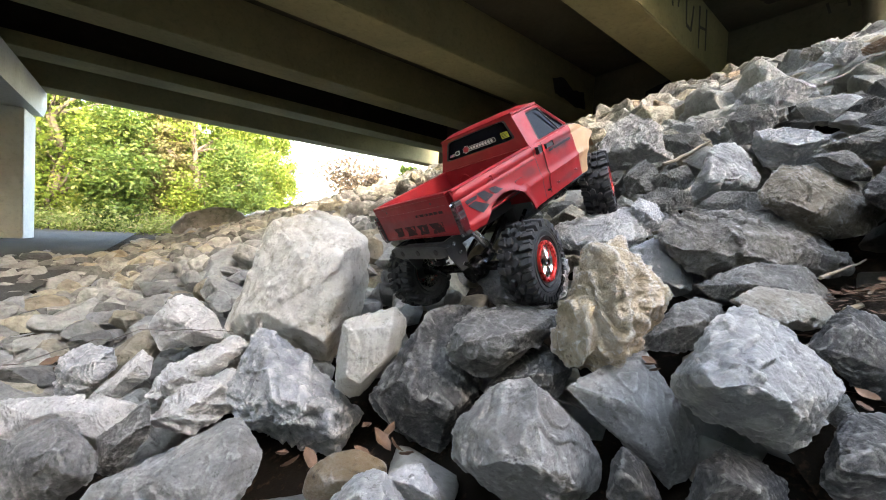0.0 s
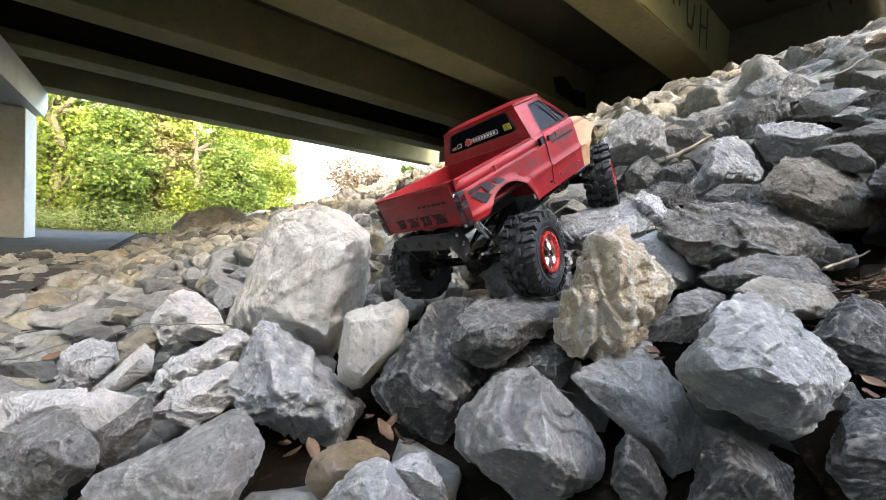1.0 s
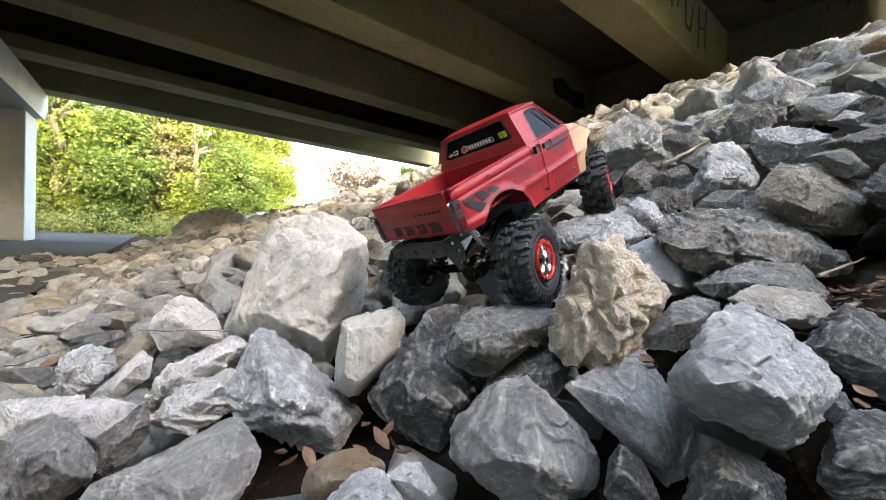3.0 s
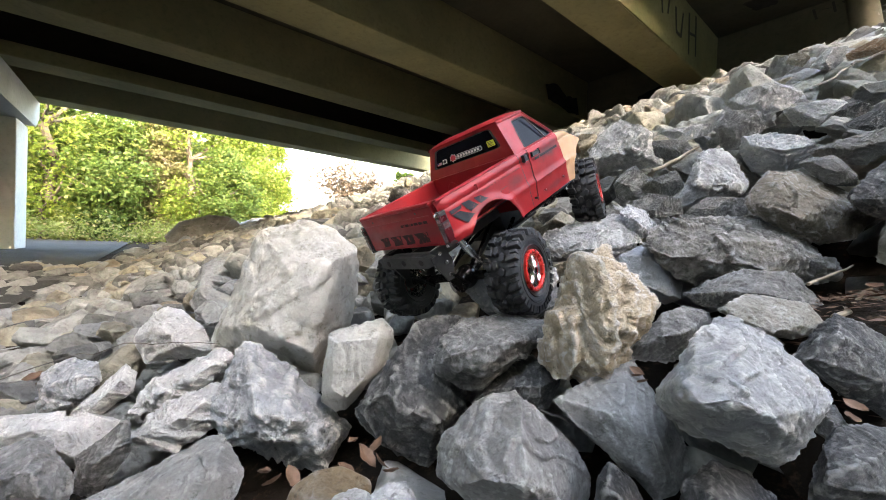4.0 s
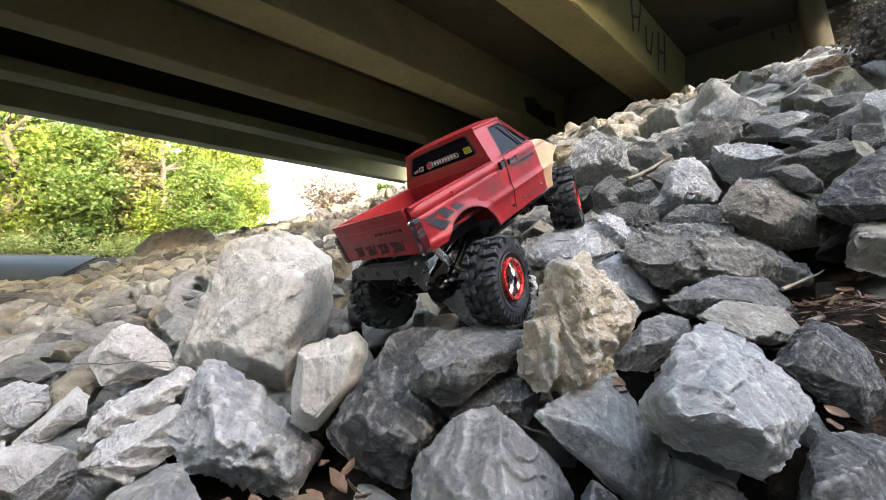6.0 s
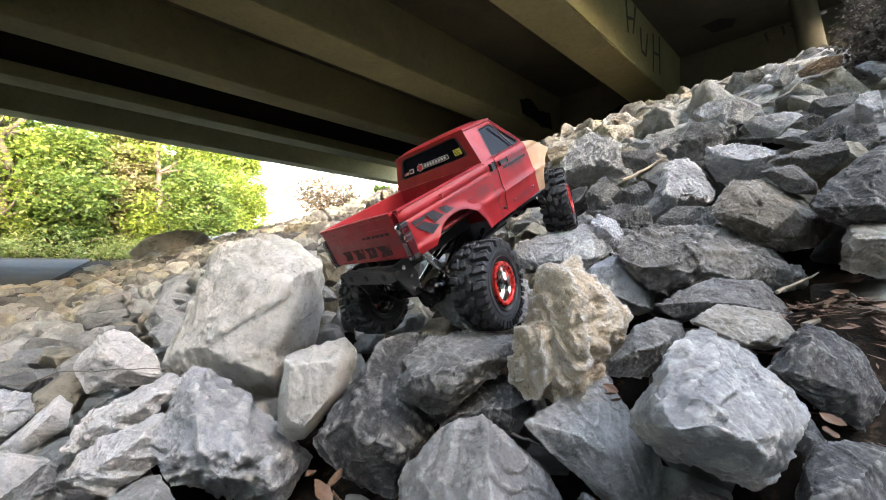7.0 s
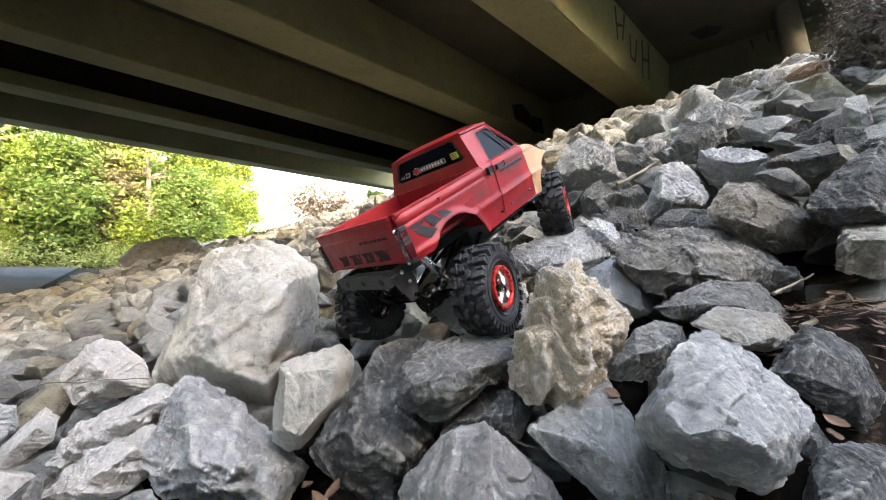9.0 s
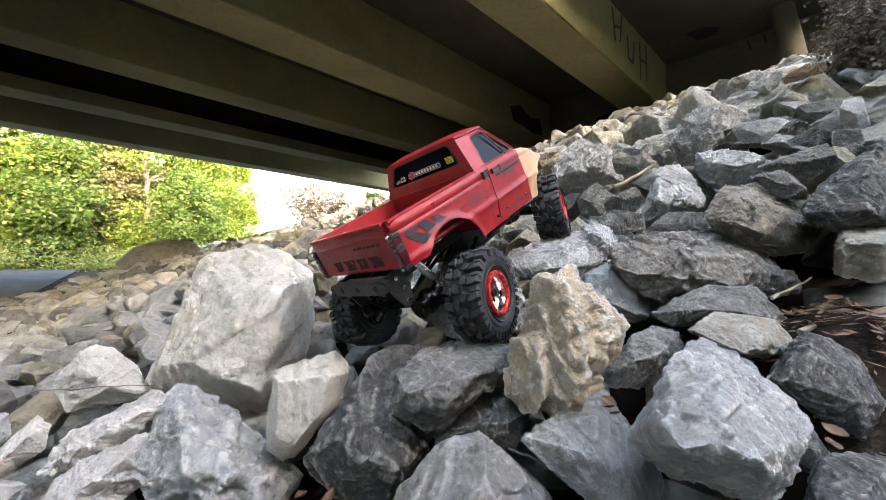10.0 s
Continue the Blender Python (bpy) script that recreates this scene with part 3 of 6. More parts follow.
# ---- riprap ----
def cut_block(planes, big):
    """A convex block left over when planes (normal, distance) have been cut from a cube."""
    bm = bmesh.new()
    bmesh.ops.create_cube(bm, size=big)
    for n, d in planes:
        n = Vector(n).normalized()
        r = bmesh.ops.bisect_plane(bm, geom=bm.verts[:] + bm.edges[:] + bm.faces[:], plane_co=n * d, plane_no=n, clear_outer=True, dist=1e-6)
        edges = [g for g in r["geom_cut"] if isinstance(g, bmesh.types.BMEdge)]
        if edges:
            bmesh.ops.contextual_create(bm, geom=edges)
    return bm


def chip(bm, rng, count, lo, hi):
    """Breaks corners and edges off a convex block with small flat cuts."""
    for _ in range(count):
        n = Vector((rng.gauss(0, 1), rng.gauss(-0.35, 1), rng.gauss(0.1, 1))).normalized()
        reach = max(n.dot(v.co) for v in bm.verts)
        r = bmesh.ops.bisect_plane(bm, geom=bm.verts[:] + bm.edges[:] + bm.faces[:], plane_co=n * reach * rng.uniform(lo, hi), plane_no=n, clear_outer=True, dist=1e-6)
        edges = [g for g in r["geom_cut"] if isinstance(g, bmesh.types.BMEdge)]
        if edges:
            bmesh.ops.contextual_create(bm, geom=edges)
    return bm


def ledge(x):
    """A slow rise with a sudden drop, from 0 to 1 and back."""
    f = x - math.floor(x)
    return f if f < 0.86 else (1.0 - f) / 0.14 * 0.86


def roughen(bm, edge, size, amount, seed, strata=None, rounds=7, soften=0, ledges=1.0):
    """Splits long edges down to the given length and breaks the faces up: flat spalls, stepped fractures, chipped edges, and beds if asked for."""
    bmesh.ops.triangulate(bm, faces=bm.faces[:])
    for _ in range(rounds):
        long = [e for e in bm.edges if e.calc_length() > edge]
        if not long:
            break
        bmesh.ops.subdivide_edges(bm, edges=long, cuts=1)
        bmesh.ops.triangulate(bm, faces=[f for f in bm.faces if len(f.verts) > 3])
    for _ in range(soften):
        bmesh.ops.smooth_vert(bm, verts=bm.verts[:], factor=0.5, use_axis_x=True, use_axis_y=True, use_axis_z=True)
    bm.normal_update()
    off = Vector((seed * 3.17 % 50, seed * 7.31 % 50, seed * 1.93 % 50))
    moves = []
    for v in bm.verts:
        p = v.co / size
        w = p + 0.07 * noise.noise_vector(p * 4.3 + off)
        d = 0.0
        for many, deep in ((2.3, 0.6), (5.5, 0.65), (13.0, 0.38)):
            at = noise.voronoi(w * many + off)[1][0]
            d += deep * (w * many + off - at).dot(noise.noise_vector(at * 7.7)) / many * 2.6
        run = 2.6 * noise.noise(w * 1.7 + off) + 2.2 * w.x + 1.3 * w.z
        d += ledges * (0.34 * ledge(run * 1.3) - 0.17)
        d += 0.12 * noise.fractal(p * 17 + off, 0.7, 2.2, 3)
        if strata is not None:
            d += 0.75 * ledge(p.dot(strata) * 4.3 + 0.35 * noise.noise(p * 2.1 + off) + 0.12 * noise.noise(p * 9 + off)) - 0.4
        moves.append(v.normal * d * amount * size)
    for v, w in zip(bm.verts, moves):
        v.co += w
    return bm


LABELS = {
    "pale": "whitish dusty limestone rock on the slope",
    "light": "pale grey broken limestone rock in the riprap", "white": "large chalky off-white limestone boulder", "blue": "blue-grey chipped limestone rock",
    "grey": "grey angular limestone rock in the riprap", "dark": "dark grey limestone rock in shade", "tan": "tan rugged sandstone rock standing on end",
    "tan2": "buff-coloured weathered rock on the slope", "moss": "dark rock with a crusty buff top", "mott": "grey rock mottled with white", "layer": "pale layered limestone slab",
    "orange": "rusty orange flat rock on the slope", "round": "smooth ochre rounded stone between the rocks", }
LABELS.update({
    "wedge": "grey wedge-shaped limestone rock with one smooth bluish side", "slab": "grey tilted limestone slab wedged among rocks",
    "buff": "buff and grey weathered rock", "disc": "smooth pale blue-grey flat stone", "far": "big smooth grey boulder beside the road"})
ROUGH = {"tan": 0.11, "blue": 0.12, "moss": 0.13, "white": 0.055, "pale": 0.07, "disc": 0.016, "far": 0.022, "slab": 0.07, "layer": 0.075}
BEDS = {"tan": Vector((0.93, 0.30, 0.15)), "layer": Vector((0.25, 0.3, 0.9))}
CHUNKS, BLOCKS = [], []


def chunk(kind, at, yaw, pitch, deep, cuts, faces=(), peak=None):
    """One rock: cuts are (angle round the facing axis, mm from the middle); deep is its thickness in mm; faces are the slants (sideways, upward) of its broken front."""
    i = len(CHUNKS)
    rng = random.Random(100 + i)
    planes = []
    wide = max(d for _, d in cuts) / 1000
    for a, d in cuts:
        lean = rng.uniform(-0.12, 0.30)
        n = Vector((math.cos(radians(a)), lean, math.sin(radians(a))))
        planes.append((n, d / 1000 / n.length))
    half = deep / 2000
    a0 = rng.uniform(0, 360)
    px, pz = peak or (rng.uniform(-0.25, 0.25), rng.uniform(-0.25, 0.15))
    peak = Vector((px * wide, -half, pz * wide))
    if not faces:
        x = rng.uniform(-0.35, 0.35)
        faces = ((x, rng.uniform(0.55, 0.95)), (-x - 0.35, rng.uniform(-0.5, -0.1)), (0.55 - x, rng.uniform(-0.35, 0.2)))
    for x, z in faces:
        n = Vector((x, -1, z)).normalized()
        planes.append((n, n.dot(peak)))
    for j in range(3):
        a = radians(a0 + 120 * j + rng.uniform(-25, 25))
        planes.append(((math.cos(a) * 0.4, 1, math.sin(a) * 0.4), half * rng.uniform(1.1, 1.4)))
    for j in range(4):
        a = radians(rng.uniform(0, 360))
        planes.append(((math.cos(a), -0.9, math.sin(a)), (wide * 0.66 + half * 0.55) * rng.uniform(0.9, 1.05)))
    bm = cut_block(planes, 6 * wide + 0.02)
    if kind != "round":
        chip(bm, rng, 5, 0.90, 0.98)
    size = sum(d for _, d in cuts) / len(cuts) / 500
    strata = Vector((0.35, 0.2, 0.9)) if kind == "layer" else None
    if kind == "round":
        roughen(bm, size / 16, size, 0.02, i, None, 6, 5)
    else:
        roughen(bm, size / 30, size, ROUGH.get(kind, 0.08), i, strata)
    ob = solid("rock", bm, ROCK[kind], LABELS[kind], "rock", "", "riprap rocks", True, pose(*at, pitch, 0, yaw))
    CHUNKS.append((Vector(at), max(0.8 * wide, half), size))
    return ob


def stone(kind, at, faces):
    """One rock left by its broken faces: the compass angle and lift of each in degrees, and its distance from the middle in mm."""
    i = len(CHUNKS)
    planes = []
    for a, e, d in faces:
        a, e = radians(a), radians(e)
        planes.append((Vector((math.cos(a) * math.cos(e), math.sin(a) * math.cos(e), math.sin(e))), d / 1000))
    wide = sorted(d for _, d in planes)[len(planes) // 2]
    bm = cut_block(planes, 12 * wide)
    if kind != "round":
        chip(bm, random.Random(300 + i), 4, 0.93, 0.985)
    size = 2.1 * wide
    if kind == "round":
        roughen(bm, size / 16, size, 0.02, i, None, 6, 5)
    else:
        roughen(bm, max(size / 42, 0.0026), size, ROUGH.get(kind, 0.085), i, BEDS.get(kind))
    ob = solid("rock", bm, ROCK[kind], LABELS[kind], "rock", "", "riprap rocks", True, Matrix.Translation(at))
    CHUNKS.append((Vector(at), wide, size))
    BLOCKS.append((Vector(at), planes))
    return ob


stone("white", (-0.308, 0.835, 0.871), [(93, 0, 161), (-107, -44, 142), (20, -32, 121), (-122, 20, 125), (26, 5, 119), (-162, 20, 117), (-141, -70, 143), (-147, -58, 147), (170, 69, 153), (24, -11, 115), (-103, 41, 157), (-11, -2, 158), (42, 56, 148), (111, -3, 198), (-14, -28, 157), (-84, 46, 176), (85, -17, 174), (-51, 6, 199), (-141, 18, 119), (-106, 7, 153), (-87, 0, 181), (-115, -23, 147), (-32, -1, 185), (-21, 46, 196), (78, 76, 161), (-55, 54, 193), (98, 14, 182), (85, 24, 183), (134, 5, 225)])
stone("blue", (-0.238, 0.603, 0.729), [(43, 37, 51), (-122, -60, 59), (-174, 24, 89), (-104, -35, 63), (4, 47, 78), (13, -31, 105), (-152, -25, 75), (93, -9, 99), (-129, 14, 89), (-10, 57, 88), (-126, -17, 74), (83, 61, 84), (-26, 13, 126), (-69, 46, 124), (-85, -19, 102), (-31, -24, 127), (-41, 74, 109), (-133, 42, 113), (159, 21, 121)])
stone("white", (-0.111, 0.566, 0.823), [(137, 64, 45), (-169, 4, 38), (4, -38, 35), (96, -5, 69), (-96, 1, 67), (14, -16, 41), (-148, -55, 67), (37, 36, 63), (-115, 66, 68), (-144, 1, 48), (-23, -33, 47), (-22, -9, 61), (81, -15, 69), (21, 3, 52), (161, 52, 48), (-110, -33, 65), (-48, -75, 63), (-18, 42, 86), (140, 4, 72), (-17, 18, 79), (-84, -44, 67), (-151, 70, 61), (45, -33, 61), (57, -15, 69)])
stone("dark", (-0.008, 0.553, 0.785), [(168, 31, 57), (13, 11, 77), (95, -12, 110), (-1, -17, 60), (107, -6, 107), (-155, -44, 80), (-126, -63, 85), (-11, -36, 69), (59, -18, 109), (-105, 42, 98), (102, 63, 98), (-105, -31, 83), (144, 52, 79), (-38, 21, 97), (-164, -30, 83), (-120, -23, 84), (31, -23, 93), (-82, 56, 107), (-153, 35, 82), (-57, -32, 87), (128, 12, 99), (-75, 28, 108), (-36, -18, 85), (-123, -9, 92)])
stone("grey", (0.079, 0.485, 0.869), [(-111, 84, 41), (95, 68, 44), (-24, -49, 30), (86, -43, 71), (-156, 66, 49), (-51, -40, 42), (159, 28, 49), (-157, -63, 47), (-98, -48, 54), (167, 7, 53), (-8, -21, 57), (-126, -74, 43), (14, -55, 50), (111, -38, 74), (-47, -22, 53), (50, -53, 65), (-121, -50, 57), (173, -12, 59), (-53, 74, 53), (-165, 17, 71), (-40, 36, 73), (21, 43, 80), (150, -3, 66), (-64, 3, 80), (-103, -3, 92), (-105, -23, 79), (-151, -14, 77)])
stone("wedge", (0.107, 0.404, 0.773), [(94, -3, 81), (20, 46, 50), (-47, -48, 63), (142, 33, 62), (-106, -39, 59), (-158, -52, 57), (111, 55, 61), (-31, 31, 65), (-63, -33, 63), (-87, -64, 61), (4, 29, 59), (-149, 47, 97), (165, -6, 73), (86, 11, 80), (-21, -15, 75), (-38, 17, 68), (-135, -43, 61), (-43, 1, 70), (-5, 46, 59), (151, 20, 69), (-153, 20, 100), (68, -39, 126), (-162, -5, 91), (-131, 42, 110), (-177, 71, 92), (56, -52, 128), (106, 5, 83), (54, 35, 74)])
stone("dark", (0.131, 0.479, 0.827), [(145, 37, 29), (-167, -58, 48), (99, -19, 57), (-18, -24, 30), (-39, -55, 34), (-102, -22, 45), (-160, 50, 41), (130, 51, 29), (37, 57, 35), (8, 32, 37), (38, -32, 52), (63, -27, 57), (-129, 68, 39), (-50, -11, 44), (-55, 68, 43), (111, 2, 55)])
stone("tan", (0.211, 0.449, 0.929), [(-26, -32, 48), (-4, 53, 57), (150, 20, 46), (-47, -17, 49), (94, 1, 67), (152, 6, 51), (-44, 39, 59), (-179, -76, 75), (-51, 23, 57), (-52, 10, 55), (-167, 17, 72), (166, -62, 78), (-114, -5, 90), (89, -23, 82), (-138, 20, 88), (-23, -17, 54), (-155, 1, 84), (-115, -49, 86), (130, 59, 64), (-48, -76, 74), (82, 75, 68), (-14, 24, 64), (-137, -44, 92), (-72, -45, 75), (-93, -6, 86), (-71, 60, 81), (-153, 64, 88), (-112, 33, 96), (94, -50, 94), (16, -42, 89), (50, 46, 84), (97, 28, 76)])
stone("slab", (0.235, 0.408, 0.810), [(103, -22, 54), (171, -48, 31), (-11, 34, 39), (126, 38, 55), (-55, 37, 42), (-106, 62, 69), (-118, -8, 68), (-23, 9, 45), (82, -21, 70), (-34, -23, 55), (-44, -44, 60), (127, -37, 46), (-55, 14, 44), (-141, -40, 51), (-98, 4, 65), (-79, -23, 58), (-75, -2, 55), (-58, -7, 52), (139, 51, 68), (-121, -41, 56), (148, -46, 39), (111, 1, 63), (62, -34, 91), (10, 26, 63)])
stone("light", (0.291, 0.333, 0.887), [(132, 24, 41), (164, -64, 45), (96, -11, 66), (-57, 46, 48), (-24, 49, 48), (-47, -24, 47), (-10, 63, 51), (-132, -57, 59), (-106, -50, 61), (-55, 23, 49), (-165, 64, 80), (-35, 19, 53), (-58, -2, 50), (158, 35, 72), (-166, -76, 50), (77, -19, 93), (145, -33, 54), (-81, -37, 59), (-57, -53, 56), (136, 7, 48), (120, 50, 56), (-126, 70, 76), (-169, -36, 86), (170, 11, 94), (110, 2, 59), (12, -42, 115), (-102, -22, 100), (36, 59, 79)])
stone("grey", (0.304, 0.452, 0.906), [(138, 29, 22), (-36, -32, 26), (-103, -84, 27), (-51, -71, 24), (128, 54, 25), (31, 76, 36), (-28, 8, 38), (-60, -11, 31), (94, -15, 45), (-179, 44, 42), (-85, -28, 37), (-73, 55, 40), (-56, 13, 36), (-121, 62, 41), (146, -38, 43), (83, -31, 51), (-113, -18, 59)])
stone("disc", (0.355, 0.590, 0.972), [(139, -63, 31), (135, 52, 42), (95, -11, 39), (143, -42, 31), (-22, 44, 33), (-25, 17, 33), (142, -5, 38), (-62, 35, 33), (-87, 4, 43), (-54, 10, 33), (-24, -14, 42), (-9, -71, 45), (72, 81, 43), (-118, -51, 48), (-145, 62, 54), (-142, 9, 66), (-80, 56, 43), (-159, -45, 52), (-70, -45, 50), (84, -20, 49)])
stone("grey", (0.445, 0.504, 0.957), [(144, -82, 22), (98, -35, 41), (74, 84, 30), (-88, 66, 32), (131, 48, 34), (-39, -67, 38), (-61, 37, 37), (-34, 39, 49), (128, 59, 31), (-68, -11, 50), (-97, -42, 53), (-137, 72, 39), (136, -48, 42), (97, -50, 37), (-109, -26, 77)])
stone("buff", (0.397, 0.417, 0.937), [(19, 82, 21), (138, -46, 25), (128, 39, 34), (146, -71, 18), (-54, -74, 19), (96, -36, 39), (-37, 33, 30), (-79, 63, 25), (-146, -86, 17), (-60, 35, 27), (-44, -36, 32), (-102, 44, 45), (110, -26, 36), (-78, -50, 30), (-145, -47, 56), (-137, -69, 32), (-74, -24, 36), (-82, 37, 37), (-97, -66, 28), (-62, 7, 34), (65, -68, 39)])
stone("moss", (0.506, 0.600, 1.018), [(93, -85, 47), (-86, 58, 52), (134, -39, 72), (-91, 90, 49), (92, -29, 75), (-38, 32, 75), (-39, 55, 60), (-91, -60, 79), (-62, 37, 59), (-75, -14, 86), (137, 38, 91), (136, 13, 98), (-28, -68, 73), (-109, -44, 111), (-86, 14, 86), (109, -23, 77), (-38, 20, 87), (-114, 49, 92), (-96, 5, 109), (-161, -47, 143), (85, -51, 77)])
stone("dark", (0.439, 0.378, 0.907), [(125, 25, 28), (137, -45, 27), (-44, 22, 31), (-51, -29, 44), (102, -16, 44), (142, -61, 32), (-62, 21, 29), (-36, 51, 31), (-68, -8, 39), (-9, 74, 35), (-60, 43, 30), (144, 41, 49), (-110, -36, 59), (88, -27, 66), (-134, -42, 65), (-94, 10, 60), (-138, 21, 94)])
stone("tan2", (0.600, 0.602, 1.091), [(-75, 43, 38), (107, -71, 45), (126, -43, 38), (133, 23, 56), (-48, 58, 44), (93, -23, 55), (-45, 34, 53), (-36, -32, 76), (146, 83, 57), (-79, -9, 65), (-70, 3, 57), (-67, 32, 42), (-12, -72, 63), (-89, 23, 60), (131, 5, 54), (-104, -54, 79), (-91, 56, 50), (-84, -30, 74), (-160, 54, 83), (-152, -51, 91), (-111, 16, 92), (-153, 33, 107), (67, -44, 82), (-145, -37, 108), (108, -12, 53)])
stone("light", (0.575, 0.759, 1.169), [(143, 17, 39), (27, -74, 43), (-38, 23, 36), (-84, 33, 41), (82, -22, 62), (-64, 77, 46), (96, -9, 62), (-58, 24, 37), (-71, -60, 67), (-176, 26, 72), (-41, 42, 40), (149, 54, 50), (-109, -36, 100), (-28, -20, 51), (-69, -25, 65), (-88, 16, 58), (-57, 2, 50), (69, -38, 65), (-138, 57, 60), (57, -15, 91)])
stone("dark", (0.685, 0.538, 1.123), [(-48, -14, 54), (-69, 4, 48), (62, -79, 45), (-76, 20, 47), (-53, 29, 68), (133, 43, 31), (89, -20, 61), (129, 23, 32), (-86, -63, 74), (114, -53, 45), (-161, 56, 53), (121, -30, 44), (-139, 34, 87), (-132, -60, 100), (-144, -39, 127)])
stone("buff", (0.651, 0.498, 1.037), [(-49, -39, 34), (-56, 33, 34), (124, 72, 30), (-69, -16, 35), (116, -67, 33), (90, -25, 48), (125, 2, 23), (-102, 67, 34), (-99, -34, 58), (143, 31, 42), (150, -3, 60)])
stone("light", (0.283, 0.662, 1.027), [(151, 65, 33), (3, -77, 28), (120, -80, 34), (-117, 61, 34), (140, 79, 36), (86, -33, 46), (-7, -65, 35), (-119, 42, 47), (-11, 16, 73), (-97, 58, 36), (150, 18, 66), (-95, 27, 50), (-87, -56, 51), (-9, 49, 66), (-62, 19, 59), (-55, 32, 58), (-62, 48, 51), (145, -46, 64), (-50, -45, 54), (66, -58, 41), (-116, -25, 80), (110, -26, 62)])
stone("blue", (0.361, 0.657, 1.057), [(147, -12, 21), (132, -66, 22), (-26, 72, 22), (-26, 34, 19), (-9, -62, 26), (-72, 47, 25), (-59, 26, 22), (-23, -6, 23), (148, 41, 30), (92, -13, 37), (-151, -13, 45), (-116, -39, 40), (-111, 48, 36), (-54, 8, 25), (115, -6, 33), (-70, -40, 35), (68, -29, 45)])
stone("pale", (-0.570, 0.830, 0.788), [(7, -80, 52), (-105, -8, 50), (44, 13, 47), (-163, 35, 53), (50, 38, 40), (-149, -28, 65), (91, -16, 59), (-81, -41, 62), (-123, 32, 50), (72, 62, 46), (-32, 40, 71), (-31, 53, 62), (177, 60, 54), (107, -12, 74), (-70, 65, 58), (-108, 51, 54), (-85, 25, 67)])
stone("layer", (-0.454, 0.694, 0.730), [(170, 61, 26), (20, -44, 29), (5, -62, 22), (-162, 24, 49), (-128, 56, 32), (70, -48, 44), (-81, -77, 44), (91, -26, 60), (52, 24, 75), (-128, 25, 48), (-55, -22, 55), (-73, -22, 53), (-33, -15, 69), (-100, -16, 60), (-44, 49, 89), (105, -15, 73)])
stone("layer", (-0.379, 0.589, 0.715), [(146, 63, 33), (32, -15, 43), (-170, 35, 41), (5, -55, 32), (-106, -65, 40), (-135, 65, 41), (84, -36, 56), (179, 48, 36), (46, 16, 54), (-74, -20, 55), (-128, 43, 42), (98, -22, 69), (-98, -26, 50), (-54, -20, 61), (-14, 15, 82), (-37, 6, 81), (-3, 49, 82), (133, 9, 86), (49, -52, 47)])
stone("pale", (-0.577, 0.680, 0.709), [(-161, 43, 18), (22, -51, 18), (-129, 39, 24), (41, -12, 29), (61, 32, 44), (-36, -77, 32), (89, -23, 44), (-47, -36, 38), (-85, -26, 41), (-46, -15, 53), (-107, 0, 38), (72, -32, 36), (-137, -37, 53), (-4, 17, 69), (-11, 58, 70), (155, 31, 47)])
stone("blue", (-0.778, 0.806, 0.667), [(38, -34, 36), (-143, 7, 40), (-180, 60, 49), (76, 51, 52), (50, 2, 44), (-99, -14, 46), (-110, 47, 51), (8, -71, 41), (88, -19, 59), (-122, 10, 41), (-112, -66, 48), (-65, 72, 69), (107, -13, 78), (-92, 8, 58), (-137, -14, 46), (-16, -35, 71), (-71, -43, 55), (71, -22, 50), (-14, 40, 97), (-39, 5, 99), (125, -13, 96)])
stone("mott", (-0.513, 0.487, 0.673), [(-136, -1, 48), (57, 18, 34), (169, 58, 50), (-113, 1, 46), (-94, -17, 50), (-90, -61, 53), (17, -52, 43), (-82, -32, 51), (-146, 19, 50), (-128, 58, 60), (81, -12, 61), (99, -10, 83), (-7, -64, 46), (-123, 22, 50), (44, -11, 40), (41, 44, 62), (88, 52, 48), (-44, -42, 63), (32, 31, 69), (-5, 8, 103), (-79, 3, 88), (-27, 88, 72), (-10, -13, 94), (160, -3, 128), (68, -28, 63)])
stone("grey", (-0.457, 0.539, 0.679), [(28, -32, 20), (-147, 5, 29), (180, 51, 24), (45, 2, 26), (-122, 9, 29), (-102, -64, 43), (93, -16, 47), (-126, 41, 30), (-92, -20, 39), (66, -21, 34), (-51, -22, 44), (-20, -16, 45), (-13, 34, 68)])
stone("slab", (-0.295, 0.457, 0.691), [(151, 55, 39), (-129, 61, 50), (-118, -50, 82), (-45, -64, 59), (-99, -5, 65), (75, -35, 66), (91, -29, 77), (48, 18, 58), (-103, 19, 62), (21, -28, 51), (-174, 31, 85), (-84, -23, 72), (-108, 35, 59), (2, 55, 93), (-41, 7, 104), (100, -16, 87), (117, 58, 51), (-44, -13, 96), (117, 5, 98), (-16, 26, 109), (127, 33, 73), (61, -9, 70)])
stone("pale", (-0.671, 0.626, 0.663), [(11, -63, 24), (104, 63, 28), (-139, -1, 52), (-109, 12, 40), (48, -10, 40), (-120, 80, 37), (-107, -59, 41), (93, -27, 58), (70, -39, 43), (-106, 55, 42), (-93, -15, 41), (-73, -27, 44), (1, 38, 91), (-63, -38, 44)])
stone("round", (-0.101, 0.421, 0.715), [(-83, -61, 29), (61, 45, 31), (-23, -48, 34), (108, 54, 27), (-93, -24, 36), (18, -2, 43), (150, 43, 30), (-144, -38, 37), (-179, 11, 39), (93, -22, 58), (-61, -22, 45), (-1, 71, 46), (-110, -18, 39), (-132, 81, 42), (74, -36, 58), (-23, 25, 60), (-154, 59, 43), (-136, 17, 47), (109, -16, 60)])
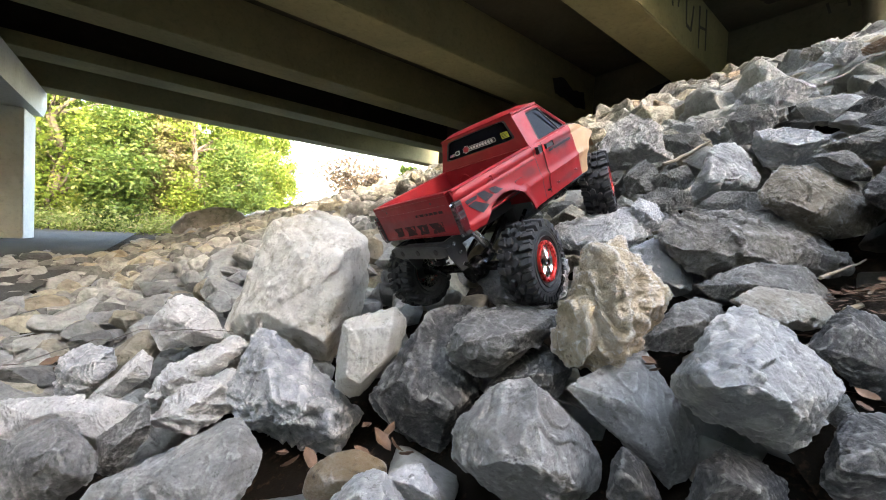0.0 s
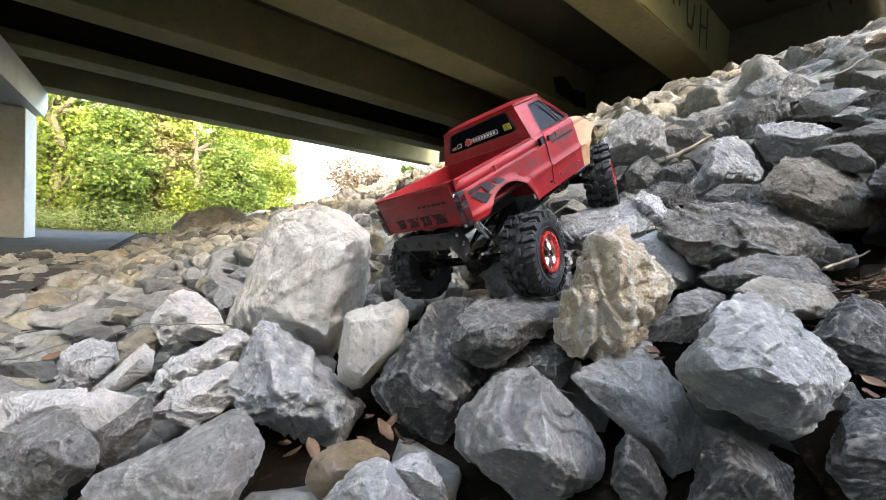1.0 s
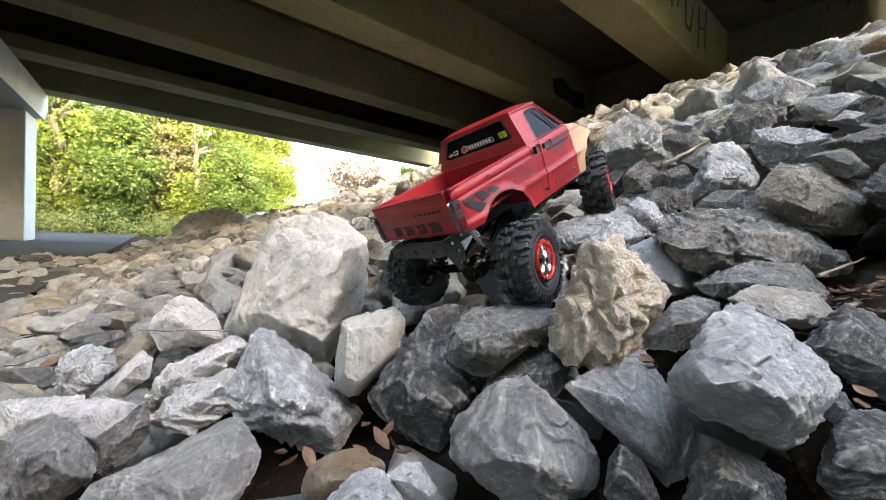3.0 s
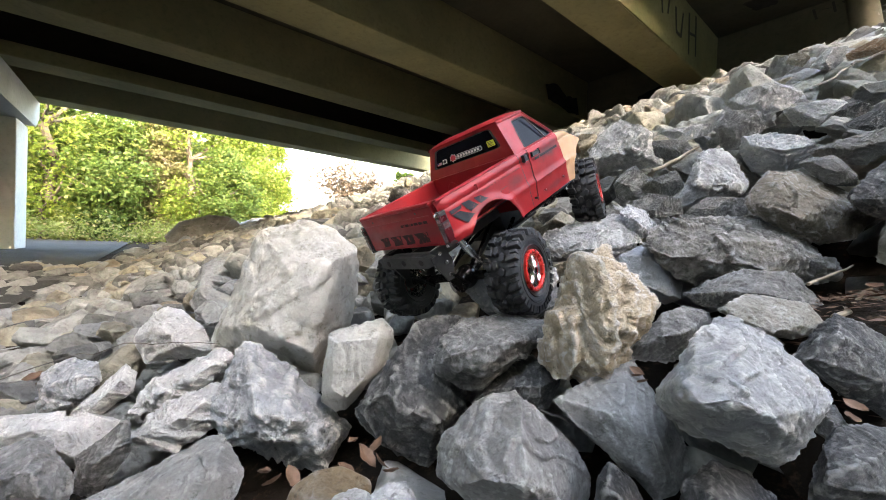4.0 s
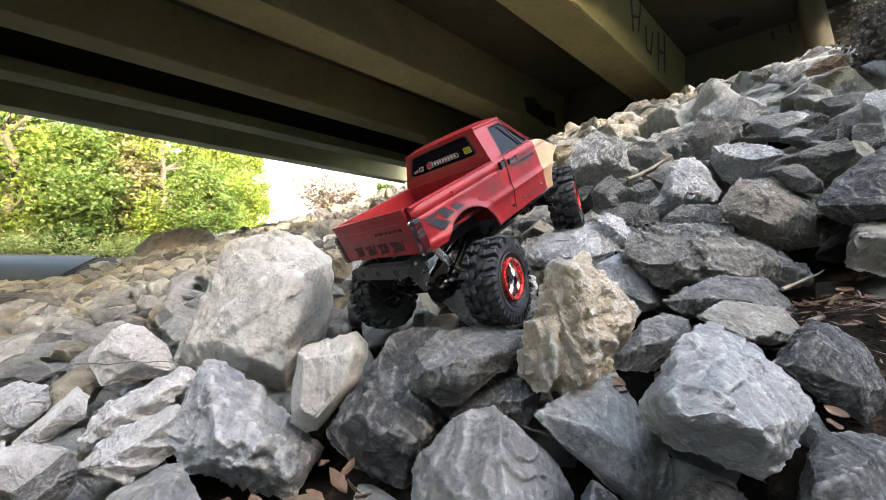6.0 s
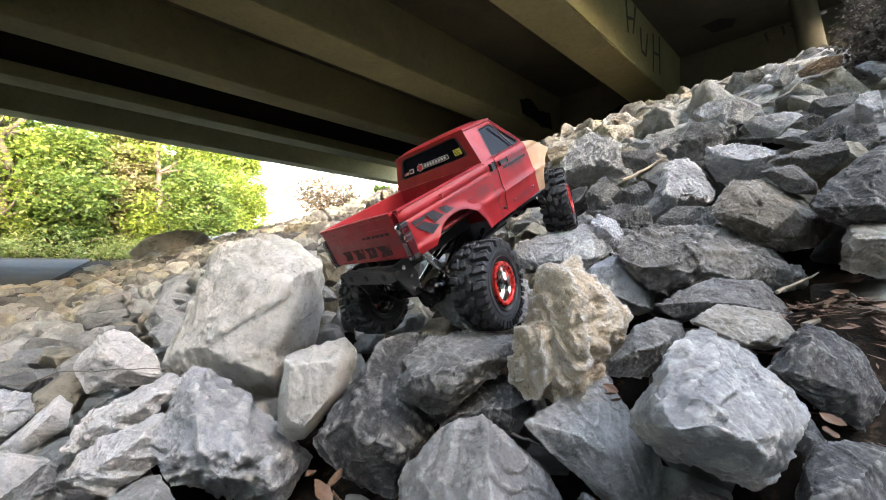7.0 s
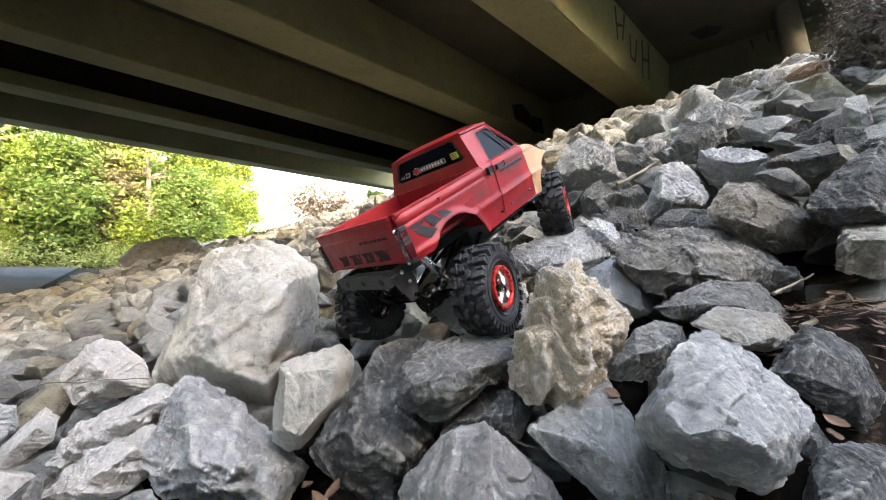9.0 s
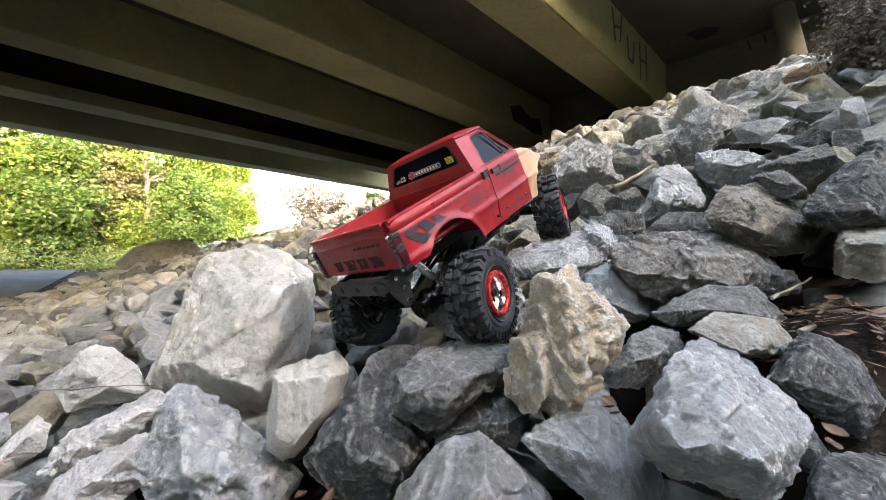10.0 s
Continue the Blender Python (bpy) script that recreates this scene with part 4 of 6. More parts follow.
stone("light", (-0.058, 0.353, 0.742), [(-83, -59, 31), (37, 30, 23), (-91, -31, 34), (-132, -48, 36), (154, 36, 25), (-107, -24, 36), (80, -22, 49), (-3, -26, 41), (15, 44, 33), (-51, -1, 49), (99, -18, 52), (-174, 46, 34), (-122, 7, 46), (75, 50, 23), (61, 83, 35), (123, 50, 23), (161, 70, 33), (-81, 41, 61), (123, 8, 48)])
stone("light", (-0.012, 0.364, 0.750), [(-155, -36, 16), (29, 31, 13), (-89, -61, 21), (15, 14, 17), (-113, -20, 23), (139, 41, 22), (100, 53, 18), (-90, -25, 24), (92, -18, 39), (-8, 42, 23), (117, -21, 39), (-30, 56, 29), (-21, 21, 27), (-137, 68, 35), (-100, 81, 32)])
stone("dark", (0.180, 0.324, 0.789), [(146, 4, 17), (-78, -58, 22), (-9, 28, 16), (16, 49, 19), (91, -13, 37), (177, -45, 23), (-86, -27, 25), (134, 23, 20), (-28, -5, 22), (-39, 29, 22), (-114, -18, 31), (-46, 46, 27), (178, 12, 33), (-57, -2, 25), (173, 48, 40), (113, -7, 31), (63, -5, 45)])
stone("dark", (0.265, 0.311, 0.800), [(134, 7, 25), (-65, -45, 25), (-125, -68, 31), (122, 28, 23), (-90, -20, 33), (96, -22, 45), (-36, 4, 29), (45, 63, 25), (1, 52, 26), (-57, 15, 30), (-46, 60, 30), (-179, 19, 62), (78, -32, 57), (114, -1, 34), (152, 65, 43)])
stone("dark", (0.362, 0.297, 0.839), [(125, 6, 20), (-56, -19, 27), (-77, -58, 34), (-42, 20, 32), (140, -35, 35), (-67, 25, 34), (-68, -12, 29), (84, -21, 62), (60, 69, 33), (-85, -31, 37), (121, 20, 21), (104, 50, 27), (101, -12, 43), (-111, -28, 57), (-82, 76, 41), (141, 13, 38), (-141, -34, 68), (40, -28, 96), (163, 63, 50), (-100, 4, 64)])

# rocks further off
chunk("grey", (0.354, 0.317, 0.866), -49, -18, 26, [(-115, 13), (-18, 8), (19, 7), (92, 16), (176, 8)])
chunk("grey", (0.491, 0.639, 1.084), -38, 6, 55, [(-102, 18), (-70, 23), (19, 37), (86, 20), (135, 26)])
chunk("light", (0.563, 1.138, 1.311), -26, 14, 188, [(-150, 89), (-117, 86), (-83, 85), (-23, 104), (21, 68), (56, 68), (125, 76), (153, 80)], ((-0.3, 0.5), (0.5, 0.1), (0, -0.7)))
chunk("grey", (0.501, 0.947, 1.180), -27, 10, 86, [(-172, 39), (-87, 40), (-28, 30), (48, 33), (130, 31)])
chunk("grey", (0.515, 0.846, 1.162), -31, 9, 75, [(-146, 40), (-93, 30), (-49, 31), (30, 34), (117, 15)])
chunk("grey", (0.436, 0.724, 1.098), -31, 7, 64, [(-133, 26), (-86, 20), (17, 36), (80, 19), (115, 26)])
chunk("blue", (0.722, 0.777, 1.223), -43, 12, 106, [(-178, 63), (-152, 55), (-101, 40), (-59, 38), (-46, 43), (42, 43), (68, 35), (91, 43)], ((0.2, 1.1), (-0.4, -0.6), (0.4, -0.6)))
chunk("grey", (0.730, 0.656, 1.207), -49, 12, 71, [(-134, 38), (-105, 29), (-48, 39), (14, 45), (103, 14), (107, 14)], ((0.1, 1.2), (-0.3, -0.7), (0.3, -0.6)))
chunk("grey", (0.621, 0.587, 1.144), -47, 10, 58, [(-134, 10), (-112, 12), (10, 26), (45, 18), (95, 21)])
chunk("grey", (0.674, 0.829, 1.286), -39, 15, 86, [(-167, 41), (-92, 39), (-44, 31), (22, 38), (84, 39), (147, 41)])
chunk("dark", (1.034, 0.947, 1.385), -48, 16, 69, [(-129, 30), (-91, 27), (0, 38), (61, 27), (91, 29), (155, 34)])
chunk("light", (0.922, 1.054, 1.449), -41, 18, 119, [(-131, 55), (-86, 34), (-60, 47), (52, 46), (90, 38), (121, 53)])
chunk("light", (0.869, 0.861, 1.343), -46, 16, 68, [(-151, 40), (-98, 28), (-46, 28), (62, 32), (98, 22)])
chunk("light", (0.624, 0.932, 1.311), -34, 16, 50, [(-124, 29), (-84, 18), (13, 54), (93, 12), (95, 12)])
chunk("grey", (0.563, 0.889, 1.254), -32, 14, 56, [(-170, 39), (-108, 23), (-72, 19), (42, 27), (87, 21)])
chunk("dark", (0.936, 0.807, 1.305), -50, 14, 57, [(-144, 25), (-83, 18), (-11, 31), (66, 22), (114, 20)])
chunk("light", (0.982, 0.752, 1.339), -53, 16, 61, [(-154, 20), (-40, 28), (10, 16), (100, 40), (173, 20)])
chunk("dark", (0.914, 0.710, 1.244), -53, 12, 75, [(-156, 28), (-64, 38), (8, 20), (76, 46), (178, 26)])
chunk("orange", (1.397, 1.208, 1.694), -49, 21, 66, [(-162, 55), (-87, 16), (-87, 16), (-13, 50), (78, 27), (112, 25)])
chunk("tan2", (1.431, 1.502, 1.807), -44, 22, 66, [(-117, 21), (-39, 28), (42, 25), (84, 24), (162, 32)])
chunk("light", (1.362, 1.310, 1.714), -46, 21, 86, [(-115, 33), (-49, 38), (9, 42), (80, 32), (140, 26)])
chunk("pale", (-0.565, 0.611, 0.676), 43, -21, 72, [(-155, 32), (-126, 23), (-49, 30), (61, 29), (95, 29)])
chunk("light", (0.125, 0.517, 0.888), -14, -12, 69, [(-165, 39), (-89, 26), (-47, 28), (9, 41), (84, 23), (118, 32)])
chunk("blue", (0.134, 0.598, 0.939), -13, -6, 117, [(-131, 54), (-97, 40), (-60, 49), (8, 65), (60, 54), (111, 35), (139, 47)])
chunk("far", (-5.597, 9.030, 1.036), 32, 0, 1068, [(-147, 720), (-85, 420), (-7, 900), (45, 640), (84, 450), (109, 420), (148, 600)])
chunk("tan2", (-2.840, 2.987, 0.410), 44, -8, 179, [(-125, 70), (-49, 75), (55, 106), (87, 91), (144, 116)])


def loose_mesh(seed, edge, amount=0.075):
    """A loose angular rock of unit size."""
    rng = random.Random(seed)
    planes = []
    for j in range(12):
        z = 1 - 2 * (j + 0.5) / 12
        a = j * 2.39996 + rng.uniform(-0.5, 0.5)
        r = math.sqrt(1 - z * z)
        planes.append(((r * math.cos(a), r * math.sin(a), z + rng.uniform(-0.2, 0.2)), rng.uniform(0.31, 0.5)))
    for a in range(6):
        planes.append(((math.cos(a * 1.047), math.sin(a * 1.047), 0.15 * (-1) ** a), 0.58))
    planes += [((0.1, 0, 1), 0.56), ((0, 0.1, -1), 0.56)]
    bm = cut_block(planes, 3.0)
    bmesh.ops.scale(bm, vec=(rng.uniform(1.0, 1.4), rng.uniform(0.75, 1.05), rng.uniform(0.5, 0.8)), verts=bm.verts)
    chip(bm, rng, 5, 0.90, 0.98)
    return roughen(bm, edge, 1.0, amount, seed, None, 6, 0)


def rock_turn(rng):
    return Euler((rng.uniform(-0.7, 0.7), rng.uniform(-0.7, 0.7), rng.uniform(0, 6.28))).to_matrix().to_4x4()


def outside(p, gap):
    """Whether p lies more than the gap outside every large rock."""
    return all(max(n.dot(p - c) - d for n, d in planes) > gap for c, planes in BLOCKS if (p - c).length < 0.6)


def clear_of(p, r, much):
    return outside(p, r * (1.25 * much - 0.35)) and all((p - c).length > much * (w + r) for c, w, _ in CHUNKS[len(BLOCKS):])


TRUCK = Matrix.Translation((-0.0517, 0.5117, 1.0468)) @ Euler((radians(-5.3), radians(-29.5), radians(39.8))).to_matrix().to_4x4()
HUBS = [TRUCK @ Vector(p) for p in ((0.080, -0.103, -0.140), (0.031, 0.103, -0.131), (0.338, -0.074, -0.126), (0.330, 0.112, -0.105), (0.12, 0.0, -0.12), (0.22, 0.0, -0.12))]
HOLLOW = Vector((0.515, 0.415, 0.95))
EYES = [Vector(row[1:4]) for row in ROWS[::4]]
SPOTS = []
rng = random.Random(11)
# near rocks, upper layer then a sunken layer that fills the gaps
NEAR_MESH = [mesh_of("rock", loose_mesh(s, 0.085), LOOSE, True) for s in range(16)]
count, SUNK = 0, []
for layer, lift, size_lo, size_hi, step in ((0, -0.03, 0.07, 0.13, 0.105), (1, -0.15, 0.07, 0.13, 0.085)):
    u = -0.35
    while u < 1.75:
        v = -0.5
        while v < 1.9:
            uu, vv = u + rng.uniform(-0.04, 0.04), v + rng.uniform(-0.04, 0.04)
            s = rng.uniform(size_lo, size_hi)
            p = uv(uu, vv, max(slope(uu, vv) + lift + rng.uniform(-0.015, 0.012), FLAT))
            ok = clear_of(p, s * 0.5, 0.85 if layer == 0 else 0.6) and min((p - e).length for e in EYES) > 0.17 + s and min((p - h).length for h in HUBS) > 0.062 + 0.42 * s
            ok = ok and (p - HOLLOW).length > 0.105 + 0.3 * s
            if ok and layer == 0:
                ok = all((p - q).length > 0.42 * (s + r) for q, r in SPOTS)
            if -0.8 < p.x < 0.62 and p.y < 0.66:       # the large rocks lie bare here
                if layer == 0:
                    ok = False
                p.z -= 0.03
            if ok and layer == 1:
                SUNK.append((p, s, rock_turn(rng), rng.randrange(14)))
            elif ok and count < 238:
                ob = new("rock", NEAR_MESH[rng.randrange(16)])
                ob.matrix_world = Matrix.Translation(p) @ rock_turn(rng) @ Matrix.Scale(s, 4)
                tagged(ob, "grey angular broken riprap rock", "rock", "riprap rocks")
                SPOTS.append((p, s))
                count += 1
            v += step
        u += step


def scatter(name, label, places, variants, material):
    """Many rocks joined into one mesh."""
    cos, tris, base = [], [], 0
    for p, s, turn, k in places:
        vv, ff = variants[k]
        m = np.array((turn @ Matrix.Scale(s, 4)).to_3x3())
        cos.append(vv @ m.T + np.array(p))
        tris.append(ff + base)
        base += len(vv)
    cos, tris = np.concatenate(cos), np.concatenate(tris)
    me = bpy.data.meshes.new(name)
    me.vertices.add(len(cos))
    me.vertices.foreach_set("co", cos.astype(np.float32).ravel())
    me.loops.add(tris.size)
    me.loops.foreach_set("vertex_index", tris.astype(np.int32).ravel())
    me.polygons.add(len(tris))
    me.polygons.foreach_set("loop_start", np.arange(0, tris.size, 3, dtype=np.int32))
    me.update(calc_edges=True)
    me.validate()
    me.materials.append(material)
    return tagged(new(name, me), label, "rocks", "", "stuff")


def arrays(bm):
    bm.verts.index_update()
    bmesh.ops.triangulate(bm, faces=bm.faces[:])
    out = np.array([v.co[:] for v in bm.verts]), np.array([[v.index for v in f.verts] for f in bm.faces])
    bm.free()
    return out


MID = [arrays(loose_mesh(s, 0.19)) for s in range(40, 54)]
FAR = [arrays(loose_mesh(s, 0.34, 0.06)) for s in range(60, 74)]
mid, far = SUNK[:], []
for layer in (0, 1):
    u = -1.6
    while u < 6.9:
        v = -2.0
        while v < 34:
            p0 = uv(u, v)
            d = math.hypot(p0.x, p0.y)
            step = (0.128 if d < 4 else 0.15 + 0.012 * (d - 4))
            uu, vv = u + rng.uniform(-0.5, 0.5) * step, v + rng.uniform(-0.5, 0.5) * step
            s = step * rng.choice((0.7, 0.85, 1.0, 1.0, 1.2, 1.45))
            z = slope(uu, vv)
            p = uv(uu, vv, max(z, FLAT - 0.02) - 0.035 - 0.045 * layer + rng.uniform(-0.03, 0.03) + 0.2 * (s - step))
            inner = -0.35 < uu < 1.75 and -0.5 < vv < 1.9
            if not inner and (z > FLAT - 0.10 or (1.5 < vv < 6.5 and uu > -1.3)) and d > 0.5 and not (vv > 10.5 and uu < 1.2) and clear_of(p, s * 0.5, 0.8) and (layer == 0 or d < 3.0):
                (mid if d < 4 else far).append((p, s * 1.15, rock_turn(rng), rng.randrange(14)))
            v += step
        u += 0.115 if layer == 1 else (0.12 if u < 3 else 0.16)
scatter("riprap_rocks", "slope of mixed grey and buff broken riprap rocks", mid, MID, LOOSE_FAR)
scatter("riprap_rocks_beyond", "far slope of grey and buff riprap rocks", far, FAR, LOOSE_FAR)


# ---- the model truck ----
# Its own axes: x ahead from the tailgate, y to its left, z up from the bed rail, in metres.
LOW = Matrix.Translation((0.2, 0.0, -0.14))
truck = thing("model_truck", "faded red radio-controlled pickup truck with big black tyres climbing over rocks", "model truck", TRUCK @ LOW)
SHIFT = LOW.inverted()
ARCH = (0.071, -0.088, 0.0545)          # rear wheel arch: x, z, radius
ARCH2 = (0.335, -0.085, 0.0600)
WIDE = 0.102


def tpart(name, bm, material, parent=None, label="", smooth=False):
    """A part of the truck, given in the truck's own axes."""
    bmesh.ops.transform(bm, matrix=SHIFT, verts=bm.verts)
    return part(name, bm, material, parent or truck, label, smooth)


def arch_lip(x, z):
    f = 0.0
    for ax, az, ar in (ARCH, ARCH2):
        d = math.hypot(x - ax, z - az) - ar
        f += 0.0035 * math.exp(-(d / 0.007) ** 2) if d > -0.002 else 0.0
    return f


def side_y(x, z):
    """Half width of the body shell at x and z."""
    y = WIDE
    if z > -0.006:
        y -= 0.35 * (z + 0.006)
    y += 0.0022 * math.exp(-((z + 0.047) / 0.004) ** 2)           # pressed crease
    y -= 0.0013 * math.exp(-((z + 0.0125) / 0.0016) ** 2)         # groove under the rail
    if z < -0.05:
        y -= 0.10 * (-0.05 - z)
    if x < 0.012:
        y -= 0.004 * ((0.012 - x) / 0.014) ** 2
    if x > 0.30:
        y -= 0.010 * ((x - 0.30) / 0.12) ** 2
    return y + arch_lip(x, z)


def lower_edge(x):
    """Lower edge of the side panels, with the wheel arches cut out."""
    z = -0.080
    if x < 0.05:
        z = -0.055
    for ax, az, ar in (ARCH, ARCH2):
        if abs(x - ax) < ar:
            z = max(z, az + math.sqrt(ar * ar - (x - ax) ** 2))
    return z


def shell(x0, x1, s, tops, step=0.0022):
    """A body side from x0 to x1 (s: +1 left, -1 right), 1.6 mm thick, from the rail down to the lower edge."""
    bm = bmesh.new()
    n = max(2, int((x1 - x0) / step))
    outer, inner = [], []
    for i in range(n + 1):
        x = x0 + (x1 - x0) * i / n
        lo, hi = lower_edge(x), tops(x)
        zs = [hi + (lo - hi) * (j / 26) for j in range(27)]
        outer.append([(x, s * side_y(x, z), z) for z in zs])
        inner.append([(x, s * (side_y(x, z) - 0.0018), z) for z in zs])
    sheet(bm, outer)
    for a, b in zip(range(n), range(1, n + 1)):
        for k in (0, -1):
            bm.faces.new([bm.verts.new(p) for p in (outer[a][k], outer[b][k], inner[b][k], inner[a][k])])
    for e in (0, n):
        for k in range(26):
            bm.faces.new([bm.verts.new(p) for p in (outer[e][k], outer[e][k + 1], inner[e][k + 1], inner[e][k])])
    bmesh.ops.remove_doubles(bm, verts=bm.verts, dist=1e-6)
    # inner face is black, which darkens the wheel arches
    tpart("inner_skin", sheet(bmesh.new(), inner), BLACK_PLASTIC)
    return bm


bed = tpart("bed", box(bmesh.new(), (0.003, -0.094, -0.0475), (0.158, 0.094, -0.0450), 0.0004), PAINT, None, "dusty red pickup bed")
for s in (1, -1):
    tpart("bed_side", shell(-0.002, 0.1585, s, lambda x: 0.0), PAINT, bed, "", True)
    bm = bmesh.new()                                              # rolled rail on top and inner skin
    prof = [(0.0985, -0.004), (0.1005, 0.0005), (0.0985, 0.0022), (0.0915, 0.0022), (0.0895, 0.0005), (0.0890, -0.006), (0.0870, -0.0455)]
    sheet(bm, [[(x, s * y, z) for y, z in prof] for x in np.linspace(-0.001, 0.158, 24)])
    tpart("bed_rail", bm, PAINT, bed, "", True)
    bm = box(bmesh.new(), (0.030, 0.058 if s > 0 else -0.0885, -0.0452), (0.118, 0.0885 if s > 0 else -0.058, -0.021), 0.010, 5)
    tpart("wheel_tub", bm, PAINT, bed, "", True)
    tpart("tie_hook", rod(rod(bmesh.new(), (0.063, s * 0.1022, -0.006), (0.063, s * 0.1065, -0.006), 0.0011, 8), (0.063, s * 0.106, -0.0062), (0.0615, s * 0.106, -0.012), 0.0011, 8), PAINT, bed)
bm = box(bmesh.new(), (0.1555, -0.0885, -0.046), (0.1580, 0.0885, 0.0022), 0.0006)
front_wall = tpart("bed_front_wall", bm, PAINT, bed)
for y in (-0.045, 0.0, 0.045):                                    # pressed arches
    bm = bmesh.new()
    pts = []
    for i in range(13):
        a = math.pi * i / 12
        pts.append((y + 0.017 * math.cos(a), -0.030 + 0.020 * math.sin(a)))
    pts += [(y + 0.0155 * math.cos(math.pi * i / 12), -0.030 + 0.0185 * math.sin(math.pi * i / 12)) for i in range(12, -1, -1)]
    prism(bm, pts, 0.1545, 0.1557, lambda p, q, d: (d, p, q))
    tpart("pressing", bm, PAINT, front_wall)
for i in range(9):
    y = -0.048 + 0.012 * i
    tpart("floor_rib", box(bmesh.new(), (0.008, y - 0.0022, -0.0451), (0.152, y + 0.0022, -0.0442), 0.0004), PAINT, bed)

# tailgate
tailgate = tpart("tailgate", box(bmesh.new(), (-0.0050, -0.0900, -0.0535), (0.0012, 0.0900, 0.0005), 0.0016, 3), PAINT, None, "red tailgate with worn black markings", True)
tpart("tailgate_lip", box(bmesh.new(), (-0.0066, -0.0905, -0.0020), (0.0022, 0.0905, 0.0024), 0.0012, 3), PAINT, tailgate)
for z in (-0.0135, -0.0505):
    tpart("tailgate_crease", box(bmesh.new(), (-0.0058, -0.083, z - 0.0008), (-0.0046, 0.083, z + 0.0008), 0.0004), PAINT, tailgate)
for y in (-0.056, 0.056):
    tpart("rivet", rod(bmesh.new(), (-0.0056, y, -0.0075), (-0.0046, y, -0.0075), 0.0014, 10), BLACK_PLASTIC, tailgate)
for y0, y1, w in ((0.058, 0.034, 1), (0.028, 0.000, 1), (-0.004, -0.030, 1), (-0.034, -0.064, 1)):       # four worn blocks
    bm = bmesh.new()
    rng = random.Random(int(y0 * 1000) + 90)
    pts = [(y0, -0.0345 + rng.uniform(-.001, .001)), (y1, -0.0335), (y1 + 0.002, -0.047), (y0 - 0.003, -0.0485), (y0 - 0.006, -0.041)]
    prism(bm, pts, -0.00535, -0.0049, lambda p, q, d: (d, p, q))
    tpart("marking_block", bm, LETTER, tailgate)
for k in range(6):
    y = -0.012 - 0.0105 * k
    bm = box(bmesh.new(), (-0.0053, y - 0.0085, -0.0225), (-0.0049, y, -0.0190))
    tpart("marking_bar", bm, LETTER, tailgate)

# taillights
for s in (1, -1):
    body = bmesh.new()
    prism(body, [(0.0915, -0.0120), (0.1012, -0.0120), (0.1008, -0.0555), (0.0895, -0.0555)], -0.0068, 0.0060, lambda y, z, x: (x, s * y, z))
    bmesh.ops.bevel(body, geom=body.edges[:], offset=0.0014, segments=3, affect="EDGES")
    lamp = tpart("taillight", body, BLACK_PLASTIC, None, "smoked red taillight in a black housing", True)
    for z0, z1, mat, nm in ((-0.0165, -0.0255, LENS_RED, "lens"), (-0.0262, -0.0315, LENS_CLEAR, "reversing_lens"), (-0.0322, -0.0505, LENS_RED, "lens")):
        bm = bmesh.new()
        prism(bm, [(0.0926, z0), (0.1022, z0), (0.1018, z1), (0.0916, z1)], -0.0078, 0.0040, lambda y, z, x: (x, s * y, z))
        bmesh.ops.bevel(bm, geom=bm.edges[:], offset=0.0012, segments=3, affect="EDGES")
        tpart(nm, bm, mat, lamp, "", True)
    for z in (-0.0145, -0.0535):
        tpart("screw", rod(bmesh.new(), (-0.0088, s * 0.0955, z), (-0.0066, s * 0.0955, z), 0.0019, 10), STEEL, lamp)

# cab
BELT = [(0.1585, 0.0995, 0.0), (0.2620, 0.0985, 0.0)]
TOP = [(0.1680, 0.0790, 0.0520), (0.2290, 0.0770, 0.0520)]
cab = tpart("cab", box(bmesh.new(), (0.1590, -0.0945, -0.079), (0.1612, 0.0945, 0.0002)), PAINT, None, "red single cab of the pickup")


def bil(quad, u, v):
    a, b, c, d = (Vector(p) for p in quad)
    return (a * (1 - u) + b * u) * (1 - v) + (d * (1 - u) + c * u) * v


def rounded(corners, r, seg=5):
    """Rounds the corners of an outline in the plane."""
    pts, n = [], len(corners)
    for i in range(n):
        p, a, b = Vector(corners[i]), Vector(corners[i - 1]), Vector(corners[(i + 1) % n])
        s, e = p + (a - p) * min(0.45, r / (a - p).length), p + (b - p) * min(0.45, r / (b - p).length)
        for k in range(seg + 1):
            t = k / seg
            pts.append(tuple((s * (1 - t) + p * t) * (1 - t) + (p * (1 - t) + e * t) * t))
    return pts


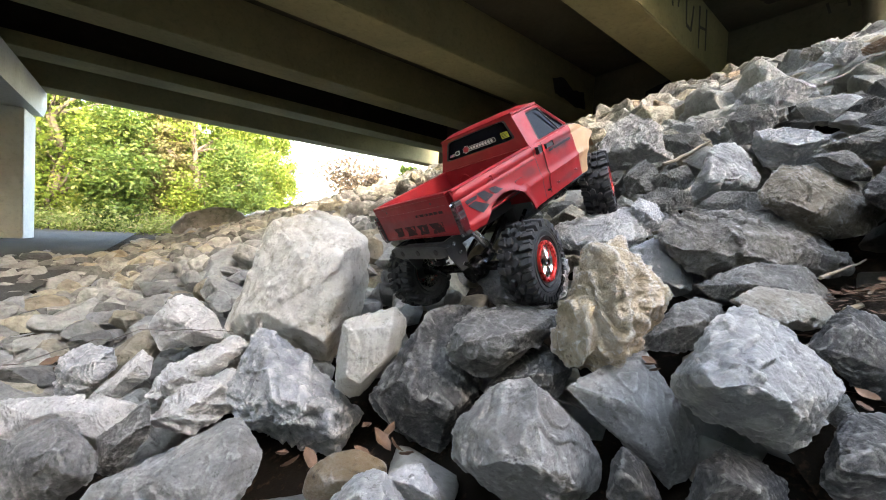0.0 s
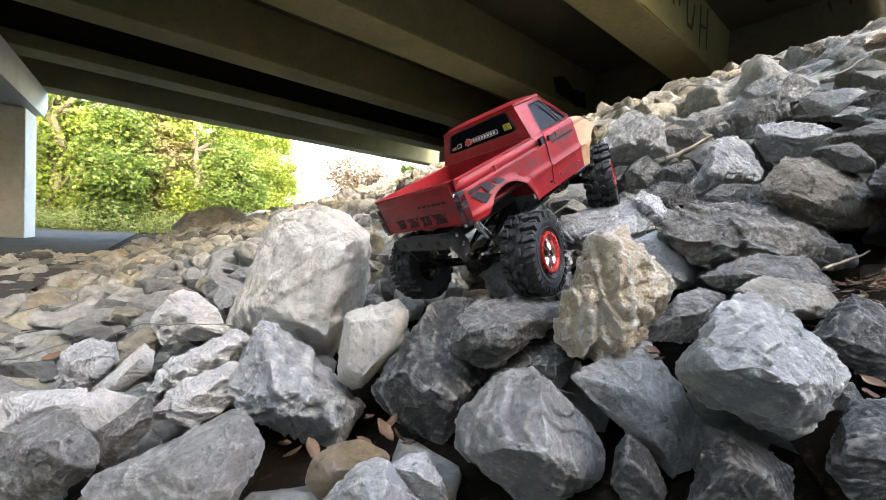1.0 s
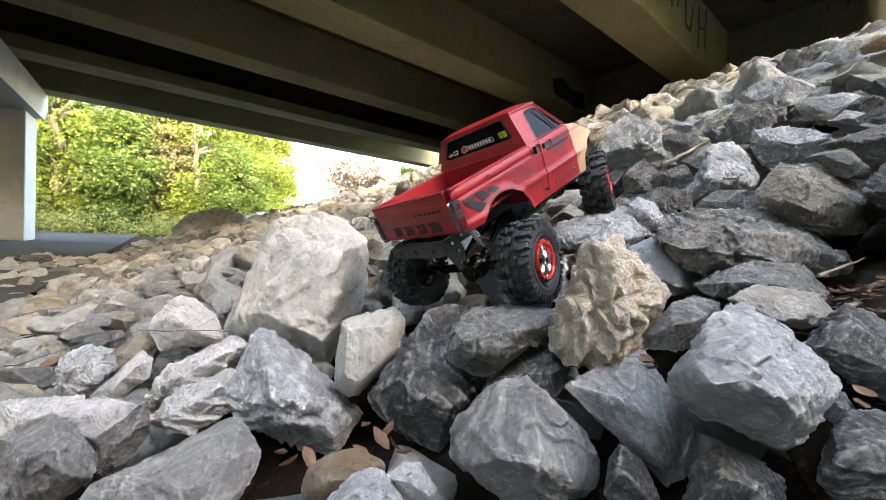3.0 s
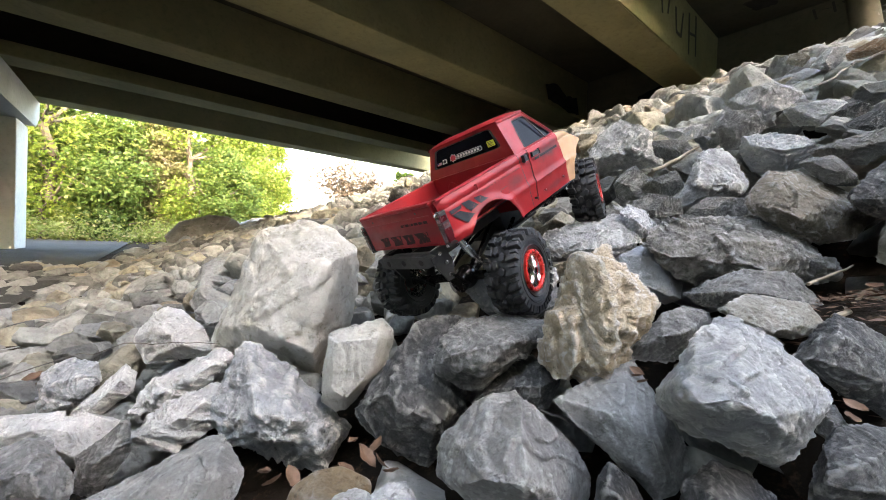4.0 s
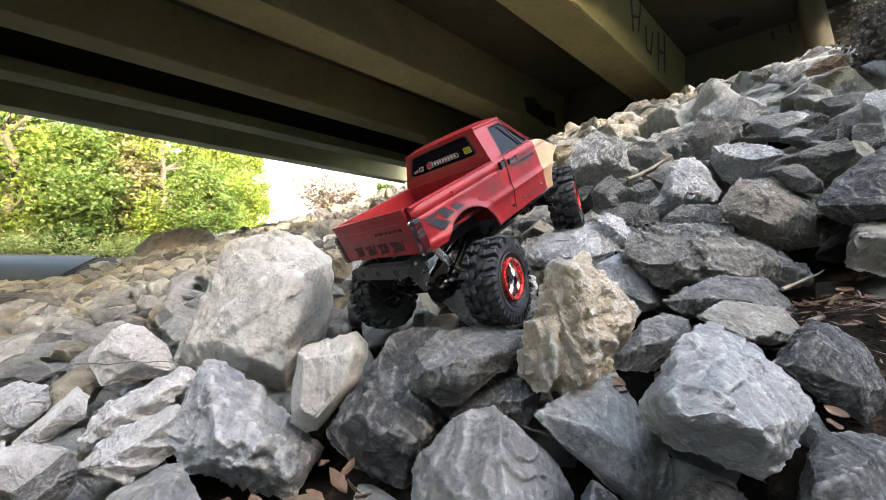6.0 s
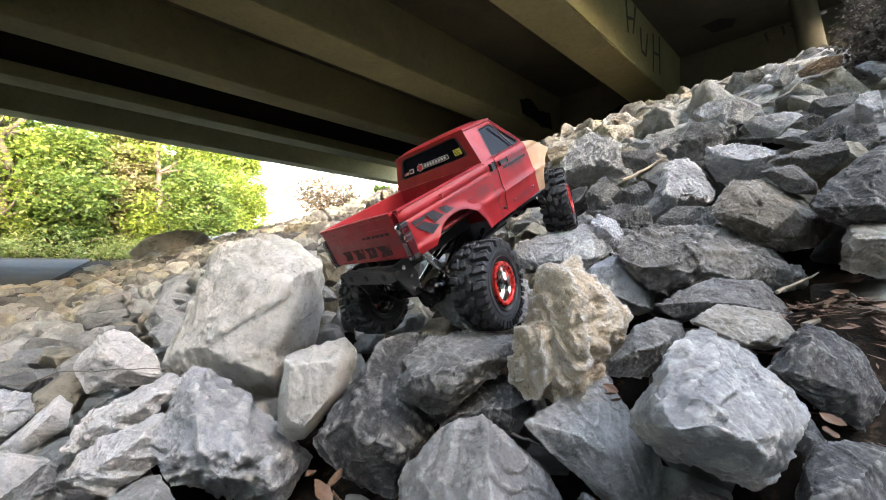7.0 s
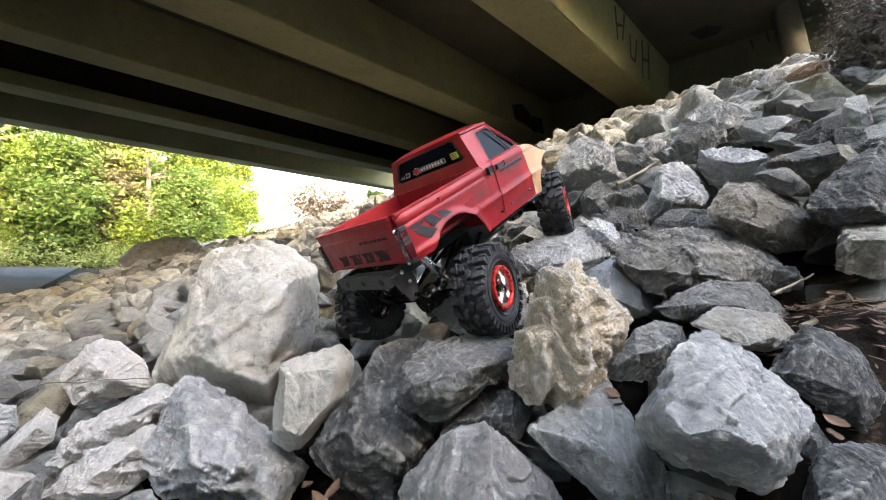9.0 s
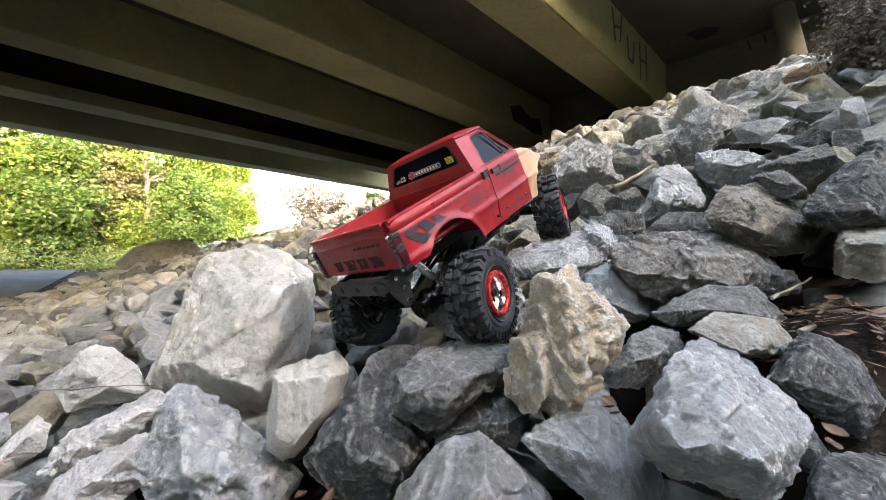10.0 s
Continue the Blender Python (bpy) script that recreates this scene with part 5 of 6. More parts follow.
def pane_frame(name, quad, corners, r, mat, glass_name, seal=True, bulge=0.0012):
    """A cab wall with a window in it: the painted frame, a rubber seal and the glass."""
    inn = rounded(corners, r)
    mid = Vector((sum(p[0] for p in inn) / len(inn), sum(p[1] for p in inn) / len(inn)))
    normal = (Vector(quad[1]) - Vector(quad[0])).cross(Vector(quad[3]) - Vector(quad[0])).normalized()

    def rim(p, k):
        d = Vector(p) - mid
        return mid + d * k

    def edge(p):
        d = Vector(p) - mid
        ks = [((1 if d[i] > 0 else 0) - mid[i]) / d[i] for i in (0, 1) if abs(d[i]) > 1e-6]
        return mid + d * min(ks)

    bm = bmesh.new()
    loops = []
    out = [edge(p) for p in inn]
    for cx, cy in ((0, 0), (1, 0), (1, 1), (0, 1)):               # make the outer loop meet the corners
        k = min(range(len(out)), key=lambda i: (out[i] - Vector((cx, cy))).length)
        out[k] = Vector((cx, cy))
    loops.append([bil(quad, *p) for p in out])
    loops.append([bil(quad, *(Vector(o) * 0.25 + Vector(i) * 0.75)) + normal * bulge for o, i in zip(out, inn)])
    loops.append([bil(quad, *i) for i in inn])
    loops.append([bil(quad, *i) - normal * 0.003 for i in inn])
    vs2 = [[bm.verts.new(p) for p in lp] for lp in loops]
    n = len(inn)
    for a, b in zip(vs2, vs2[1:]):
        for i in range(n):
            bm.faces.new((a[i], a[(i + 1) % n], b[(i + 1) % n], b[i]))
    frame_ob = tpart(name, bm, mat, cab, "", True)
    if seal:
        bm = bmesh.new()
        l1 = [bil(quad, *rim(p, 1.015)) + normal * 0.0006 for p in inn]
        l2 = [bil(quad, *rim(p, 0.965)) + normal * 0.0010 for p in inn]
        l3 = [bil(quad, *rim(p, 0.955)) - normal * 0.0016 for p in inn]
        vs3 = [[bm.verts.new(p) for p in lp] for lp in (l1, l2, l3)]
        for a, b in zip(vs3, vs3[1:]):
            for i in range(n):
                bm.faces.new((a[i], a[(i + 1) % n], b[(i + 1) % n], b[i]))
        tpart("window_seal", bm, SEAL, cab)
    bm = bmesh.new()
    a = [bm.verts.new(bil(quad, *rim(p, 0.975)) - normal * 0.0010) for p in inn]
    b = [bm.verts.new(bil(quad, *rim(p, 0.975)) - normal * 0.0020) for p in inn]
    bm.faces.new(a), bm.faces.new(b[::-1])
    for i in range(n):
        bm.faces.new((a[i], a[(i + 1) % n], b[(i + 1) % n], b[i]))
    return tpart(glass_name, bm, GLASS, cab, "dark tinted window"), normal


def flip(p):
    return (p[0], -p[1], p[2])


rb, rf, tb, tf = BELT[0], BELT[1], TOP[0], TOP[1]
rear_quad = [(rb[0] - 0.0003, 0.0995, 0.0), (rb[0] - 0.0003, -0.0995, 0.0), (tb[0], -tb[1], tb[2]), (tb[0], tb[1], tb[2])]
rear_glass, rear_n = pane_frame("rear_wall", rear_quad, [(0.075, 0.33), (0.925, 0.33), (0.90, 0.90), (0.10, 0.90)], 0.07, PAINT, "rear_window")
right_quad = [flip(rb), flip(rf), flip(tf), flip(tb)]
pane_frame("cab_side", right_quad, [(0.245, 0.05), (0.955, 0.05), (0.90, 0.84), (0.44, 0.84)], 0.06, PAINT, "side_window")
left_quad = [rf, rb, tb, tf]
pane_frame("cab_side", left_quad, [(0.045, 0.05), (0.755, 0.05), (0.56, 0.84), (0.10, 0.84)], 0.06, PAINT, "side_window")
wind_quad = [flip(rf), rf, tf, flip(tf)]
pane_frame("windscreen_frame", wind_quad, [(0.06, 0.08), (0.94, 0.08), (0.92, 0.90), (0.08, 0.90)], 0.06, PAINT, "windscreen")
bm = bmesh.new()
rows = []
for i in range(13):                                               # roof, crowned, with a gutter
    x = tb[0] - 0.0015 + (tf[0] + 0.002 - tb[0]) * i / 12
    fx = 1 - abs(2 * i / 12 - 1) ** 5
    row = []
    for j in range(17):
        q = 2 * j / 16 - 1
        edge2 = 1 - abs(q) ** 6
        row.append((x, q * (tb[1] + 0.0012), 0.0516 + 0.0052 * min(fx, 1) * edge2 + 0.0012))
    rows.append(row)
sheet(bm, rows)
sheet(bm, [[(p[0], p[1] * 0.99, 0.0505) for p in r] for r in rows])
for r in (rows[0], rows[-1]):
    sheet(bm, [r, [(p[0], p[1], 0.0503) for p in r]])
for j in (0, 16):
    sheet(bm, [[r[j] for r in rows], [(r[j][0], r[j][1], 0.0503) for r in rows]])
tpart("roof", bm, PAINT, cab, "red cab roof with rubbed edges", True)
DOORS = []
for s in (1, -1):
    bm = bmesh.new()
    rod(bm, (0.1655, s * 0.0815, 0.0500), (0.2285, s * 0.0795, 0.0500), 0.0012, 8)
    rod(bm, (0.2285, s * 0.0795, 0.0500), (0.2600, s * 0.0985, 0.0030), 0.0011, 8)
    tpart("drip_rail", bm, PAINT, cab, "", True)
    bm = bmesh.new()
    rod(bm, (0.2375, s * 0.0990, 0.0020), (0.2225, s * 0.0845, 0.0430), 0.0012, 8)
    tpart("quarter_light_bar", bm, BLACK_PLASTIC, cab)
    tpart("cab_lower_side", shell(0.1598, 0.2620, s, lambda x: 0.0), PAINT, cab, "", True)
    # door skin, a little proud of the shell
    door_bm = bmesh.new()
    lo_x, hi_x = 0.1725, 0.2590
    gx = lambda q, z: (lo_x + 0.010 * (z + 0.075) / 0.075) * (1 - q) + (hi_x - 0.014 * max(0, (-0.02 - z)) / 0.06) * q
    zz = [-0.0005 - 0.0735 * j / 22 for j in range(23)]
    grid = [[(gx(i / 24, z), s * (side_y(gx(i / 24, z), z) + 0.0013), z) for z in zz] for i in range(25)]
    low = [[(x, y - s * 0.0016, z) for x, y, z in row] for row in grid]
    sheet(door_bm, grid)
    for a, b in ((grid[0], low[0]), (grid[-1], low[-1])):
        sheet(door_bm, [a, b])
    sheet(door_bm, [[r[0] for r in grid], [r[0] for r in low]])
    sheet(door_bm, [[r[-1] for r in grid], [r[-1] for r in low]])
    door = tpart("door", door_bm, PAINT, cab, "red door with a grey rubbed patch", True)
    bm = box(bmesh.new(), (0.1860, s * 0.1030, -0.0125), (0.2040, s * 0.1056, -0.0070), 0.0009)
    tpart("door_handle", bm, BLACK_PLASTIC, door, "black plastic door handle")
    tpart("door_latch", box(bmesh.new(), (0.1655, s * 0.1005, -0.0135), (0.1745, s * 0.1060, -0.0045), 0.0008), BLACK_PLASTIC, cab)
    bm = bmesh.new()                                               # dark shut line behind the door
    sheet(bm, [[(gx(0, z) - 0.0012 + 0.0014 * k, s * (side_y(gx(0, z), z) + 0.0005), z) for k in (0, 1)] for z in zz])
    tpart("shut_line", bm, SEAL, cab)
    bm = bmesh.new()                                               # sharp join between cab and bed
    sheet(bm, [[(0.1582 + 0.0016 * k, s * (side_y(0.158, z) - 0.002 + 0.0022 * (1 - k * 0.1)), z) for k in (0, 1)] for z in [-0.002 - 0.076 * j / 20 for j in range(21)]])
    tpart("cab_gap", bm, SEAL, cab)
    for x, z in ((0.1665, -0.068), (0.1900, -0.0655), (0.2420, -0.0650)):
        tpart("body_screw", rod(bmesh.new(), (x, s * 0.100, z), (x, s * 0.1055, z), 0.0016, 8), STEEL if x > 0.17 else BLACK_PLASTIC, cab)
    DOORS.append(door)


def decal(corners, s, name, mat, parent, lift=0.0012):
    """A flat patch that follows the body side; corners are (x, z)."""
    bm = bmesh.new()
    a, b, c, d = (Vector(p) for p in corners)
    n = 14
    g = []
    for i in range(n + 1):
        row = []
        for j in range(n + 1):
            p = (a * (1 - i / n) + b * (i / n)) * (1 - j / n) + (d * (1 - i / n) + c * (i / n)) * (j / n)
            row.append((p.x, s * (side_y(p.x, p.y) + lift), p.y))
        g.append(row)
    sheet(bm, g)
    return tpart(name, bm, mat, parent)


for s, door in zip((1, -1), DOORS):
    decal([(0.0520, -0.0186), (0.0644, -0.0201), (0.0744, -0.0282), (0.0590, -0.0290)], s, "stripe_block", DECAL, bed)
    decal([(0.0300, -0.0165), (0.0444, -0.0178), (0.0555, -0.0287), (0.0400, -0.0312)], s, "stripe_block", DECAL, bed)
    decal([(0.0100, -0.0235), (0.0240, -0.0232), (0.0430, -0.0355), (0.0290, -0.0410)], s, "stripe_block", DECAL, bed)
    decal([(0.0080, -0.0170), (0.0300, -0.0178), (0.0280, -0.0215), (0.0100, -0.0220)], s, "stripe_bar", DECAL, bed)
    decal([(0.0700, -0.0160), (0.1540, -0.0160), (0.1540, -0.0178), (0.0740, -0.0178)], s, "stripe_bar", GREY_WEAR, bed)
    decal([(0.1900, -0.0158), (0.2500, -0.0158), (0.2500, -0.0190), (0.1900, -0.0190)], s, "stripe_bar", DECAL, door, 0.0028)
    bm = bmesh.new()                                               # fuel flap outline
    prism(bm, rounded([(0.1030, -0.0302), (0.1180, -0.0292), (0.1182, -0.0385), (0.1028, -0.0392)], 0.002, 3), 0.1018, WIDE + 0.0008, lambda x, z, y: (x, s * y, z))
    tpart("fuel_flap", bm, PAINT, bed)
    bm = bmesh.new()
    o = rounded([(0.1024, -0.0296), (0.1186, -0.0286), (0.1188, -0.0391), (0.1022, -0.0398)], 0.002, 3)
    prism(bm, o, 0.1015, WIDE + 0.0004, lambda x, z, y: (x, s * y, z))
    tpart("fuel_flap_gap", bm, SEAL, bed)

# front end in bare tan
for s in (1, -1):
    tpart("fender", shell(0.2622, 0.314, s, lambda x: -0.001 - 0.024 * max(0, (x - 0.270) / 0.044) ** 1.6), TAN_PAINT, None, "bare tan front fender", True)
bm = bmesh.new()
rows = []
for i in range(25):
    x = 0.2610 + 0.0540 * i / 24
    drop = 0.024 * max(0, (x - 0.270) / 0.044) ** 1.6
    rows.append([(x, q * (side_y(x, -0.002) - 0.0008), 0.0035 - drop - 0.0045 * abs(q) ** 4 + 0.0012 * math.exp(-((abs(q) - 0.45) / 0.05) ** 2)) for q in np.linspace(-1, 1, 25)])
sheet(bm, rows)
sheet(bm, [[(p[0], p[1], p[2] - 0.0018) for p in r] for r in rows])
sheet(bm, [rows[-1], [(p[0] + 0.002, p[1], -0.050) for p in rows[-1]]])
tpart("hood", bm, TAN_PAINT, None, "bare tan hood", True)
tpart("cab_interior", box(bmesh.new(), (0.168, -0.090, -0.070), (0.252, 0.090, -0.012), 0.004), INTERIOR)
for y in (-0.042, 0.042):
    tpart("cab_seat", box(box(bmesh.new(), (0.176, y - 0.028, -0.012), (0.186, y + 0.028, 0.026), 0.004), (0.186, y - 0.028, -0.014), (0.215, y + 0.028, -0.004), 0.003), INTERIOR)

# stickers on the rear window, with marks in place of words
def on_rear(u0, v0, u1, v1, lift, name, mat, parent=None, pts=None):
    bm = bmesh.new()
    out = pts or [(u0, v0), (u1, v0), (u1, v1), (u0, v1)]
    a = [bm.verts.new(bil(rear_quad, *p) + rear_n * lift) for p in out]
    b = [bm.verts.new(bil(rear_quad, *p) + rear_n * (lift - 0.0004)) for p in out]
    bm.faces.new(a), bm.faces.new(b[::-1])
    for i in range(len(a)):
        bm.faces.new((a[i], a[(i + 1) % len(a)], b[(i + 1) % len(a)], b[i]))
    return tpart(name, bm, mat, parent or rear_glass)


on_rear(0.125, 0.42, 0.185, 0.50, 0.0003, "flag_sticker", WHITE_STICKER)
for k in range(3):
    on_rear(0.125, 0.425 + 0.026 * k, 0.185, 0.437 + 0.026 * k, 0.0006, "flag_bar", RED_STICKER)
on_rear(0.125, 0.465, 0.150, 0.50, 0.0008, "flag_corner", BLUE_STICKER)
on_rear(0.205, 0.42, 0.265, 0.55, 0.0003, "square_sticker", WHITE_STICKER)
on_rear(0, 0, 0, 0, 0.0006, "square_sticker_disc", BLACK_STICKER, None, [(0.235 + 0.022 * math.cos(a), 0.485 + 0.048 * math.sin(a)) for a in np.linspace(0, 2 * math.pi, 17)[:-1]])
on_rear(0, 0, 0, 0, 0.0003, "name_sticker", WHITE_STICKER, None, rounded([(0.40, 0.43), (0.735, 0.43), (0.735, 0.565), (0.40, 0.565)], 0.03, 3))
on_rear(0, 0, 0, 0, 0.0006, "name_sticker_field", BLACK_STICKER, None, rounded([(0.405, 0.442), (0.73, 0.442), (0.73, 0.553), (0.405, 0.553)], 0.03, 3))
for k in range(8):
    on_rear(0.425 + 0.0365 * k, 0.46, 0.450 + 0.0365 * k, 0.535, 0.0009, "name_sticker_bar", WHITE_STICKER)
star = []
for k in range(14):
    a, r = 2 * math.pi * k / 14, (1.0 if k % 2 == 0 else 0.68)
    star.append((0.365 + 0.052 * r * math.cos(a), 0.50 + 0.125 * r * math.sin(a)))
on_rear(0, 0, 0, 0, 0.0010, "badge_sticker", WHITE_STICKER, None, star)
on_rear(0, 0, 0, 0, 0.0013, "badge_sticker_field", RED_STICKER, None, [(0.365 + (x - 0.365) * 0.86, 0.5 + (z - 0.5) * 0.86) for x, z in star])
on_rear(0.805, 0.43, 0.885, 0.60, 0.0003, "yellow_sticker", YELLOW_STICKER)
for k in range(4):
    on_rear(0.815, 0.452 + 0.036 * k, 0.872 - 0.012 * (k % 2), 0.466 + 0.036 * k, 0.0006, "yellow_sticker_bar", BLACK_STICKER)

# ---- chassis ----
for s in (1, -1):
    tpart("frame_rail", box(bmesh.new(), (-0.010, s * 0.028 - 0.002, -0.084), (0.335, s * 0.028 + 0.002, -0.070), 0.0008), DARK_METAL)
bm = bmesh.new()
prism(bm, [(0.066, -0.062), (0.066, -0.072), (0.048, -0.0775), (-0.054, -0.0775), (-0.072, -0.072), (-0.072, -0.062), (-0.054, -0.0585), (0.048, -0.0585)],
      -0.022, -0.0125, lambda y, z, x: (x, y, z))
bmesh.ops.bevel(bm, geom=bm.edges[:], offset=0.0012, segments=2, affect="EDGES")
bumper = tpart("rear_bumper", bm, DARK_METAL, None, "dark grey steel rear bumper")
# black discs stand in for the dark inside the holes
for y in (-0.047, -0.005, 0.035, 0.062):
    tpart("bumper_hole_disc", rod(bmesh.new(), (-0.0226, y, -0.068), (-0.0200, y, -0.068), 0.0042, 14), BLACKHOLE, bumper)
for s in (1, -1):
    bm = bmesh.new()
    prism(bm, [(-0.014, -0.060), (0.014, -0.060), (0.020, -0.085), (0.012, -0.108), (0.000, -0.108), (-0.008, -0.085)], s * 0.052, s * 0.056, lambda x, z, y: (x, y, z))
    bmesh.ops.bevel(bm, geom=bm.edges[:], offset=0.0008, segments=2, affect="EDGES")
    plate = tpart("frame_bracket", bm, BLACK_PLASTIC)
    for x, z in ((0.002, -0.068), (0.007, -0.083), (0.007, -0.101)):
        tpart("bracket_screw", rod(bmesh.new(), (x, s * 0.0555, z), (x, s * 0.0590, z), 0.0028, 10), STEEL, plate)
tpart("cross_member", box(bmesh.new(), (-0.004, -0.052, -0.082), (0.004, 0.052, -0.064), 0.001), BLACK_PLASTIC)
tpart("gearbox", box(box(bmesh.new(), (0.165, -0.024, -0.112), (0.215, 0.024, -0.074), 0.004), (0.225, -0.02, -0.10), (0.30, 0.02, -0.05), 0.004), BLACK_PLASTIC)
tpart("skid_plate", box(bmesh.new(), (0.140, -0.034, -0.116), (0.240, 0.034, -0.112), 0.001), DARK_METAL)
tpart("inner_fender", box(bmesh.new(), (0.020, -0.086, -0.052), (0.125, 0.086, -0.0478), 0.001), BLACK_PLASTIC)
tpart("inner_fender", box(bmesh.new(), (0.268, -0.088, -0.060), (0.308, 0.088, -0.034), 0.001), BLACK_PLASTIC)
for s in (1, -1):
    tpart("rock_slider", rod(bmesh.new(), (0.150, s * 0.086, -0.086), (0.285, s * 0.086, -0.086), 0.004, 10), BLACK_GLOSS)
    tpart("slider_arm", rod(bmesh.new(), (0.20, s * 0.028, -0.08), (0.20, s * 0.086, -0.086), 0.003, 8), BLACK_GLOSS)

# ---- wheels and axles ----
R_TYRE, W_TYRE = 0.0590, 0.0450


def tyre_bm():
    bm = bmesh.new()
    h = W_TYRE / 2
    prof = [(0.0280, -h * 0.78), (0.0330, -h * 0.90), (0.0400, -h * 1.0), (0.0470, -h * 0.98), (0.0500, -h * 0.88), (0.0515, -h * 0.72), (0.0522, -h * 0.35), (0.0525, 0),
            (0.0522, h * 0.35), (0.0515, h * 0.72), (0.0500, h * 0.88), (0.0470, h * 0.98), (0.0400, h * 1.0), (0.0330, h * 0.90), (0.0280, h * 0.78)]
    lathe(bm, prof, 72)
    for y in (h * 0.99, -h * 0.99):                                # raised ribs on the sidewall
        for r in (0.0345, 0.0425):
            lathe(bm, [(r - 0.0007, y * 0.97), (r, y * 1.035), (r + 0.0007, y * 0.97)], 72)

    def lug(ang, outline, lo, hi):
        """A tread block: outline of (arc mm, y mm) on the drum, standing from radius lo to hi."""
        cy = sum(p[1] for p in outline) / len(outline)
        ca = sum(p[0] for p in outline) / len(outline)
        rings = []
        for r, k in ((lo, 1.06), (hi - 0.0008, 1.0), (hi, 0.86)):
            ring = []
            for a, y in outline:
                aa, yy = (ca + (a - ca) * k) / 1000, (cy + (y - cy) * k) / 1000
                rr = r - 0.10 * max(0.0, abs(yy) - 0.012) ** 1.0 - (0.35 * max(0.0, abs(yy) - 0.0195))
                th = ang + aa / 0.057
                ring.append(bm.verts.new((rr * math.cos(th), yy, rr * math.sin(th))))
            rings.append(ring)
        n = len(outline)
        for p, q in zip(rings, rings[1:]):
            for i in range(n):
                bm.faces.new((p[i], p[(i + 1) % n], q[(i + 1) % n], q[i]))
        bm.faces.new(rings[-1])

    pitch = 19
    for i in range(pitch):
        a = 2 * math.pi * i / pitch
        b = a + math.pi / pitch
        for s, t in ((1, a), (-1, b)):
            lug(t, [(-6.2, s * 10.5), (-2.0, s * 10.2), (3.2, s * 12.5), (5.0, s * 23.4), (-1.5, s * 23.8), (-4.4, s * 18.0)], 0.0500, R_TYRE)
            lug(t, [(-3.4, s * 1.2), (4.0, s * 1.6), (6.4, s * 5.6), (3.0, s * 9.0), (-3.6, s * 8.6), (-6.2, s * 4.6)], 0.0510, R_TYRE)
            lug(t + math.pi / pitch, [(-4.2, s * 14.6), (-0.2, s * 14.0), (2.0, s * 22.4), (-2.4, s * 22.9)], 0.0495, R_TYRE - 0.0012)
    return bm


def rim_bm():
    bm = bmesh.new()
    h = W_TYRE / 2
    # barrel, dish and back
    lathe(bm, [(0.0268, -h * 0.80), (0.0262, -h * 0.70), (0.0235, -h * 0.55), (0.0232, h * 0.3), (0.0255, h * 0.72), (0.0262, h * 0.80), (0.0240, h * 0.80), (0.0222, h * 0.60), (0.0212, h * 0.30)], 48)
    seg = 60
    rows = []
    for r, y in ((0.0212, h * 0.30), (0.0165, h * 0.42), (0.0110, h * 0.46), (0.0075, h * 0.46), (0.0070, h * 0.52), (0.0, h * 0.52)):
        rows.append((r, y))
    vs5 = [[bm.verts.new((r * math.cos(2 * math.pi * i / seg), y, r * math.sin(2 * math.pi * i / seg))) for i in range(seg)] for r, y in rows[:-1]]
    for k, (a, b) in enumerate(zip(vs5, vs5[1:])):
        for i in range(seg):
            if k == 1 and (i % 10) in (2, 3, 4, 5, 6):
                continue
            bm.faces.new((a[i], a[(i + 1) % seg], b[(i + 1) % seg], b[i]))
    bm.faces.new(vs5[-1])
    return bm


def ring_bm():
    h = W_TYRE / 2
    bm = lathe(bmesh.new(), [(0.0222, h * 0.84), (0.0224, h * 0.98), (0.0234, h * 1.04), (0.0260, h * 1.06), (0.0278, h * 1.03), (0.0284, h * 0.92), (0.0280, h * 0.82)], 60)
    return bm


def at_origin(bm, mat, name, smooth=True):
    return mesh_of(name, bm, mat, smooth)


TYRE_ME, RIM_ME, RING_ME = at_origin(tyre_bm(), TYRE, "tyre", False), at_origin(rim_bm(), CHROME, "wheel"), at_origin(ring_bm(), RED_RING, "beadlock_ring")
BOLT_ME = at_origin(rod(bmesh.new(), (0, W_TYRE / 2 * 1.03, 0), (0, W_TYRE / 2 * 1.10, 0), 0.0011, 8), STEEL, "bolt", False)
NUT_ME = at_origin(rod(bmesh.new(), (0, W_TYRE / 2 * 0.50, 0), (0, W_TYRE / 2 * 0.74, 0), 0.0042, 6), BLACK_GLOSS, "hub_nut", False)
BACK_ME = at_origin(lathe(bmesh.new(), [(0.0125, -W_TYRE * 0.05), (0.012, -W_TYRE * 0.12), (0.008, -W_TYRE * 0.30), (0.0, -W_TYRE * 0.30)], 24), BLACK_PLASTIC, "hub", True)


def wheel(mid, axis, spin):
    """A wheel whose outer face looks along axis, both in truck axes."""
    q = Vector(axis).normalized().to_track_quat("Y", "Z").to_matrix().to_4x4()
    m = SHIFT @ Matrix.Translation(mid) @ q @ pose(0, 0, 0, 0, spin, 0)
    ob = part("wheel", RIM_ME, None, truck, "chrome rim with a red beadlock ring and chunky black tyre", True, m)
    part("tyre", TYRE_ME, None, ob, "knobbly black rubber tyre")
    part("beadlock_ring", RING_ME, None, ob, "red anodised ring")
    part("hub_nut", NUT_ME, None, ob)
    part("hub", BACK_ME, None, ob)
    for i in range(16):
        a = 2 * math.pi * i / 16
        part("bolt", BOLT_ME, None, ob, "", False, Matrix.Translation((0.0256 * math.cos(a), 0, 0.0256 * math.sin(a))))
    return ob


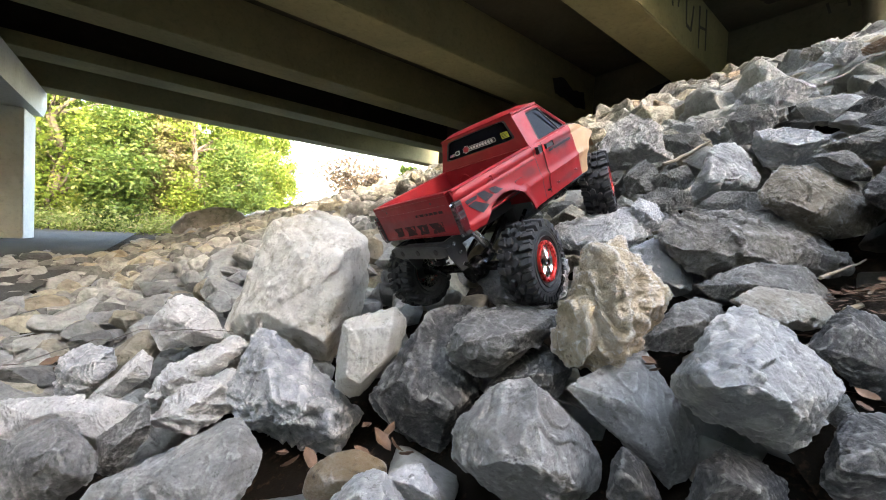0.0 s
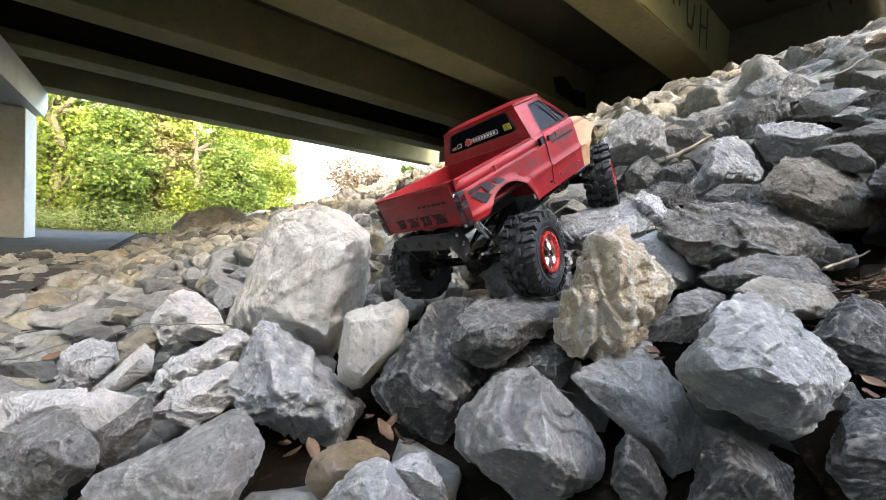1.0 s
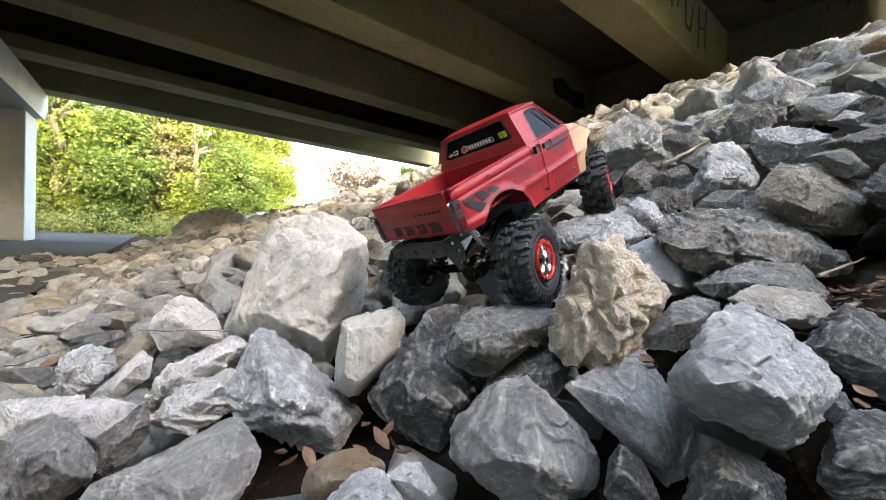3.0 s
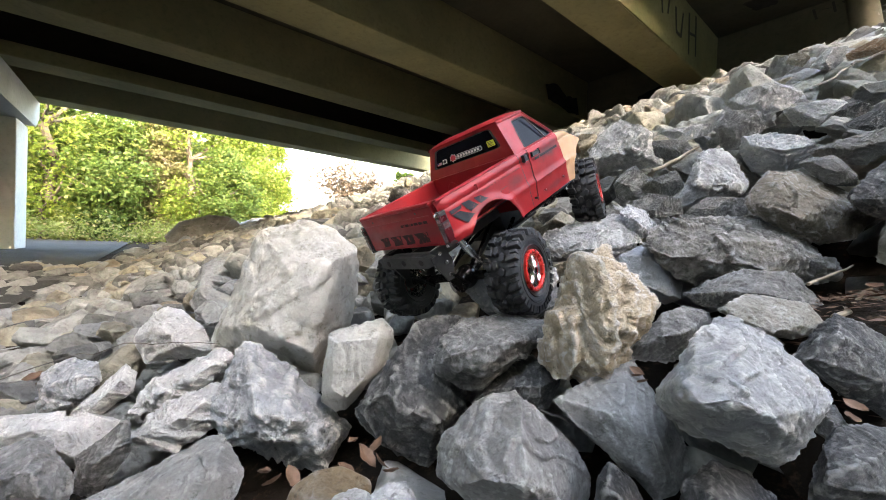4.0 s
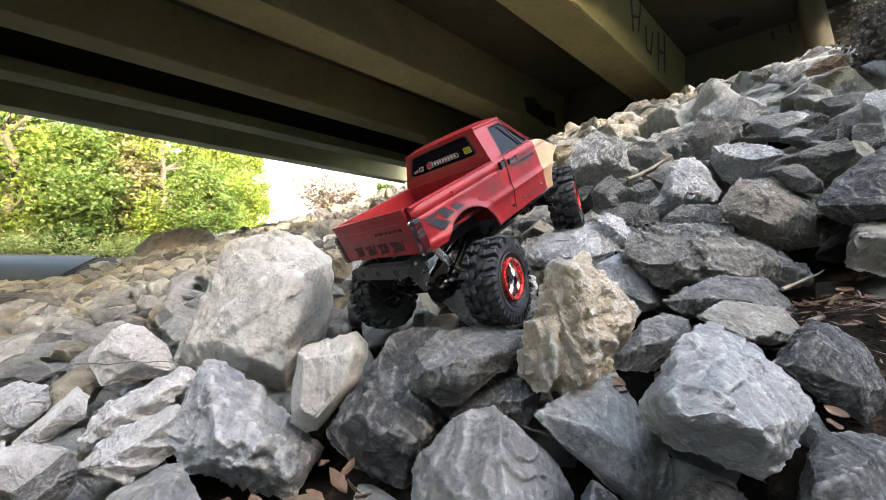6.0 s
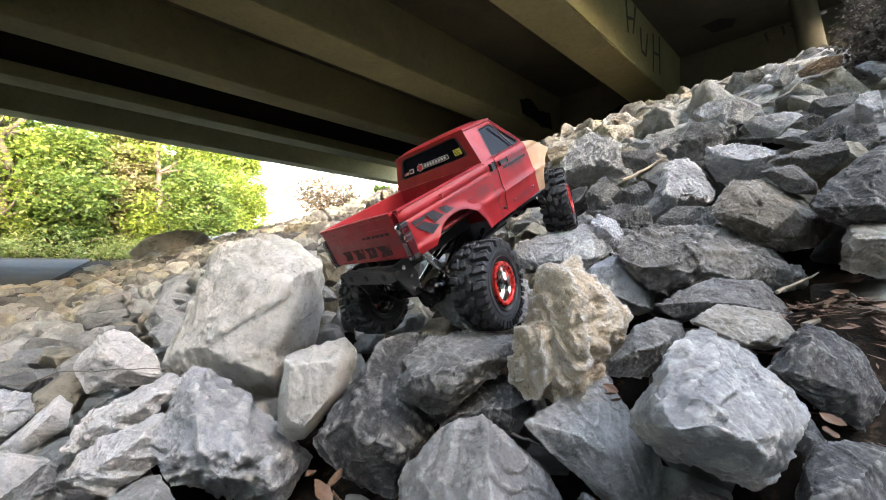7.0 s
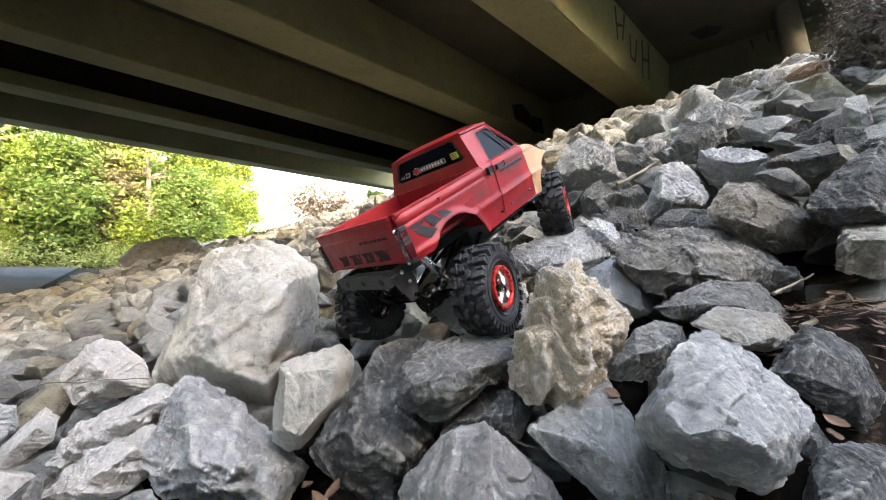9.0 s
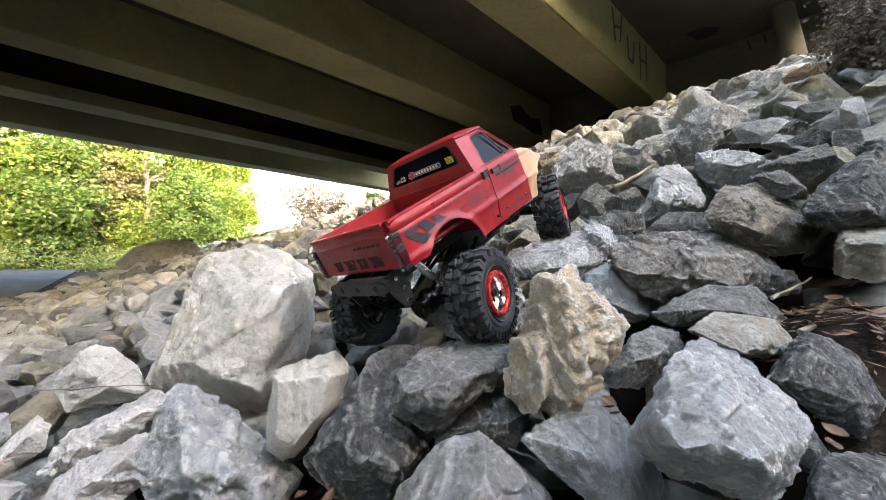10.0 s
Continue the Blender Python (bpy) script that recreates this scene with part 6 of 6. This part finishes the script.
REAR_R, REAR_L = Vector((0.0800, -0.1030, -0.1400)), Vector((0.0310, 0.1030, -0.1310))
axle = (REAR_R - REAR_L).normalized()
wheel(REAR_R, axle, 10)
wheel(REAR_L, -axle, 33)
FRONT_R, FRONT_L = Vector((0.338, -0.074, -0.126)), Vector((0.330, 0.112, -0.105))
steer = Vector((0.42, -0.90, -0.06)).normalized()
wheel(FRONT_R, steer, 5)
wheel(FRONT_L, -steer, 21)

for a, b, nm in ((REAR_R, REAR_L, "rear_axle"), (FRONT_R, FRONT_L, "front_axle")):
    d = (b - a).normalized()
    mid = a + (b - a) * 0.42
    bm = rod(bmesh.new(), a + d * 0.012, b - d * 0.012, 0.0068, 14)
    ax = tpart(nm, bm, BLACK_GLOSS, None, "black anodised axle tube", True)
    bm = bmesh.new()
    bmesh.ops.create_uvsphere(bm, u_segments=24, v_segments=14, radius=0.0185, matrix=Matrix.Translation(mid) @ Matrix.Diagonal((1.05, 0.85, 1, 1)))
    rod(bm, mid + Vector((-0.021, 0, 0)), mid + Vector((-0.012, 0, 0)), 0.0160, 20)
    rod(bm, mid + Vector((0.010, 0, 0.003)), mid + Vector((0.034, 0, 0.010)), 0.0095, 16)
    tpart("differential", bm, BLACK_GLOSS, ax, "glossy black differential housing", True)
    for k in range(8):
        t = 2 * math.pi * k / 8
        p = mid + Vector((-0.0205, 0.0130 * math.cos(t), 0.0130 * math.sin(t)))
        tpart("cover_screw", rod(bmesh.new(), p, p + Vector((-0.0022, 0, 0)), 0.0013, 6), STEEL, ax)


def shock(top, low):
    top, low = Vector(top), Vector(low)
    d = (low - top)
    ob = tpart("shock_absorber", rod(bmesh.new(), top, top + d * 0.55, 0.0050, 16), BLACK_GLOSS, None, "black damper with a bright steel shaft", True)
    tpart("shaft", rod(bmesh.new(), top + d * 0.50, low, 0.0017, 10), STEEL, ob, "bright steel shaft", True)
    tpart("upper_tube", rod(bmesh.new(), top + d * 0.02, top + d * 0.50, 0.0056, 16), STEEL if top.y < 0 else BLACK_GLOSS, ob, "", True)
    for p in (top, low):
        tpart("rod_end", rod(bmesh.new(), p + Vector((0, -0.005, 0)), p + Vector((0, 0.005, 0)), 0.0040, 12), BLACK_PLASTIC, ob, "", True)


shock((0.030, -0.066, -0.058), (0.062, -0.068, -0.128))
shock((0.030, 0.066, -0.058), (0.044, 0.060, -0.122))
shock((0.300, -0.048, -0.050), (0.340, -0.040, -0.105))
shock((0.300, 0.060, -0.050), (0.335, 0.072, -0.098))
for a, b in (((0.075, -0.052, -0.142), (0.185, -0.030, -0.100)), ((0.058, 0.040, -0.137), (0.185, 0.030, -0.100)),
             ((0.072, -0.030, -0.122), (0.150, -0.016, -0.086)), ((0.064, 0.010, -0.120), (0.150, 0.016, -0.086)),
             ((0.330, -0.040, -0.112), (0.225, -0.030, -0.104)), ((0.325, 0.060, -0.104), (0.225, 0.030, -0.104))):
    tpart("suspension_link", rod(bmesh.new(), a, b, 0.0032, 10), BLACK_GLOSS, None, "", True)
tpart("drive_shaft", rod(bmesh.new(), (0.103, -0.002, -0.128), (0.180, 0.0, -0.098), 0.0050, 12), DARK_METAL, None, "", True)
tpart("drive_shaft", rod(bmesh.new(), (0.310, 0.010, -0.108), (0.215, 0.0, -0.098), 0.0050, 12), DARK_METAL, None, "", True)
tpart("axle_link_arm", rod(bmesh.new(), (0.010, -0.056, -0.103), (0.048, -0.030, -0.142), 0.0028, 8), BLACK_GLOSS)
tpart("axle_link_arm", rod(bmesh.new(), (0.010, 0.056, -0.103), (0.030, 0.030, -0.136), 0.0028, 8), BLACK_GLOSS)


# ---- trees and bushes beyond the bridge ----
def leaves(sets, centre, reach, count, size, rng, squash=0.8):
    """A loose clump of small folded leaves, added to a list of corner arrays."""
    g = np.random.RandomState(rng.randrange(1 << 30))
    p = np.array(centre)[None] + g.normal(size=(count, 3)) * (1, 1, squash) * reach * 0.5
    s = (size * g.uniform(0.6, 1.4, count))[:, None]
    a = g.normal(size=(count, 3)) * (1, 1, 0.6)
    a /= np.linalg.norm(a, axis=1)[:, None]
    b = np.cross(a, g.normal(size=(count, 3)))
    b /= np.linalg.norm(b, axis=1)[:, None]
    n = np.cross(a, b) * 0.18 * s
    sets.append(np.stack((p - a * s, p + b * s * 0.55 + n, p + a * s, p - b * s * 0.55 + n), 1))


def leaf_mesh(name, sets, material):
    co = np.concatenate(sets).reshape(-1, 3)
    me = bpy.data.meshes.new(name)
    me.vertices.add(len(co))
    me.vertices.foreach_set("co", co.astype(np.float32).ravel())
    me.loops.add(len(co))
    me.loops.foreach_set("vertex_index", np.arange(len(co), dtype=np.int32))
    me.polygons.add(len(co) // 4)
    me.polygons.foreach_set("loop_start", np.arange(0, len(co), 4, dtype=np.int32))
    me.update(calc_edges=True)
    me.materials.append(material)
    return me


def limb(bm, a, b, r0, r1, rng, bends=4, wander=0.12):
    pts = []
    for i in range(bends + 1):
        t = i / bends
        p = a * (1 - t) + b * t
        if 0 < i < bends:
            p += Vector((rng.gauss(0, 1), rng.gauss(0, 1), rng.gauss(0, 0.4))) * wander * (b - a).length / bends
        pts.append(p)
    rings = []
    for i, p in enumerate(pts):
        ahead = pts[min(i + 1, bends)] - pts[max(i - 1, 0)]
        q = ahead.to_track_quat("Z", "Y")
        r = r0 + (r1 - r0) * i / bends
        rings.append([bm.verts.new(p + q @ Vector((r * math.cos(k * 0.8976), r * math.sin(k * 0.8976), 0))) for k in range(7)])
    for x, y in zip(rings, rings[1:]):
        for k in range(7):
            bm.faces.new((x[k], x[(k + 1) % 7], y[(k + 1) % 7], y[k]))
    bm.faces.new(rings[0][::-1]), bm.faces.new(rings[-1])
    return pts


def tree(u, v, z, tall, wide, mat, seed, label, clumps=70, low=0.08, leaf=0.088):
    rng = random.Random(seed)
    root = thing("tree", label, "tree", Matrix.Translation(uv(u, v, z)), "trees beyond the bridge")
    trunk, crown = bmesh.new(), []
    top = Vector((rng.uniform(-0.3, 0.3), rng.uniform(-0.3, 0.3), tall * 0.8))
    stem = limb(trunk, Vector((0, 0, -0.2)), top, 0.030 * tall, 0.010 * tall, rng, 6, 0.10)
    for k in range(9):
        p = stem[1 + k % 5]
        a = k * 2.4 + rng.uniform(-0.4, 0.4)
        tip = p + Vector((math.cos(a) * wide * 0.8, math.sin(a) * wide * 0.8, tall * rng.uniform(0.06, 0.22)))
        limb(trunk, p, tip, 0.011 * tall, 0.003 * tall, rng)
    for k in range(clumps):
        h = low + (1 - low) * rng.random()
        belly = math.sin(math.pi * min(1, 0.12 + 0.86 * (h - low) / (1 - low))) ** 0.6
        a = rng.uniform(0, 6.283)
        rr = wide * belly * math.sqrt(rng.uniform(0.25, 1.0)) * (0.8 + 0.4 * noise.noise(Vector((math.cos(a) * 2, math.sin(a) * 2, h * 4 + seed))))
        leaves(crown, (rr * math.cos(a), rr * math.sin(a), h * tall), wide * rng.uniform(0.24, 0.40), 210, leaf, rng)
    part("trunk", trunk, BARK, root, "", True)
    part("crown", leaf_mesh("crown", crown, mat), None, root)
    return root


GREEN, LIME = "green leafy tree in full sun", "yellow-green leafy tree in full sun"
for i, (u, v, tall, wide, mat, label) in enumerate((
        (-6.6, 22.0, 8.5, 2.6, LEAF_BRIGHT, LIME), (-3.6, 24.0, 9.5, 2.8, LEAF_BRIGHT, LIME), (-0.6, 26.0, 9.5, 2.7, LEAF_MID, GREEN), (0.6, 24.5, 7.4, 1.3, LEAF_OLIVE, "olive-buff leafy tree in full sun"),
        (1.8, 24.5, 8.6, 2.3, LEAF_BRIGHT, LIME), (4.4, 25.5, 7.8, 2.3, LEAF_BRIGHT, LIME), (6.9, 28.5, 7.2, 1.9, LEAF_BRIGHT, LIME),
        (-9.5, 24.0, 9.0, 3.0, LEAF_MID, GREEN), (-2.0, 31.0, 11.5, 3.2, LEAF_MID, GREEN), (2.6, 31.0, 10.0, 3.0, LEAF_MID, GREEN),
        (-6.5, 30.0, 11.5, 3.4, LEAF_MID, GREEN), (-12.5, 28.0, 11.0, 3.6, LEAF_BRIGHT, LIME), (6.2, 34.0, 8.4, 2.4, LEAF_MID, GREEN), (-4.9, 26.5, 10.5, 2.6, LEAF_MID, GREEN), (-9.0, 20.5, 9.5, 2.8, LEAF_BRIGHT, LIME), (-1.4, 22.6, 5.2, 1.7, LEAF_MID, GREEN), (3.2, 23.0, 4.8, 1.6, LEAF_MID, GREEN))):
    tree(u, v, FLAT, tall, wide, mat, 300 + i, label)
rng = random.Random(77)
brush = []
for k in range(330):
    u, v = rng.uniform(-12, 6.5), rng.uniform(19.5, 25)
    h = rng.uniform(0.2, 1.5)
    leaves(brush, uv(u, v, FLAT + h * 0.5), 0.7, 60, 0.06, rng, 0.6)
tagged(new("undergrowth", leaf_mesh("undergrowth", brush, LEAF_BRUSH)), "pale sunlit brush and weeds at the foot of the trees", "undergrowth", "", "stuff")


def bush(u, v, z, tall, wide, mat, seed, label, count, leaf, twigs=26, twig_mat=None, twig_r=0.010):
    rng = random.Random(seed)
    root = thing("bush", label, "bush", Matrix.Translation(uv(u, v, z)))
    st, cr = bmesh.new(), []
    for k in range(twigs):
        a, r = rng.uniform(0, 6.28), rng.uniform(0.1, 1.0) * wide
        tip = Vector((r * math.cos(a), r * math.sin(a), tall * rng.uniform(0.5, 1.0)))
        pts = limb(st, Vector((0.15 * r * math.cos(a), 0.15 * r * math.sin(a), -0.05)), tip, twig_r, twig_r * 0.3, rng, 5, 0.3)
        for p in pts[2:]:
            leaves(cr, p, wide * 0.3, count, leaf, rng)
    part("stem_work", st, twig_mat or BARK, root, "", True)
    part("foliage", leaf_mesh("foliage", cr, mat), None, root)
    return root


bush(8.6, 19.5, 2.7, 3.0, 2.1, LEAF_BUFF, 501, "sparse reddish-brown bush on the embankment", 34, 0.09, 26, None, 0.022)
bush(9.4, 18.0, 3.0, 1.2, 0.8, LEAF_BUFF, 502, "sparse reddish-brown bush on the embankment", 20, 0.09, 26, None, 0.022)
bush(10.8, 17.0, 3.7, 1.0, 0.6, LEAF_MID, 503, "small green bush on the embankment", 24, 0.09, 20, None, 0.02)

# street lamp pole beyond the embankment
bm = rod(bmesh.new(), (0, 0, 0), (0, 0, 4.6), 0.06, 10, 0.04)
lamp_post = thing("street_lamp", "thin dark street lamp pole", "street lamp", Matrix.Translation(uv(8.4, 27.5, FLAT)))
part("pole", bm, POLE, lamp_post, "", True)
part("lamp_head", box(bmesh.new(), (-0.35, -0.08, 4.55), (0.10, 0.08, 4.66), 0.02), POLE, lamp_post)

# dry grey shrub above the rocks
def dry_shrub(at, tall, wide, seed, label):
    rng = random.Random(seed)
    root = thing("dry_shrub", label, "shrub", Matrix.Translation(at))
    st, cr = bmesh.new(), []
    for k in range(150):
        a, r = rng.uniform(0, 6.28), wide * rng.uniform(0.2, 1.0)
        tip = Vector((r * math.cos(a), r * math.sin(a), tall * rng.uniform(0.35, 1.0)))
        pts = limb(st, Vector((0.3 * r * math.cos(a), 0.3 * r * math.sin(a), -0.06)), tip, 0.0045, 0.0014, rng, 6, 0.45)
        for p in pts[2:]:
            leaves(cr, p, 0.050, 24, 0.0085, rng, 1.0)
    part("stem_work", st, TWIG, root, "", True)
    part("foliage", leaf_mesh("foliage", cr, TWIG), None, root)


dry_shrub((1.70, 1.15, 1.60), 0.46, 0.20, 21, "dry grey-brown shrub with shrivelled leaves above the rocks")
dry_shrub((1.86, 1.12, 1.66), 0.50, 0.22, 22, "dry grey-brown shrub with shrivelled leaves above the rocks")

# ---- dead leaves and sticks between the rocks ----
def dead_leaf(at, long, turn, seed, label="curled brown dead leaf"):
    rng = random.Random(seed)
    bm = bmesh.new()
    curl = rng.uniform(0.5, 1.3)
    g = []
    for i in range(9):
        t = i / 8
        w = math.sin(math.pi * min(1, t * 1.02)) ** 0.8 * 0.26 + 0.004
        row = []
        for j in range(7):
            q = 2 * j / 6 - 1
            ang = (t - 0.5) * curl
            row.append((long * (math.sin(ang) / max(curl, 0.1)), long * w * q * (1 + 0.15 * rng.uniform(-1, 1)), long * ((1 - math.cos(ang)) / max(curl, 0.1) + 0.35 * w * abs(q) ** 1.5 + 0.02 * rng.uniform(-1, 1))))
        g.append(row)
    sheet(bm, g)
    sheet(bm, [[(x, y, z - 0.0005) for x, y, z in r] for r in g])
    ob = solid("dead_leaf", bm, DRYLEAF, label, "leaf", "", "dead leaves", True, Matrix.Translation(at) @ Euler(turn).to_matrix().to_4x4())
    return ob


def stick(a, b, r, seed, mat, label):
    rng = random.Random(seed)
    bm = bmesh.new()
    limb(bm, Vector((0, 0, 0)), Vector(b) - Vector(a), r, r * 0.5, rng, 6, 0.18)
    return solid("stick", bm, mat, label, "stick", "", "", True, Matrix.Translation(a))


dead_leaf((-0.174, 0.422, 0.741), 0.027, (0.1, 0.4, 1.8), 0)
dead_leaf((-0.140, 0.417, 0.740), 0.029, (0.0, 0.7, 5.6), 1)
dead_leaf((-0.160, 0.412, 0.737), 0.024, (-0.7, -0.5, 0.3), 2)
dead_leaf((-0.060, 0.423, 0.763), 0.032, (-0.1, -0.8, 2.8), 3)
dead_leaf((-0.028, 0.393, 0.765), 0.029, (0.3, -0.4, 4.2), 4)
dead_leaf((-0.042, 0.413, 0.762), 0.024, (0.2, -0.9, 3.5), 5)
dead_leaf((0.361, 0.306, 0.886), 0.018, (-0.4, -0.2, 1.8), 6)
dead_leaf((0.359, 0.306, 0.876), 0.018, (0.3, -0.1, 1.0), 7)
dead_leaf((0.218, 0.366, 0.879), 0.014, (0.1, 0.5, 1.9), 8)
dead_leaf((0.215, 0.371, 0.883), 0.010, (-0.5, -0.2, 5.8), 9)
dead_leaf((0.229, 0.397, 0.879), 0.016, (0.9, 0.3, 5.6), 10)
dead_leaf((0.531, 0.430, 0.951), 0.029, (0.6, -0.2, 0.6), 11)
dead_leaf((0.575, 0.446, 0.962), 0.032, (0.3, 0.1, 2.2), 12)
dead_leaf((0.558, 0.418, 0.946), 0.029, (-0.5, -0.2, 2.9), 13)
dead_leaf((0.512, 0.402, 0.937), 0.024, (-0.4, -0.4, 2.8), 14)
dead_leaf((0.514, 0.392, 0.924), 0.029, (0.6, 0.2, 1.8), 15)
dead_leaf((0.552, 0.457, 0.975), 0.024, (-0.4, -0.1, 1.3), 16)
dead_leaf((0.620, 0.492, 0.988), 0.029, (-0.5, 0.0, 0.5), 17)
dead_leaf((0.117, 0.440, 0.760), 0.029, (-0.0, -0.2, 4.4), 18)
dead_leaf((-0.057, 0.475, 0.745), 0.032, (0.4, 0.3, 4.3), 19)
dead_leaf((-0.089, 0.487, 0.745), 0.024, (-0.2, 0.3, 2.1), 20)
dead_leaf((-0.082, 0.422, 0.748), 0.024, (0.1, -0.3, 2.8), 21)
dead_leaf((-0.813, 0.791, 0.675), 0.040, (-0.8, -0.5, 6.0), 22)
dead_leaf((-0.884, 0.842, 0.673), 0.040, (-0.5, 0.3, 4.0), 23)
stick((0.464, 0.799, 1.181), (0.582, 0.828, 1.244), 0.0042, 0, STRAW, "pale dry branch lying on the rocks")
stick((0.485, 0.473, 0.973), (0.567, 0.496, 0.999), 0.0022, 1, STRAW, "pale dry stick among the rocks")
stick((0.468, 0.425, 0.940), (0.560, 0.467, 0.971), 0.0035, 2, STRAW, "pale dry stick among the rocks")
stick((0.532, 0.430, 0.941), (0.614, 0.453, 0.969), 0.0018, 3, TWIG, "thin grey twig in the leaf litter")
stick((0.541, 0.449, 0.958), (0.571, 0.427, 0.952), 0.0016, 4, TWIG, "thin grey twig in the leaf litter")
stick((0.578, 0.465, 0.974), (0.564, 0.418, 0.927), 0.0016, 5, TWIG, "thin grey twig in the leaf litter")
stick((-0.933, 0.791, 0.681), (-0.592, 0.730, 0.790), 0.0015, 6, TWIG, "long thin dark twig lying across the rocks")
stick((-0.592, 0.730, 0.790), (-0.413, 0.730, 0.795), 0.0012, 7, TWIG, "long thin dark twig lying across the rocks")
stick((0.992, 0.998, 1.458), (1.196, 1.078, 1.573), 0.003, 8, TWIG, "thin grey twig lying on the rocks")
stick((1.188, 1.078, 1.573), (1.329, 1.115, 1.636), 0.003, 9, TWIG, "thin grey twig lying on the rocks")
stick((0.137, 0.436, 0.818), (0.157, 0.394, 0.824), 0.0016, 10, TWIG, "thin dark twig between the rocks")

# fine dry litter in the hollow
rng = random.Random(5)
bm = bmesh.new()
for _ in range(420):
    x, y = rng.gauss(0, 0.05), rng.gauss(0, 0.05)
    z = 0.034 * math.exp(-(x * x + y * y) / 0.012) - 0.075 * (x * x + y * y) / 0.0225 + 0.30 * x + 0.24 * y + rng.uniform(0.001, 0.008)
    a = rng.uniform(0, 6.28)
    d = Vector((math.cos(a), math.sin(a), rng.uniform(-0.4, 0.4))) * rng.uniform(0.004, 0.014)
    w = Vector((-d.y, d.x, rng.uniform(-0.004, 0.004))) * rng.uniform(0.08, 0.3)
    p = Vector((x, y, z))
    bm.faces.new([bm.verts.new(q) for q in (p - d, p + w, p + d, p - w)])
tagged(solid("leaf_litter", bm, DRYLEAF, "dry brown leaf and twig litter on soil", "leaf litter", "stuff", m=Matrix.Translation((0.515, 0.415, 0.925))))
